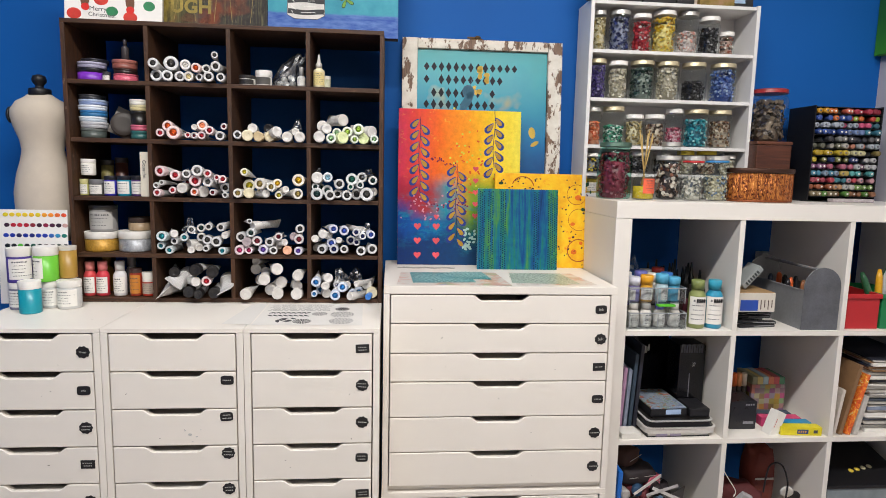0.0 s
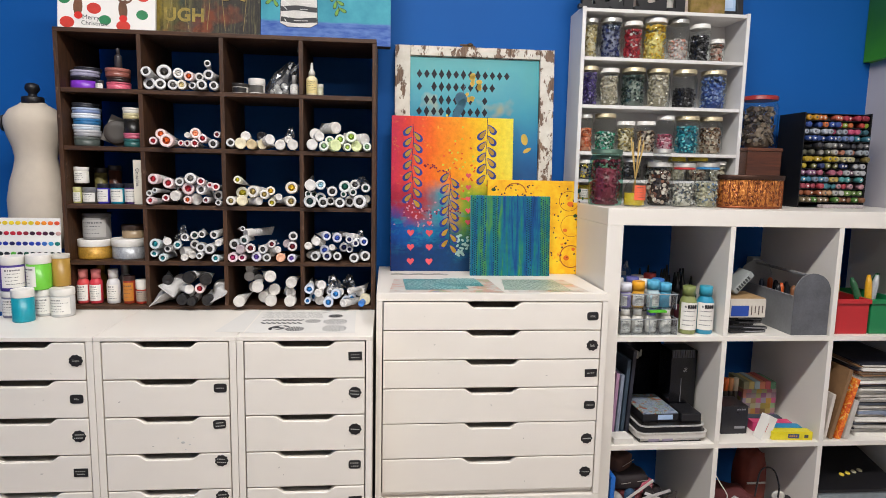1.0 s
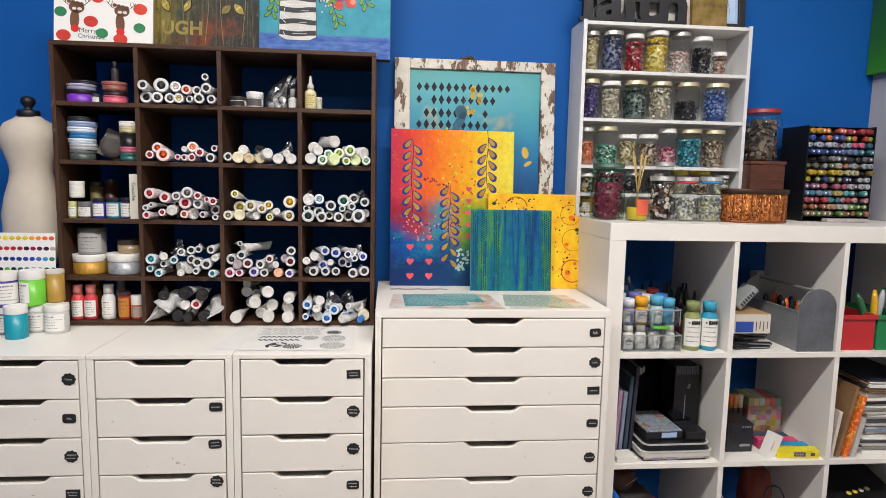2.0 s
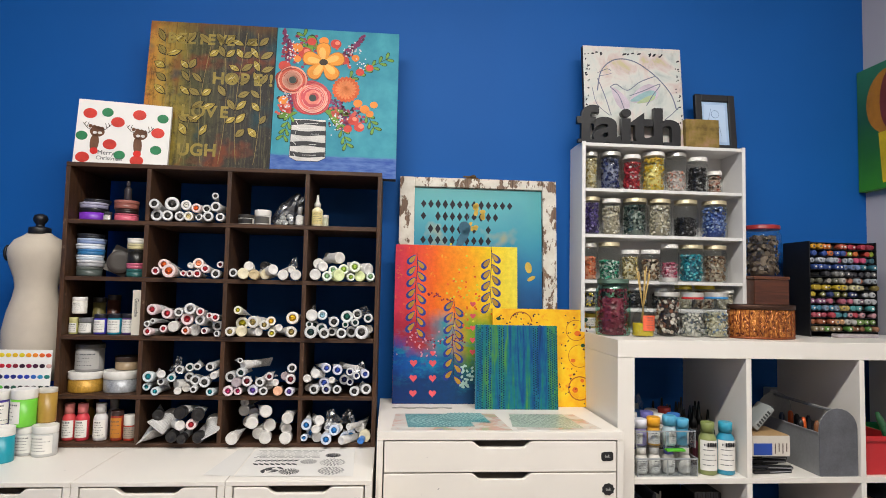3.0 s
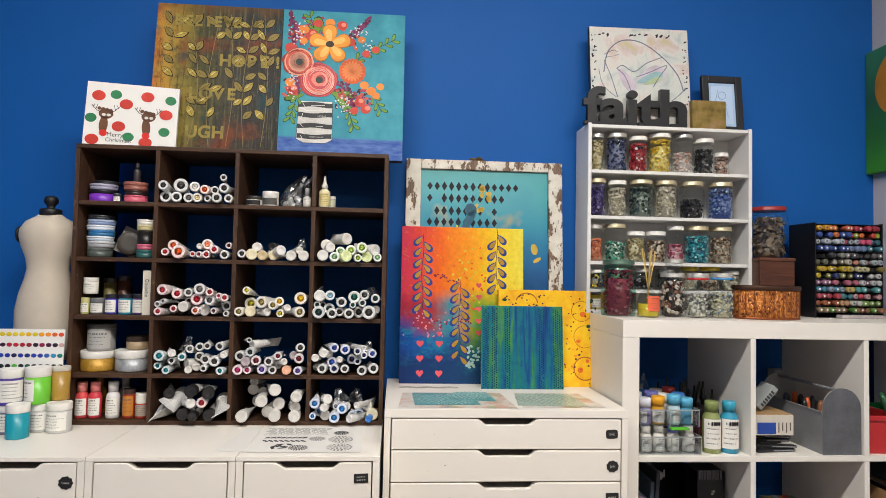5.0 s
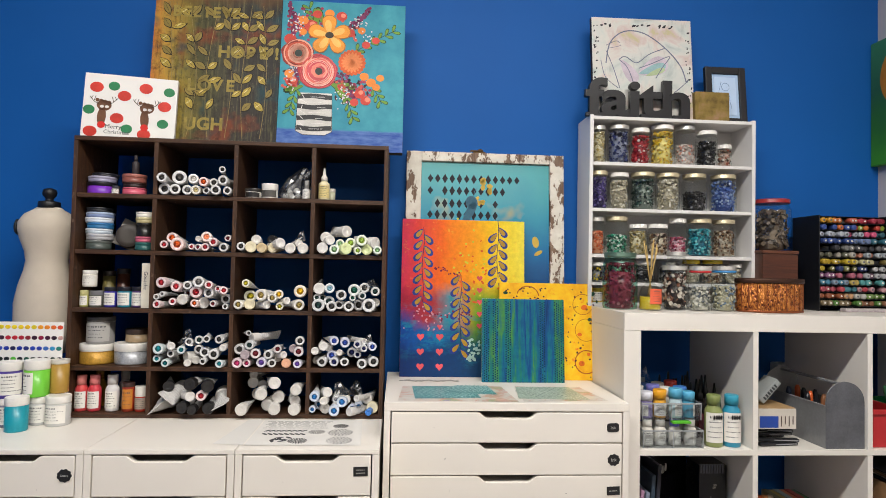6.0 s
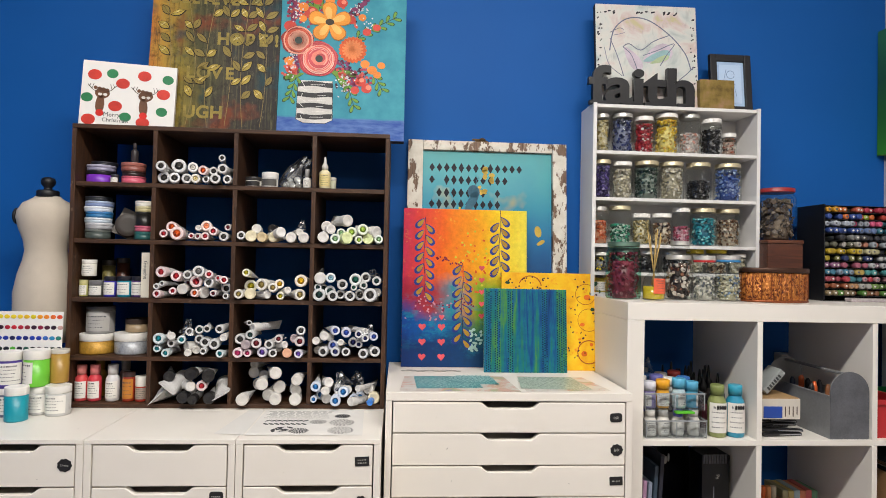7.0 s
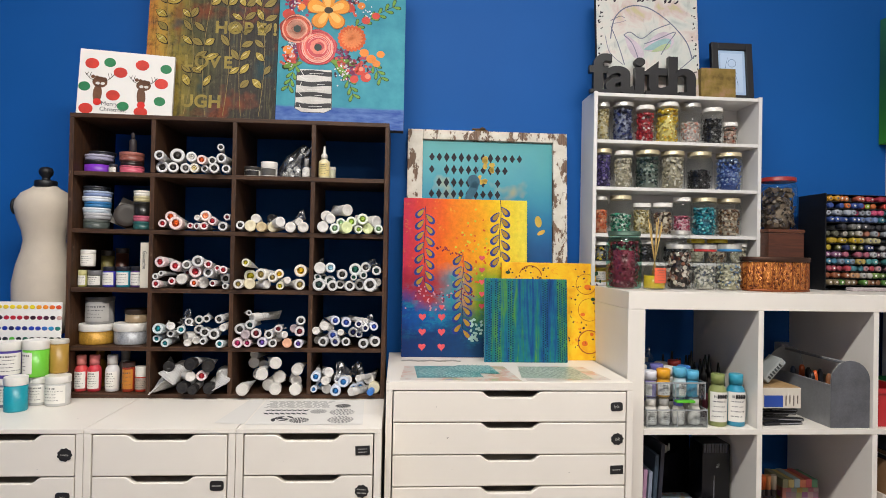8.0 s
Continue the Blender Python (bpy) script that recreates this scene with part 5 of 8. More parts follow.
dabs("dark_fleck", [ellipse(rng.uniform(0.04, 0.24), rng.gauss(0.205, 0.012), 0.0036, 0.0032, 0, 7) for _ in range(34)] + [ellipse(0.10 + 0.09 * k / 20 + rng.uniform(-0.01, 0.01), 0.37 - 0.03 * k / 20 + rng.uniform(-0.008, 0.008), 0.003, 0.003, 0, 7) for k in range(21)], "7a2a48", rain, 4)
dabs("lime_fleck", [ellipse(rng.gauss(0.24, 0.04), rng.gauss(0.36, 0.06), 0.004, 0.004, 0, 7) for _ in range(30)], "c8c23a", rain, 2)
dabs("orange_fleck", [ellipse(rng.gauss(0.22, 0.05), rng.gauss(0.34, 0.05), rng.uniform(0.002, 0.006), 0.0035, rng.uniform(0, 180), 8) for _ in range(36)], "e0622a", rain, 5)
dabs("pink_fleck", [ellipse(max(0.012, rng.gauss(0.10, 0.035)), rng.gauss(0.20, 0.025), rng.uniform(0.002, 0.005), 0.003, rng.uniform(0, 180), 8) for _ in range(30)], "c88a9a", rain, 6)

# yellow canvas
m, t, b, c, ux, uz = art("yellow_painting")
base = ramp(t, wobble(t, c, grain(t, c, 14.0, 5), 0.3, 50.0), [(0.3, rgb("e09a1e")), (0.5, rgb("efb81e")), (0.7, rgb("f2cf2c"))])
base = mixed(t, ramp(t, grain(t, coords(t, (1, 1, 1), (5, 0, 2)), 26.0, 4), [(0.63, (0, 0, 0, 1)), (0.7, (0.8, 0.8, 0.8, 1))]), base, rgb("e2682a"))
t.links.new(base, b.inputs["Base Color"])
yel = canvas(pose(-0.312, -0.120, MT, -5.0, 0, 0), 0.316, 0.319, 0.014, m, "yellow canvas with orange rings and paint splashes")
dabs("red_ring", [ring_line(0.292, 0.060, 0.038, 0.0034, 20, 370), ring_line(0.095, 0.270, 0.038, 0.0034, 10, 160), ring_line(0.292, 0.165, 0.037, 0.0016, 40, 390), ring_line(0.282, 0.250, 0.034, 0.0018, 10, 350)], "a8552a", yel, 2)
dabs("orange_spot", [ellipse(0.287, 0.24, 0.011, 0.009), ellipse(0.276, 0.055, 0.010, 0.009), ellipse(0.30, 0.085, 0.006, 0.006), ellipse(0.27, 0.15, 0.008, 0.006)], "e8742a", yel, 3)
dabs("dark_splash", [ellipse(rng.uniform(0.22, 0.33), rng.uniform(0.01, 0.30), rng.uniform(0.0015, 0.005), rng.uniform(0.0015, 0.004), rng.uniform(0, 180), 8) for _ in range(34)] + [ellipse(rng.uniform(0.01, 0.16), rng.uniform(0.26, 0.305), 0.003, 0.0025, 0, 8) for _ in range(24)], "4a3040", yel, 3)
dabs("green_splash", [ellipse(0.315, 0.285, 0.009, 0.007, 30), ellipse(0.305, 0.20, 0.007, 0.006), ellipse(0.33, 0.26, 0.003, 0.006), ellipse(0.02, 0.285, 0.008, 0.005)], "2a4a3a", yel, 4)

# teal canvas
m, t, b, c, ux, uz = art("teal_streak_painting")
s1 = grain(t, coords(t, (1, 1, 0.07)), 34.0, 6, 0.65)
base = ramp(t, s1, [(0.32, rgb("0c2450")), (0.41, rgb("124a80")), (0.47, rgb("16687e")), (0.53, rgb("1c7064")), (0.59, rgb("4c8a34")), (0.64, rgb("1a6a78")), (0.72, rgb("185490"))])
base = mixed(t, ramp(t, grain(t, c, 45.0, 4), [(0.4, (0, 0, 0, 1)), (0.7, (0.4, 0.4, 0.4, 1))]), base, rgb("123a6c"))
t.links.new(base, b.inputs["Base Color"])
teal = canvas(pose(-0.375, -0.166, MT, -6.0, 0, 0), 0.269, 0.267, 0.012, m, "teal and green canvas with vertical streaks and rows of dots", plain("pale_teal_edge", rgb("8ab0b0"), 0.6))
holes = []
for x0_, n_ in ((0.008, 3), (0.036, 3), (0.078, 3), (0.190, 3), (0.238, 5)):
    for k in range(n_):
        for j in range(34):
            z = 0.006 + j * 0.0076 + (0.0038 if k % 2 else 0)
            if z < 0.258 and rng.random() < 0.93:
                holes.append(ellipse(x0_ + k * 0.0068, z, 0.0024, 0.0026, 0, 6))
dabs("dark_dot", holes, "0e3a50", teal, 1)


# ---- sheets lying on the units ----
def sheet(name, outline, z, material, label, curl=0.0, category="paper", seed=0):
    """A thin sheet on a top: an outline in x and y."""
    u = thing(name, pose(outline[0][0], outline[0][1], z), label, category)
    o = outline[0]
    rows = 10
    a, b_, c_, d_ = [Vector((x - o[0], y - o[1], 0)) for x, y in outline]
    bm = bmesh.new()
    grid = []
    for lay in (0, 0.0005):
        g = []
        for i in range(rows + 1):
            for j in range(rows + 1):
                s, q = i / rows, j / rows
                p = (a * (1 - s) + b_ * s) * (1 - q) + (d_ * (1 - s) + c_ * s) * q
                lift = curl * (max(0, s - 0.75) ** 2 + max(0, q - 0.8) ** 2) * 8
                g.append(bm.verts.new((p.x, p.y, lay + lift)))
        grid.append(g)
    n = rows + 1
    for g in grid:
        for i in range(rows):
            for j in range(rows):
                bm.faces.new((g[i * n + j], g[(i + 1) * n + j], g[(i + 1) * n + j + 1], g[i * n + j + 1])).smooth = True
    bmesh.ops.recalc_face_normals(bm, faces=bm.faces)
    part("sheet", bm, material, u)
    return u


def lying(name, outlines, material, parent, z=0.0008):
    """Flat printed marks on a sheet, outlines in x and y."""
    bm = bmesh.new()
    for pts in outlines:
        bm.faces.new([bm.verts.new((x, y, z)) for x, y in pts])
    return part(name, bm, material, parent)


pg = sheet("printed_sheet", [(-1.030, -0.515), (-0.735, -0.515), (-0.745, -0.255), (-1.030, -0.255)], 1.1463, sheet_mat, "white sheet printed with black stencil patterns", 0.0, seed=1)
marks = []
for k in range(8):
    for s in (-1, 1):
        marks.append(ellipse(0.030 + k * 0.0145, 0.122 + s * 0.017, 0.0125, 0.0050, 48 * s, 10, 0.6))
for k in range(7):
    marks.append(ellipse(0.062 + (k % 4) * 0.013, 0.052 + 0.018 * (k % 2) - 0.013 * (k // 4), 0.014, 0.0056, 60 - 35 * k, 10, 0.6))
lying("leaf_print", marks[:16], PRINT, pg)
lying("leaf_print", marks[16:], PRINT, pg)
for cx, cy, r in ((0.128, 0.040, 0.025), (0.235, 0.045, 0.034), (0.232, 0.122, 0.034), (0.167, 0.128, 0.022), (0.228, 0.190, 0.021)):
    pts = []
    for q in range(1, 5):
        for k in range(5 * q):
            a = 2 * math.pi * k / (5 * q) + q * 0.3
            pts.append(ellipse(cx + r * q / 4.4 * math.cos(a), cy + r * q / 4.4 * math.sin(a), 0.0038, 0.0024, math.degrees(a), 7))
    lying("medallion_print", pts, PRINT if cx != 0.167 else plain("faint_print", rgb("9a9896"), 0.7), pg)
bars = []
for j in range(7):
    x = 0.012 + 0.006 * (j % 3)
    while x < 0.185:
        w = 0.010 + 0.006 * ((j * 5 + int(x * 1000)) % 4)
        bars.append([(x, 0.166 + 0.012 * j), (x + w, 0.166 + 0.012 * j), (x + w, 0.1705 + 0.012 * j), (x, 0.1705 + 0.012 * j)])
        x += w + 0.005
lying("text_bars", bars, plain("grey_print", rgb("9c9a98"), 0.7), pg)
sheet("clear_sheet", [(-1.110, -0.500), (-1.034, -0.510), (-1.035, -0.255), (-1.08, -0.255)], 1.1463, plain("frosted_film", rgb("dedbd6"), 0.5, 0, 0.04, 8), "frosted film sheet lying on the unit top")
m, t, b = nodes_of("paint_stained_film")
c = coords(t)
base = ramp(t, grain(t, c, 12.0, 4, 0.6, 0.8), [(0.35, rgb("d8d3ca")), (0.5, rgb("cfc6ba")), (0.56, rgb("cf9f8c")), (0.63, rgb("a3b083")), (0.72, rgb("9a93ae"))])
t.links.new(base, b.inputs["Base Color"])
b.inputs["Roughness"].default_value = 0.3
sheet("stained_sheet", [(-0.642, -0.440), (-0.312, -0.448), (-0.327, -0.230), (-0.627, -0.235)], 1.2457, m, "plastic sheet stained with pale paint", 0.0, "sheet")
sheet("stained_sheet", [(-0.297, -0.445), (-0.057, -0.430), (-0.082, -0.235), (-0.282, -0.230)], 1.2457, m, "plastic sheet stained with pale paint", 0.0, "sheet")


def lace_film(name, dark, light):
    """Stencil film with a cut lace pattern half filled with paint."""
    m, t, b = nodes_of(name)
    v = add(t, "ShaderNodeTexVoronoi", Scale=95.0)
    v.feature = "DISTANCE_TO_EDGE"
    c = coords(t)
    t.links.new(c, v.inputs["Vector"])
    k = ramp(t, v.outputs[0], [(0.06, (0.8, 0.8, 0.8, 1)), (0.16, (0, 0, 0, 1))])
    base = ramp(t, grain(t, c, 22.0, 5), [(0.3, darker(dark, 0.75)), (0.7, dark)])
    t.links.new(mixed(t, maths(t, "MULTIPLY", k, grain(t, c, 9.0, 3)), base, light), b.inputs["Base Color"])
    b.inputs["Roughness"].default_value = 0.3
    return m


TEAL_FILM = lace_film("teal_stencil_film", rgb("2a878c"), rgb("b4dcd8"))
SAGE_FILM = lace_film("sage_stencil_film", rgb("9caf9a"), rgb("dfe4da"))
OUT = plain("pale_paint_pattern", rgb("b9dad6"), 0.4, 0, 0.3, 60)
for x, y, w, d, mt, lab, seed, tilt in ((-0.595, -0.405, 0.185, 0.165, TEAL_FILM, "teal painted stencil lying on a stained sheet", 3, -0.012), (-0.497, -0.360, 0.140, 0.130, TEAL_FILM, "small teal painted stencil on a stained sheet", 4, 0.02), (-0.305, -0.425, 0.200, 0.180, SAGE_FILM, "grey green stencil lying on a stained sheet", 5, 0.015)):
    st = sheet("stencil", [(x, y + tilt), (x + w, y), (x + w - 0.012, y + d), (x + 0.008 + tilt, y + d)], 1.2464 if seed != 4 else 1.2470, mt, lab, 0.0, "stencil")
    pts = []
    for q in range(1, 6):
        for k in range(6 * q):
            a = 2 * math.pi * k / (6 * q)
            pts.append(ellipse(w / 2 + 0.40 * d * q / 5 * math.cos(a) * 1.2, d / 2 + 0.40 * d * q / 5 * math.sin(a), 0.0056, 0.0030, math.degrees(a), 7))
    lying("pattern", pts, OUT if mt is TEAL_FILM else plain("grey_pattern", rgb("8f9c92"), 0.5), st)
chain = thing("chain", pose(-0.628, -0.150, 1.2457), "thin silver chain lying beside the canvas", "chain")
for k in range(16):
    bm = bmesh.new()
    pts = [(0.0085 * math.cos(2 * math.pi * i / 10), 0.0055 * math.sin(2 * math.pi * i / 10)) for i in range(10)]
    link = [[bm.verts.new((x * (1 + 0.2 * u), y * (1 + 0.3 * u), 0.0012 + w_)) for x, y in pts] for u, w_ in ((1, 0), (0, 0.0012), (-1, 0), (0, -0.0010))]
    for q in range(4):
        for i in range(10):
            bm.faces.new((link[q][i], link[q][(i + 1) % 10], link[(q + 1) % 4][(i + 1) % 10], link[(q + 1) % 4][i]))
    part("link", moved(bm, pose(0.0115 * k, 0.006 * math.sin(k * 1.1), 0, 0, 0, 40 * math.sin(k * 2.1))), SILVER, chain)

# ---- on top of the jar shelf and the side wall ----
JT = 2.1345
m, t, b, c, ux, uz = art("pale_bird_painting")
base = ramp(t, grain(t, c, 9.0, 5, 0.6, 0.6), [(0.33, rgb("aab4b2")), (0.44, rgb("c9cdc8")), (0.53, rgb("d3d0c9")), (0.61, rgb("cdbcb8")), (0.68, rgb("c4bb94"))])
base = mixed(t, ramp(t, grain(t, coords(t, (1, 1, 0.4), (3, 0, 8)), 38.0, 6, 0.75), [(0.55, (0, 0, 0, 1)), (0.72, (0.5, 0.5, 0.5, 1))]), base, rgb("8a8a8c"))
t.links.new(base, b.inputs["Base Color"])
bird = canvas(pose(0.011, -0.062, JT, -5.0, -0.5, 0), 0.360, 0.368, 0.022, m, "pale canvas with a sketched bird and dark stitched edges", EDGE_DARK)
rng = random.Random(31)


def flowing(points, width):
    """A brush line bent smoothly through a few places."""
    p = [Vector(q) for q in [points[0]] + list(points) + [points[-1]]]
    out = []
    for i in range(1, len(p) - 2):
        for k in range(6):
            s = k / 6
            out.append(0.5 * (2 * p[i] + (p[i + 1] - p[i - 1]) * s + (2 * p[i - 1] - 5 * p[i] + 4 * p[i + 1] - p[i + 2]) * s * s + (3 * p[i] - p[i - 1] - 3 * p[i + 1] + p[i + 2]) * s ** 3))
    return stroke([tuple(q) for q in out + [p[-1]]], width)


dabs("pale_wing", [petal(0.165, 0.165, 0.115, 0.045, 25), petal(0.10, 0.215, 0.10, 0.03, -55)], "c9bcc8", bird, 1)
dabs("blue_wing", [petal(0.165, 0.165, 0.105, 0.022, 20)], "96b8bc", bird, 2)
dabs("green_wing", [petal(0.19, 0.158, 0.075, 0.014, 22)], "b4c49a", bird, 3)
dabs("sketch_line", [flowing([(0.095, 0.215), (0.118, 0.226), (0.158, 0.205), (0.205, 0.238), (0.262, 0.262)], 0.0032), flowing([(0.165, 0.185), (0.215, 0.205), (0.278, 0.232), (0.250, 0.190), (0.225, 0.150)], 0.003), flowing([(0.095, 0.215), (0.125, 0.185), (0.148, 0.12)], 0.0028),
                     flowing([(0.048, 0.20), (0.065, 0.275), (0.115, 0.318), (0.185, 0.315), (0.26, 0.265), (0.315, 0.20), (0.335, 0.14)], 0.0040), flowing([(0.05, 0.245), (0.075, 0.18), (0.095, 0.11)], 0.003), flowing([(0.03, 0.21), (0.045, 0.15), (0.09, 0.11)], 0.0022),
                     flowing([(0.29, 0.10), (0.32, 0.125), (0.345, 0.15)], 0.003), flowing([(0.05, 0.265), (0.085, 0.282), (0.10, 0.276)], 0.0024), flowing([(0.06, 0.255), (0.09, 0.262), (0.105, 0.268)], 0.0016)], "75788c", bird, 4)
dabs("dark_fleck", [ellipse(0.01 + rng.uniform(-0.004, 0.012), rng.uniform(0.05, 0.34), rng.uniform(0.002, 0.006), 0.0025, rng.uniform(0, 90), 7) for _ in range(26)] + [ellipse(0.35 + rng.uniform(-0.014, 0.006), rng.uniform(0.02, 0.34), rng.uniform(0.002, 0.006), 0.0025, rng.uniform(0, 90), 7) for _ in range(26)] + [ellipse(rng.uniform(0.02, 0.35), 0.342 + rng.uniform(-0.006, 0.003), 0.006, 0.003, rng.uniform(0, 60), 7) for _ in range(18)], "34323a", bird, 3)
sign = thing("word_sign", pose(0.160, -0.086, JT), "black wooden cut-out word standing on the jar shelf", "sign")
curve = bpy.data.curves.new("word", "FONT")
curve.body, curve.size, curve.extrude, curve.offset, curve.align_x, curve.bevel_depth = "faith", 0.174, 0.009, 0.0042, "CENTER", 0.001
curve.space_character = 0.97
tmp = new("word", curve)
data = bpy.data.meshes.new_from_object(tmp.evaluated_get(bpy.context.evaluated_depsgraph_get()))
bpy.data.objects.remove(tmp)
bm = bmesh.new()
bm.from_mesh(data)
xs = [v.co.x for v in bm.verts]
low_, k_ = min(v.co.y for v in bm.verts), 0.368 / (max(xs) - min(xs))
part("letters", moved(bm, pose(0, 0, -low_, 90, 0, 0) @ Matrix.Diagonal((k_, 1, 1, 1))), plain("black_wood_paint", rgb("17171a"), 0.4, 0, 0.2, 30), sign)
serif = [slab(x - w_, x + w_, -0.0098, 0.0098, 0, 0.012, 0.001) for x, w_ in ((-0.150, 0.036), (-0.03, 0.022), (0.022, 0.018), (0.085, 0.026), (0.148, 0.030))]
for bm in serif:
    part("letter_foot", bm, BLACK, sign)
m, t, b, c, ux, uz = art("gold_block_painting")
t.links.new(ramp(t, grain(t, c, 22.0, 5), [(0.3, rgb("5a4a24")), (0.5, rgb("85703a")), (0.7, rgb("9a7a5c"))]), b.inputs["Base Color"])
canvas(pose(0.365, -0.080, JT, -2.0, 0, 0), 0.122, 0.104, 0.03, m, "small square gold canvas block")
fr = thing("picture_frame", pose(0.424, -0.050, JT, -6, 0, 0), "black picture frame with a pale blue print", "picture frame")
for n_, q in (("frame_side", (0, 0.024, 0, 0.018, 0, 0.212)), ("frame_side", (0.124, 0.148, 0, 0.018, 0, 0.212)), ("frame_rail", (0.0245, 0.1235, 0.0005, 0.0175, 0.188, 0.212)), ("frame_rail", (0.0245, 0.1235, 0.0005, 0.0175, 0, 0.024))):
    part(n_, slab(*q, 0.002), BLACK, fr)
part("print", slab(0.0245, 0.1235, 0.008, 0.010, 0.0245, 0.1875, 0), plain("pale_blue_print", rgb("a9c4e4"), 0.3, 0, 0.06, 14), fr)
part("mount", slab(0.0345, 0.1135, 0.007, 0.0079, 0.036, 0.176, 0), plain("blue_sketch_paper", rgb("c0d4ee"), 0.3, 0, 0.05, 14), fr)
sketch = part("sketch_sheet", slab(0.036, 0.112, 0, 0.0002, 0.038, 0.174, 0), plain("sketch_paper", rgb("bcd2ee"), 0.3, 0, 0.05, 14), fr)
sketch.location = (0, 0.0066, 0)
dabs("drawing", [ring_line(0.075, 0.14, 0.014, 0.0015), ring_line(0.072, 0.095, 0.02, 0.0012, 20, 300), stroke([(0.045, 0.05), (0.05, 0.12), (0.06, 0.16)], 0.0012), stroke([(0.095, 0.06), (0.085, 0.11)], 0.0012)], "6a86b0", sketch, 1)
m, t, b, c, ux, uz = art("balloon_painting")
base = ramp(t, wobble(t, c, maths(t, "DIVIDE", uz, 0.47), 0.4, 8.0), [(0.0, rgb("3f8a2a")), (0.3, rgb("2f6a30")), (0.6, rgb("2a5a44")), (1.0, rgb("3a7a5a"))])
t.links.new(base, b.inputs["Base Color"])
balloon = canvas(pose(1.138, -0.002, 2.003, 0, 0, -90), 0.40, 0.462, 0.03, m, "green canvas with an orange balloon, hung on the side wall", plain("green_canvas_edge", rgb("6fae2e"), 0.5))
balloon.location = (1.1085, 0.046, 2.020)
dabs("balloon", [ellipse(0.15, 0.315, 0.105, 0.120, 0, 28)], "b87a2a", balloon, 1)
dabs("balloon_panel", [ellipse(0.17, 0.315, 0.062, 0.118, 0, 24)], "7a3a34", balloon, 2)
dabs("basket", [[(0.10, 0.205), (0.20, 0.205), (0.19, 0.02), (0.115, 0.02)]], "d8b820", balloon, 3)


# ---- jar shelf ----
JX0, JX1, JY = -0.013, 0.570, -0.10
JZ = (1.978, 1.821, 1.665, 1.571, 1.502)


def jar_shelf():
    u = thing("jar_shelf", pose(0, JY, 1.4905), "white painted shelf rack full of glass jars on the cube shelf", "shelf")
    d, th, H = -JY + 0.04, 0.0125, 2.134 - 1.4905
    part("top_board", slab(JX0 + th + 0.0005, JX1 - th - 0.0005, 0.001, d, H - 0.011, H, 0.001), JAR_SHELF_WHITE, u)
    part("back_panel", slab(JX0 + th + 0.0005, JX1 - th - 0.0005, d - 0.004, d, 0, H - 0.0115, 0), JAR_SHELF_WHITE, u)
    for x in (JX0, JX1 - th):
        part("side_panel", slab(x, x + th, 0, d, 0, H + 0.004, 0.001), JAR_SHELF_WHITE, u)
    for z in JZ:
        part("shelf_board", slab(JX0 + th + 0.0005, JX1 - th - 0.0005, 0.0015, d - 0.0045, z - 1.4905 - 0.011, z - 1.4905, 0.001), JAR_SHELF_WHITE, u)


jar_shelf()


def button_material(name, colours):
    m, t, b = nodes_of(name)
    g = t.nodes.new("ShaderNodeNewGeometry")
    stops = [(i / len(colours), darker(rgb(h), 0.82)) for i, h in enumerate(colours)]
    t.links.new(ramp(t, g.outputs["Random Per Island"], stops, "CONSTANT"), b.inputs["Base Color"])
    b.inputs["Roughness"].default_value = 0.42
    return m


def button_heap(r, h, size, seed, hollow=0.0):
    """Loose buttons against the inside of a round jar."""
    rng = random.Random(seed)
    verts, faces = [], []
    n = 8
    area = 2 * math.pi * r * h
    count = int(min(330, max(60, 2.6 * area / (size * size * 1.6))))
    for k in range(count):
        a, z = rng.uniform(0, 2 * math.pi), rng.uniform(size * 0.7, h)
        s = size * rng.uniform(0.6, 1.15)
        q = r - size * rng.uniform(0.5, 1.5)
        if k % 6 == 0:
            q, z = r * math.sqrt(rng.random()) * 0.8, h - rng.uniform(0, 0.004)
        m = Matrix.Translation((q * math.cos(a), q * math.sin(a), z)) @ Euler((rng.gauss(1.57, 0.6), rng.gauss(0, 0.6), a + 1.57)).to_matrix().to_4x4()
        base = len(verts)
        for y in (-0.0012, 0.0012):
            for i in range(n):
                verts.append(m @ Vector((s / 2 * math.cos(2 * math.pi * i / n), s / 2 * math.sin(2 * math.pi * i / n), y)))
        faces.append([base + i for i in range(n)][::-1])
        faces.append([base + n + i for i in range(n)])
        for i in range(n):
            faces.append([base + i, base + (i + 1) % n, base + n + (i + 1) % n, base + n + i])
    lim = r - 0.0012
    data = bpy.data.meshes.new("buttons")
    out = []
    for v in verts:
        k = math.hypot(v.x, v.y)
        if k > lim:
            v = Vector((v.x * lim / k, v.y * lim / k, v.z))
        out.append((v.x, v.y, max(v.z, 0.002)))
    data.from_pydata(out, [], faces)
    return data


JAR_LABEL = "glass jar of {} buttons with a {} lid"


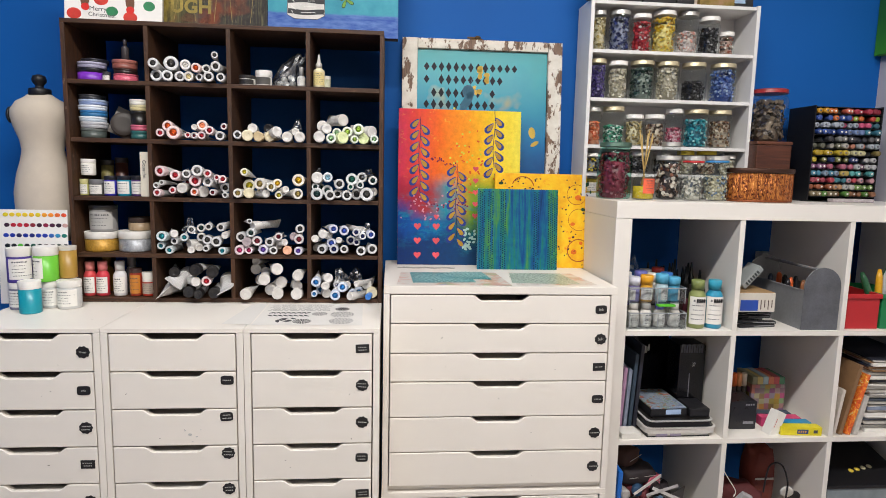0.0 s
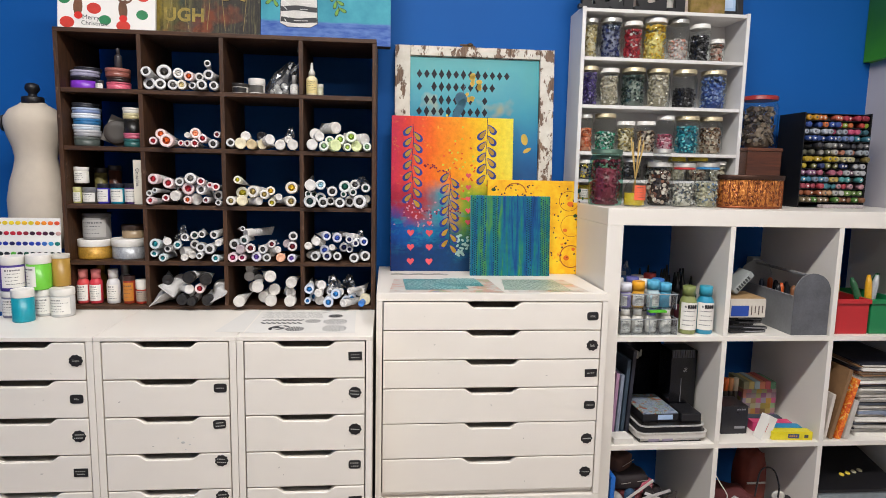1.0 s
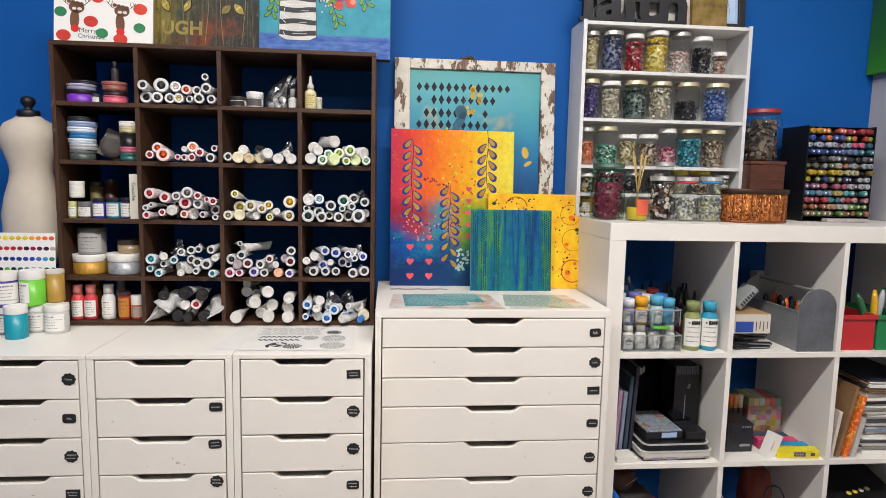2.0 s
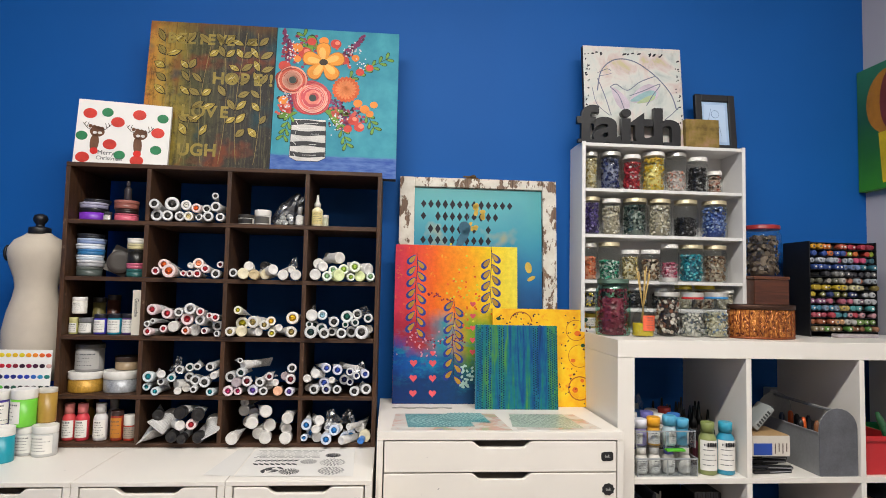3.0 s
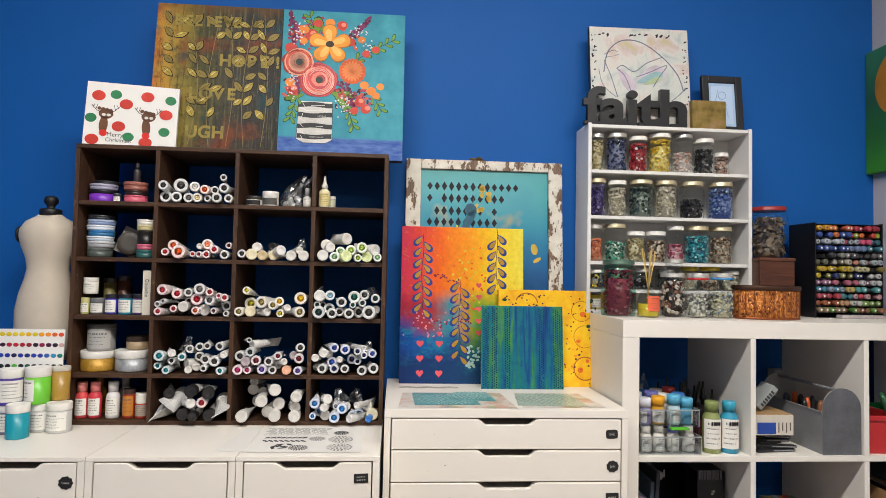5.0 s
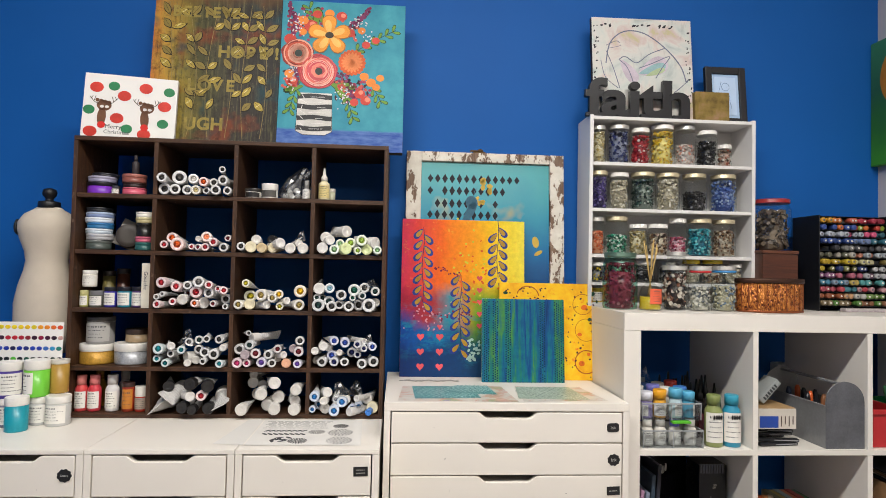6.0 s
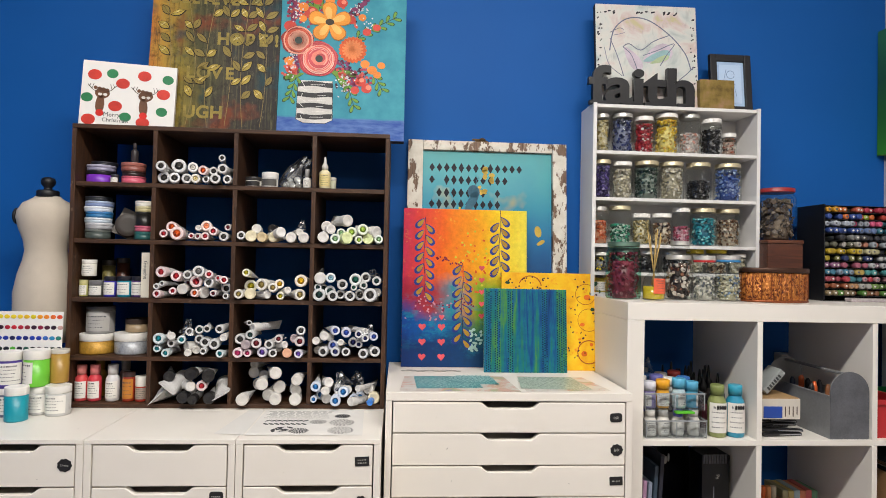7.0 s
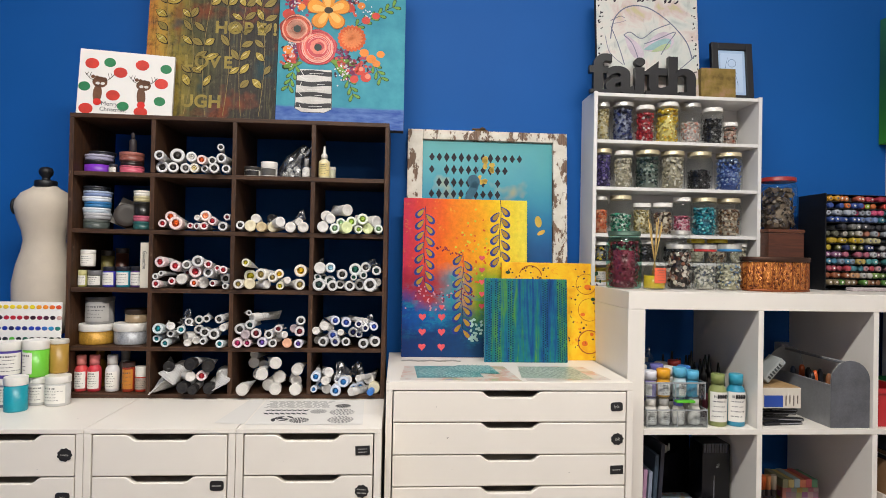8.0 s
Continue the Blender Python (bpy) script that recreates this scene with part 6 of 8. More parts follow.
def glass_jar(x, y, z, r, h, colours, what, lid="silver", fill=0.86, glass=None, size=0.0088, lid_mat=None, seed=None, band=None):
    u = thing("glass_jar", pose(x, y, z, 0, 0, (seed or int(x * 997)) % 360), JAR_LABEL.format(what, lid), "jar", "glass jars")
    lh = min(0.0145, h * 0.18)
    nk = h - lh
    part("glass", lathe([(r * 0.80, 0.0), (r * 0.95, 0.002), (r * 0.985, 0.008), (r, 0.02), (r, nk * 0.80), (r * 0.985, nk * 0.87), (r * 0.90, nk * 0.945), (r * 0.87, nk * 0.96), (r * 0.87, nk)], 28, False), glass or GLASS, u).visible_shadow = False
    lm = lid_mat or {"silver": SILVER, "gold": GOLD_LID, "white": WHITE_P, "red": plastic("b02a30"), "yellow": plastic("d8c22a"), "green": plain("green_zinc", rgb("5a7466"), 0.4, 0.5)}[lid]
    prof = [(r * 0.91, nk + 0.0003)]
    for k in range(4):
        zz = nk + 0.002 + (lh - 0.005) * k / 3
        prof += [(r * 0.93, zz), (r * 0.91, zz + 0.001)]
    prof += [(r * 0.93, h - 0.0012), (r * 0.90, h), (r * 0.84, h), (r * 0.82, h - 0.001)]
    part("lid", lathe(prof, 26), lm, u)
    mat_name = "buttons_" + what.replace(" ", "_")
    bm_ = bpy.data.materials.get(mat_name) or button_material(mat_name, colours)
    heap = button_heap(r * 0.955, nk * 0.93 * fill, size, seed or int(x * 1000 + z * 77))
    heap.materials.append(bm_)
    tagged(part("buttons", heap, None, u), "heap of " + what + " buttons", kind="stuff")
    core = part("button_core", lathe([(r * 0.62, 0.003), (r * 0.66, nk * 0.4 * fill), (r * 0.6, nk * 0.76 * fill)], 12), bm_, u)
    if band:
        part("band", lathe([(r * 0.83, nk * 0.945), (r * 0.93, nk * 0.95), (r * 0.93, nk * 0.995), (r * 0.84, nk)], 22), band, u)
    return u


GOLDS = ["a8924a", "c9bb8c", "7a6a38", "d8cfb0", "8f8254"]
NAVY = ["1c2450", "2a3670", "10183a", "8a90a8", "24305c"]
REDS = ["a8202c", "c83a3c", "d8c8c4", "8a1a28", "c02a34"]
YELL = ["d8b41c", "e8cc3a", "c99a18", "f0e08a", "d0a824"]
CLEAR = ["d8cfc8", "d89a88", "e2dad4", "c9beb8"]
DARK = ["1c1c20", "2c2a2c", "8a8a8c", "121214", "3a3838"]
MULTI = ["9a4a30", "d8cfc4", "6a5a48", "b89a8a", "4a3a34"]
PURP = ["3a2a6a", "4c3a86", "6a5aa0", "2a2050", "8a80b0"]
CREAM = ["d8d0bc", "c9bfa4", "e4dfd2", "b0a890", "9a9280"]
GREEN = ["1c3a34", "2a4a40", "50645c", "8a968c", "16282a"]
BLUES = ["4a6ab0", "6a86c0", "a9bcd8", "3a549a", "8aa0cc"]
ORNG = ["c85a2a", "d8784a", "b04a24", "d89a78"]
TURQ = ["1f8a9a", "3aa8b4", "5abcc4", "206a80", "9ad0d0"]
PINKS = ["a83a58", "c86a80", "7a2a40", "d8b0b8"]
EMER = ["2a8a68", "3aa07c", "1c5a48", "c8d8cc", "1a4a3c"]
BRWN = ["6a4a34", "8a6a4a", "3a2a22", "c9bda8", "b8a48c"]
for x, r, zt, cols, what, lid, f in ((0.033, 0.0255, 2.110, GOLDS, "gold", "silver", 1.0), (0.103, 0.0385, 2.112, NAVY, "navy blue", "silver", 1.0), (0.180, 0.0340, 2.105, REDS, "red", "white", 0.96), (0.259, 0.0410, 2.117, YELL, "yellow", "white", 1.0),
                                     (0.342, 0.0365, 2.118, CLEAR, "clear pink", "silver", 0.62), (0.419, 0.0365, 2.105, DARK, "black", "white", 0.86), (0.484, 0.0255, 2.059, MULTI, "mixed", "white", 1.0)):
    glass_jar(x, -0.052, JZ[0] + 0.0005, r, zt - JZ[0] - 0.002, cols, what, lid, f)
for x, r, zt, cols, what, lid, f in ((0.036, 0.0310, 1.953, PURP, "purple", "gold", 1.0), (0.106, 0.0350, 1.948, CREAM, "cream", "white", 0.95), (0.191, 0.0430, 1.952, GREEN, "dark green", "gold", 0.98), (0.280, 0.0415, 1.952, CREAM, "cream", "gold", 1.0),
                                     (0.375, 0.0425, 1.952, DARK, "black", "gold", 0.62), (0.480, 0.0450, 1.952, BLUES, "pale blue", "gold", 1.0)):
    glass_jar(x, -0.053, JZ[1] + 0.0005, r, zt - JZ[1] - 0.002, cols, what, lid, f)
for x, r, zt, cols, what, lid, f in ((0.029, 0.0285, 1.793, ORNG, "orange", "silver", 0.75), (0.100, 0.0390, 1.797, EMER, "green", "gold", 0.62), (0.175, 0.0325, 1.773, GOLDS, "gold", "white", 0.95), (0.247, 0.0355, 1.775, BRWN, "brown", "white", 0.85),
                                     (0.317, 0.0315, 1.796, PINKS, "pink", "white", 0.6), (0.396, 0.0430, 1.796, TURQ, "turquoise", "gold", 0.88), (0.483, 0.0400, 1.796, BRWN, "brown", "gold", 0.85)):
    glass_jar(x, -0.052, JZ[2] + 0.0005, r, zt - JZ[2] - 0.002, cols, what, lid, f)
for x, r, h, cols, what, lid in ((0.034, 0.030, 0.066, ["1c1c20", "d8c22a", "303034", "8a8a8c"], "black and yellow", "white"), (0.112, 0.036, 0.072, CREAM, "cream", "white"), (0.200, 0.036, 0.074, DARK, "black", "silver"), (0.283, 0.034, 0.072, DARK, "black", "silver"),
                                 (0.367, 0.0315, 0.082, CREAM, "cream", "yellow"), (0.444, 0.036, 0.084, BRWN, "brown", "yellow"), (0.520, 0.030, 0.070, CREAM, "cream", "white")):
    glass_jar(x, -0.052, JZ[3] + 0.0005, r, h, cols, what, lid, 0.95)
tub(0.030, -0.055, JZ[4] + 0.0004, 0.022, 0.048, plastic("b8a838"), plastic("c8b83a"), "small yellow tub on the lowest shelf", 0.01, PAPER, 2, "small tubs")
tub(0.082, -0.055, JZ[4] + 0.0004, 0.024, 0.046, plastic("b0aca4"), WHITE_P, "small white tub on the lowest shelf", 0.01, None, 0, "small tubs")

# ---- on the cube shelf ----
ET = 1.4906
glass_jar(0.046, -0.235, ET, 0.0535, 0.176, ["8a1c34", "9a2a40", "641428", "a83850", "741c34"], "dark red", "green", 0.95, GREEN_GLASS)
glass_jar(0.223, -0.235, ET, 0.0415, 0.139, ["4a2c22", "d8d0c4", "8a5a44", "2c2220", "b8a898"], "brown and white", "silver", 0.95, None, 0.013)
glass_jar(0.293, -0.262, ET, 0.0355, 0.139, ["8a8c80", "c9c6b8", "5a6068", "dcd8cc"], "grey", "silver", 0.62, band=plastic("b82a2c"))
glass_jar(0.371, -0.262, ET, 0.0380, 0.141, ["a9a890", "d0ccb8", "6a8098", "c8c2a4"], "grey blue", "silver", 0.66, band=plastic("3a86c0"))
glass_jar(0.268, -0.150, ET, 0.0330, 0.186, DARK, "black", "silver", 0.8)
dif = thing("reed_diffuser", pose(0.129, -0.270, ET), "clear glass reed diffuser with yellow liquid and a coral label", "diffuser")
part("flask", lathe([(0.030, 0), (0.0335, 0.003), (0.0325, 0.05), (0.027, 0.070), (0.013, 0.082), (0.012, 0.092), (0.0145, 0.094)], 26), GLASS, dif)
part("liquid", lathe([(0.030, 0.003), (0.0315, 0.006), (0.0308, 0.042)], 24), plain("yellow_liquid", rgb("c2ac2c"), 0.15, 0, 0.05, 10, 0), dif)
label_band(0.0342, 0.020, 0.066, plastic("e0623f", 0.5), dif, -112, -28, 3, 4)
REED = plain("reed_straw", rgb("b89a5c"), 0.7)
for k in range(7):
    a = k * 2.4
    top_, foot = Vector((0.021 * math.cos(a), 0.021 * math.sin(a), 0.205 + 0.012 * math.sin(k))), Vector((-0.007 * math.cos(a), -0.007 * math.sin(a), 0.045))
    d_ = top_ - foot
    bm = lathe([(0.0016, 0), (0.0016, d_.length)], 7)
    part("reed", moved(bm, Matrix.Translation(foot) @ d_.to_track_quat("Z", "Y").to_matrix().to_4x4()), REED, dif)


def copper_material():
    m, t, b = nodes_of("embossed_copper")
    c = coords(t)
    v = add(t, "ShaderNodeTexVoronoi", Scale=85.0)
    t.links.new(c, v.inputs["Vector"])
    w = add(t, "ShaderNodeTexWave", Scale=70.0, Distortion=14.0, Detail=1.0)
    t.links.new(c, w.inputs["Vector"])
    hgt = maths(t, "ADD", v.outputs[0], maths(t, "MULTIPLY", w.outputs[0], 0.5))
    t.links.new(ramp(t, hgt, [(0.25, rgb("3a1a0c")), (0.6, rgb("8f4a24")), (0.9, rgb("c8803c"))]), b.inputs["Base Color"])
    b.inputs["Metallic"].default_value = 0.55
    b.inputs["Roughness"].default_value = 0.38
    relief(t, b, hgt, 0.9, 0.003)
    return m


COPPER = copper_material()
tin = thing("tin_box", pose(0.518, -0.262, ET), "oval embossed copper tin with a dark brown lid", "tin")
sq = Matrix.Diagonal((1, 0.62, 1, 1))
part("tin_body", moved(lathe([(0.102, 0), (0.1045, 0.002), (0.1045, 0.090)], 48), sq), COPPER, tin)
part("lid", moved(lathe([(0.1075, 0.0905), (0.1085, 0.093), (0.1085, 0.103), (0.1065, 0.1055), (0.103, 0.1045)], 48), sq), plain("dark_tin_lid", rgb("4a3226"), 0.4, 0.6, 0.25, 40), tin)
part("foot_rim", moved(lathe([(0.1055, 0.0005), (0.1065, 0.002), (0.1065, 0.006), (0.105, 0.007)], 48), sq), plain("copper_rim", rgb("8a4c2a"), 0.4, 0.6), tin)
for k in range(22):
    a = 2 * math.pi * k / 22
    part("rib", moved(slab(-0.0009, 0.0009, -0.0009, 0.0009, 0.008, 0.089, 0), pose(0.1048 * math.cos(a), 0.1048 * 0.62 * math.sin(a), 0)), bpy.data.materials["copper_rim"], tin)
wb = thing("wooden_box", pose(0.632, -0.088, ET), "brown wooden box under a large glass jar", "box")
part("box_body", slab(-0.062, 0.062, -0.058, 0.058, 0, 0.187, 0.004), wood("reddish_brown_wood", rgb("3c1f14"), rgb("6a3a24"), (1, 10, 10), 0.4), wb)
part("box_lid", slab(-0.064, 0.064, -0.060, 0.060, 0.1875, 0.199, 0.003), wood("reddish_brown_lid", rgb("4a2618"), rgb("74442c"), (1, 10, 10), 0.4), wb)
glass_jar(0.635, -0.088, ET + 0.1995, 0.0620, 0.176, ["5c4a3c", "3a3430", "7a6a58", "8a7a68", "4a403a"], "dark brown", "red", 0.9, None, 0.016, plastic("982a28"))


# ---- marker rack ----
RX0, RX1, RY, RH = 0.750, 0.992, -0.170, 0.321
rack = thing("marker_rack", pose(0, RY, ET), "black desk rack filled with rows of coloured markers", "rack")
RACK_BLACK = plain("black_rack_plastic", rgb("141519"), 0.45, 0, 0.2, 30)
for q in ((RX0, RX0 + 0.003), (RX1 - 0.003, RX1)):
    part("side_panel", slab(q[0], q[1], 0, 0.140, 0, RH, 0.0008), RACK_BLACK, rack)
part("back_panel", slab(RX0 + 0.0035, RX1 - 0.0035, 0.136, 0.140, 0, RH, 0), RACK_BLACK, rack)
ROWS_N = 13
STEP = (RH - 0.022) / ROWS_N
for k in range(ROWS_N + 1):
    part("tray", slab(RX0 + 0.0035, RX1 - 0.0035, 0.001, 0.110, 0.018 + k * STEP - 0.0015, 0.018 + k * STEP, 0), RACK_BLACK, rack)
ROW_COLOURS = [["8a7a5c", "5a8a3a", "9a6a4a"], ["a05a3a", "c9c6c0", "c89a70", "7a9a50"], ["b04a5a", "c84a58", "4a8a98", "d8a0a8"], ["4a8aa8", "8aa0b8", "c9b060", "5aa8a8"], ["9a6a90", "c06a80", "7a5a70", "c9c9cc"], ["c8b030", "8a8a50", "2a3a70", "d0d0d0"], ["c9a82a", "d8b830", "d8d0a0", "8a7a40"], ["6a6a58", "c9c4b8", "d08a70", "b0b8c0"], ["3a3a40", "8a8a88", "4a4a50", "6a6a6c"], ["3a58a8", "2a468c", "7a90c0", "3f7f94"], ["c9d0dc", "b8c0cc", "e8608a", "3a6a78"], ["c8d0e0", "3a58a8", "e87a3a", "d84a3a", "a8c040"], ["e8a828", "e07a30", "d86a50", "c03a50", "a02a40"]]
MARKERS = {}


def marker_mesh(hexa):
    if hexa not in MARKERS:
        a = y_lathe([(0.0030, 0.0), (0.0080, 0.0004), (0.0090, 0.0018), (0.0090, 0.030), (0.0086, 0.0305)], 12)
        MARKERS[hexa] = (mesh_of("marker_cap", a, plastic("".join("%02x" % int(int(hexa[i:i + 2], 16) * 0.8) for i in (0, 2, 4)), 0.5)), mesh_of("barrel", y_lathe([(0.0066, 0.0308), (0.0066, 0.105)], 12), plastic("d0ccc4", 0.4)), mesh_of("end_dot", y_lathe([(0.0015, -0.0006), (0.0034, -0.0004), (0.0036, 0.0002)], 10), plastic("dcd8d0" if sum(rgb(hexa)[:3]) < 1.0 else "5a5a60", 0.4)))
    return MARKERS[hexa]


rng = random.Random(77)
for k in range(ROWS_N):
    x = RX0 + 0.014
    cols = ROW_COLOURS[k]
    while x < RX1 - 0.012:
        if rng.random() < 0.93:
            u_ = (x - RX0) / (RX1 - RX0) * len(cols)
            h = cols[min(len(cols) - 1, max(0, int(u_ + rng.uniform(-0.9, 0.9))))]
            if k == 12:
                h = cols[min(len(cols) - 1, int(u_))]
            mk = thing("marker", pose(x, RY - 0.004 + rng.uniform(-0.012, 0.012), ET + 0.018 + k * STEP + 0.0094, 0, 0, rng.uniform(-2, 2)), "coloured marker lying in the black rack", "marker", "markers in the rack")
            cap, barrel, dot = marker_mesh(h)
            c_ = part("marker_cap", cap, None, mk)
            part("barrel", barrel, None, mk)
            if rng.random() < 0.6:
                part("end_dot", dot, None, c_)
        x += rng.uniform(0.0184, 0.0205)
pens = thing("pen_pack", pose(RX0 + 0.07, RY - 0.022, ET, 0, 0, 4), "flat clear pack of pens lying before the rack", "pens")
part("pack", slab(0, 0.155, -0.012, 0.018, 0, 0.012, 0.003), plain("pen_pack_film", rgb("b8aeb0"), 0.25, 0, 0.5, 22), pens)

# ---- in the cube shelf ----
S1, S2, S3 = 1.44 - 0.3485 + 0.0084, 1.44 - 2 * 0.3485 + 0.0084, 1.44 - 3 * 0.3485 + 0.0084


def carton(name, m, w, d, h, material, label, category="box", bevel=0.001):
    u = thing(name, m, label, category)
    part("carton", slab(0, w, 0, d, 0, h, bevel), material, u)
    return u


def clear_tray(x, y, z, w, d, h, label):
    u = thing("clear_tray", pose(x, y, z), label, "tray", "clear trays")
    th = 0.002
    part("base", slab(0, w, 0, d, 0, th, 0), CLEAR_PLASTIC, u)
    part("front_wall", slab(0, w, 0, th, th, h, 0), CLEAR_PLASTIC, u)
    part("back_wall", slab(0, w, d - th, d, th, h, 0), CLEAR_PLASTIC, u)
    for a in (0, w - th):
        part("side_wall", slab(a, a + th, th, d - th, th, h, 0), CLEAR_PLASTIC, u)
    rim = plain("grey_tray_rim", rgb("9a9ea0"), 0.2, 0, 0.1, 20) if "grey_tray_rim" not in bpy.data.materials else bpy.data.materials["grey_tray_rim"]
    part("rim", merged(slab(-0.002, w + 0.002, -0.003, 0, h - 0.004, h, 0.001), slab(-0.002, w + 0.002, d, d + 0.003, h - 0.004, h, 0.001), slab(-0.003, 0, 0, d, h - 0.004, h, 0.001), slab(w, w + 0.003, 0, d, h - 0.004, h, 0.001)), rim, u)
    for q in (0.0, 0.5, 1.0):
        part("rib", slab(w * q - 0.001, w * q + 0.001, -0.0025, -0.0003, 0.001, h - 0.005, 0), rim, u)
    return u


clear_tray(0.066, -0.382, S1, 0.178, 0.22, 0.052, "clear plastic tray of small paint bottles")
clear_tray(0.066, -0.372, S1 + 0.078, 0.176, 0.21, 0.050, "clear plastic tray stacked on small paint bottles")
part_caps = ["e8e4dc", "4a48a0", "c9c6c0", "e8e4dc", "6a6ac0", "3a3a3c"]
for i in range(4):
    for j in range(3):
        h = part_caps[(i * 2 + j) % 6]
        bottle(0.089 + i * 0.0435 + 0.003 * math.sin(5 * i + 3 * j), -0.352 + j * 0.062 + 0.005 * math.sin(7 * i + j), S1 + 0.0024, 0.0175, 0.075, plastic("d6d2ca"), plastic(h), "small paint bottle with a printed label in a tray", 0.7, 0.28, PAPER, "small bottles in the trays", turn=20 * i)
caps2 = ["dfe0ea", "e0a020", "58a8cc", "58a8cc", "dcd9d2", "6a6ab0", "e4e0da", "3a70b8", "dcd9d2", "3a70b8", "dcd8d0", "c04038"]
bods2 = ["8f86b8", "d8a030", "b8d0d8", "4a98b8", "cfcac4", "6a6ab0", "d6d2ca", "5a84b8", "d6d2ca", "3a60a0", "cfcbc6", "b04038"]
for i in range(4):
    for j in range(3):
        k = j * 4 + i
        bottle(0.089 + i * 0.0435 + 0.002 * math.sin(4 * i + 5 * j), -0.342 + j * 0.060 + 0.006 * math.sin(3 * i + 2 * j), S1 + 0.0806, 0.0192, 0.076 + 0.005 * ((i + j) % 3), plastic(bods2[k]), plastic(caps2[k]), "paint bottle with a coloured screw cap in a tray", 0.9, 0.34, PAPER if j == 0 else None, "bottles in the upper tray", turn=47 * i + 30 * j - 60)
strip = carton("green_card", pose(0.155, -0.381, S1 + 0.0698), 0.055, 0.02, 0.006, plastic("5ab828", 0.5), "bright green card strip on the tray")
for x, body, cap, lab in ((0.291, "8a9358", "7f8a50", "olive green fluid paint bottle with a white label"), (0.346, "2f8fb0", "3a9cb8", "sky blue fluid paint bottle with a white label")):
    u_ = bottle(x, -0.352, S1, 0.0262, 0.150, plastic(body), plastic(cap), lab, 0.66, 0.20, None, "tall paint bottles")
    label_band(0.0268, 0.014, 0.100, PAPER, u_, -165, -15, 3, 9)
    part("bold_print", merged(*[slab(-0.014 + 0.0072 * k, -0.009 + 0.0072 * k, -0.0278, -0.0270, 0.082, 0.094, 0) for k in range(4)]), CHALK, u_)
for k in range(14):
    x, y = 0.222 + (k % 7) * 0.0240, -0.215 + (k // 7) * 0.07 + 0.012 * (k % 2)
    bottle(x, y, S1, 0.0105, 0.158 + 0.012 * ((k * 7) % 3), plastic("2a2422"), plastic("121214"), "dark dropper bottle with a black pointed cap", 0.9, 0.40, None, "dropper bottles", True)
for k in range(6):
    bottle(0.262 + k * 0.019, -0.262, S1, 0.0095, 0.105, plastic(["8a2a2c", "3a2420", "5a2a34", "2a2a30", "7a3a30", "b8b0a8"][k]), plastic("1c1c1e"), "small dark ink bottle", 0.6, 0.3, None, "ink bottles")
for x, y, s in ((0.08, -0.06, 1.0), (0.14, -0.05, 0.85), (0.20, -0.05, 0.9)):
    bg = thing("plastic_bag", pose(x, y, S1 + 0.0), "clear plastic bag standing at the back", "bag")
    bm = bmesh.new()
    bmesh.ops.create_icosphere(bm, subdivisions=3, radius=1.0)
    for v in bm.verts:
        v.co *= 1 + 0.3 * noise.noise(v.co * 2.5 + Vector((x * 40, 0, 0)))
        v.co = Vector((v.co.x * 0.035 * s, v.co.y * 0.02, (max(v.co.z, -0.8) + 0.8) * 0.105 * s))
    part("film", bm, CLEAR_PLASTIC, bg)
    carton("white_card", pose(x - 0.012, y - 0.001, S1 + 0.001, -3, 0, 8), 0.024, 0.002, 0.16 * s, plastic("a9b4c4", 0.5), "small card inside a clear bag")

# second square: grey metal letter box, cartons and tools
GALV = plain("galvanised_steel", rgb("8f9092"), 0.5, 0.25, 0.3, 26, 0.2)
mb = thing("metal_bin", pose(0.614, -0.388, S1), "grey galvanised letter box lying open, filled with tools", "metal bin")


def arch(w, h, n=14):
    r = w / 2
    return [(0, 0), (w, 0), (w, h - r)] + [(r + r * math.cos(math.pi * k / n), h - r + r * math.sin(math.pi * k / n)) for k in range(1, n)] + [(0, h - r)]


MW, MH, MD = 0.119, 0.196, 0.30
part("front_plate", prism(arch(MW, MH), 0, 0.003, 0.0008), GALV, mb)
part("front_rim", prism([(x * 1.0, z) for x, z in arch(MW, MH)], -0.0022, -0.0003, 0), plain("worn_steel", rgb("7c7f84"), 0.5, 0.7, 0.4, 60), mb).scale = (1, 1, 1)
part("back_plate", prism(arch(MW, MH), MD - 0.003, MD, 0), GALV, mb)
part("side_wall", slab(0, 0.002, 0.0035, MD - 0.0035, 0, 0.120, 0), GALV, mb)
part("side_wall", slab(MW - 0.002, MW, 0.0035, MD - 0.0035, 0, 0.120, 0), GALV, mb)
part("base", slab(0.0025, MW - 0.0025, 0.0035, MD - 0.0035, 0, 0.002, 0), GALV, mb)
part("carry_bar", slab(MW / 2 - 0.006, MW / 2 + 0.006, 0.0035, MD - 0.0035, MH - 0.014, MH - 0.006, 0.002), GALV, mb)
part("hem", slab(-0.002, 0.003, 0.0035, MD - 0.0035, 0.1205, 0.126, 0.001), GALV, mb)
rng = random.Random(41)
for k in range(9):
    u_ = thing("tool_handle", pose(0.645 + rng.uniform(0, 0.065), -0.34 + 0.026 * k, S1 + 0.0035), "dark tool standing in the metal bin", "tool", "tools in the metal bin")
    part("handle", lathe([(0.006, 0), (0.007, 0.07), (0.0085, 0.085), (0.0085, 0.118 + rng.uniform(0, 0.012)), (0.004, 0.136)], 10), plastic(rng.choice(["1c1c20", "d8602a", "2a2a30", "24304a", "8a5a3a"])), u_)
wbx = carton("supply_box", pose(0.430, -0.352, S1 + 0.048), 0.118, 0.12, 0.060, plain("kraft_white_card", rgb("cfc8bc"), 0.6), "white cardboard box with a blue panel on black tools")
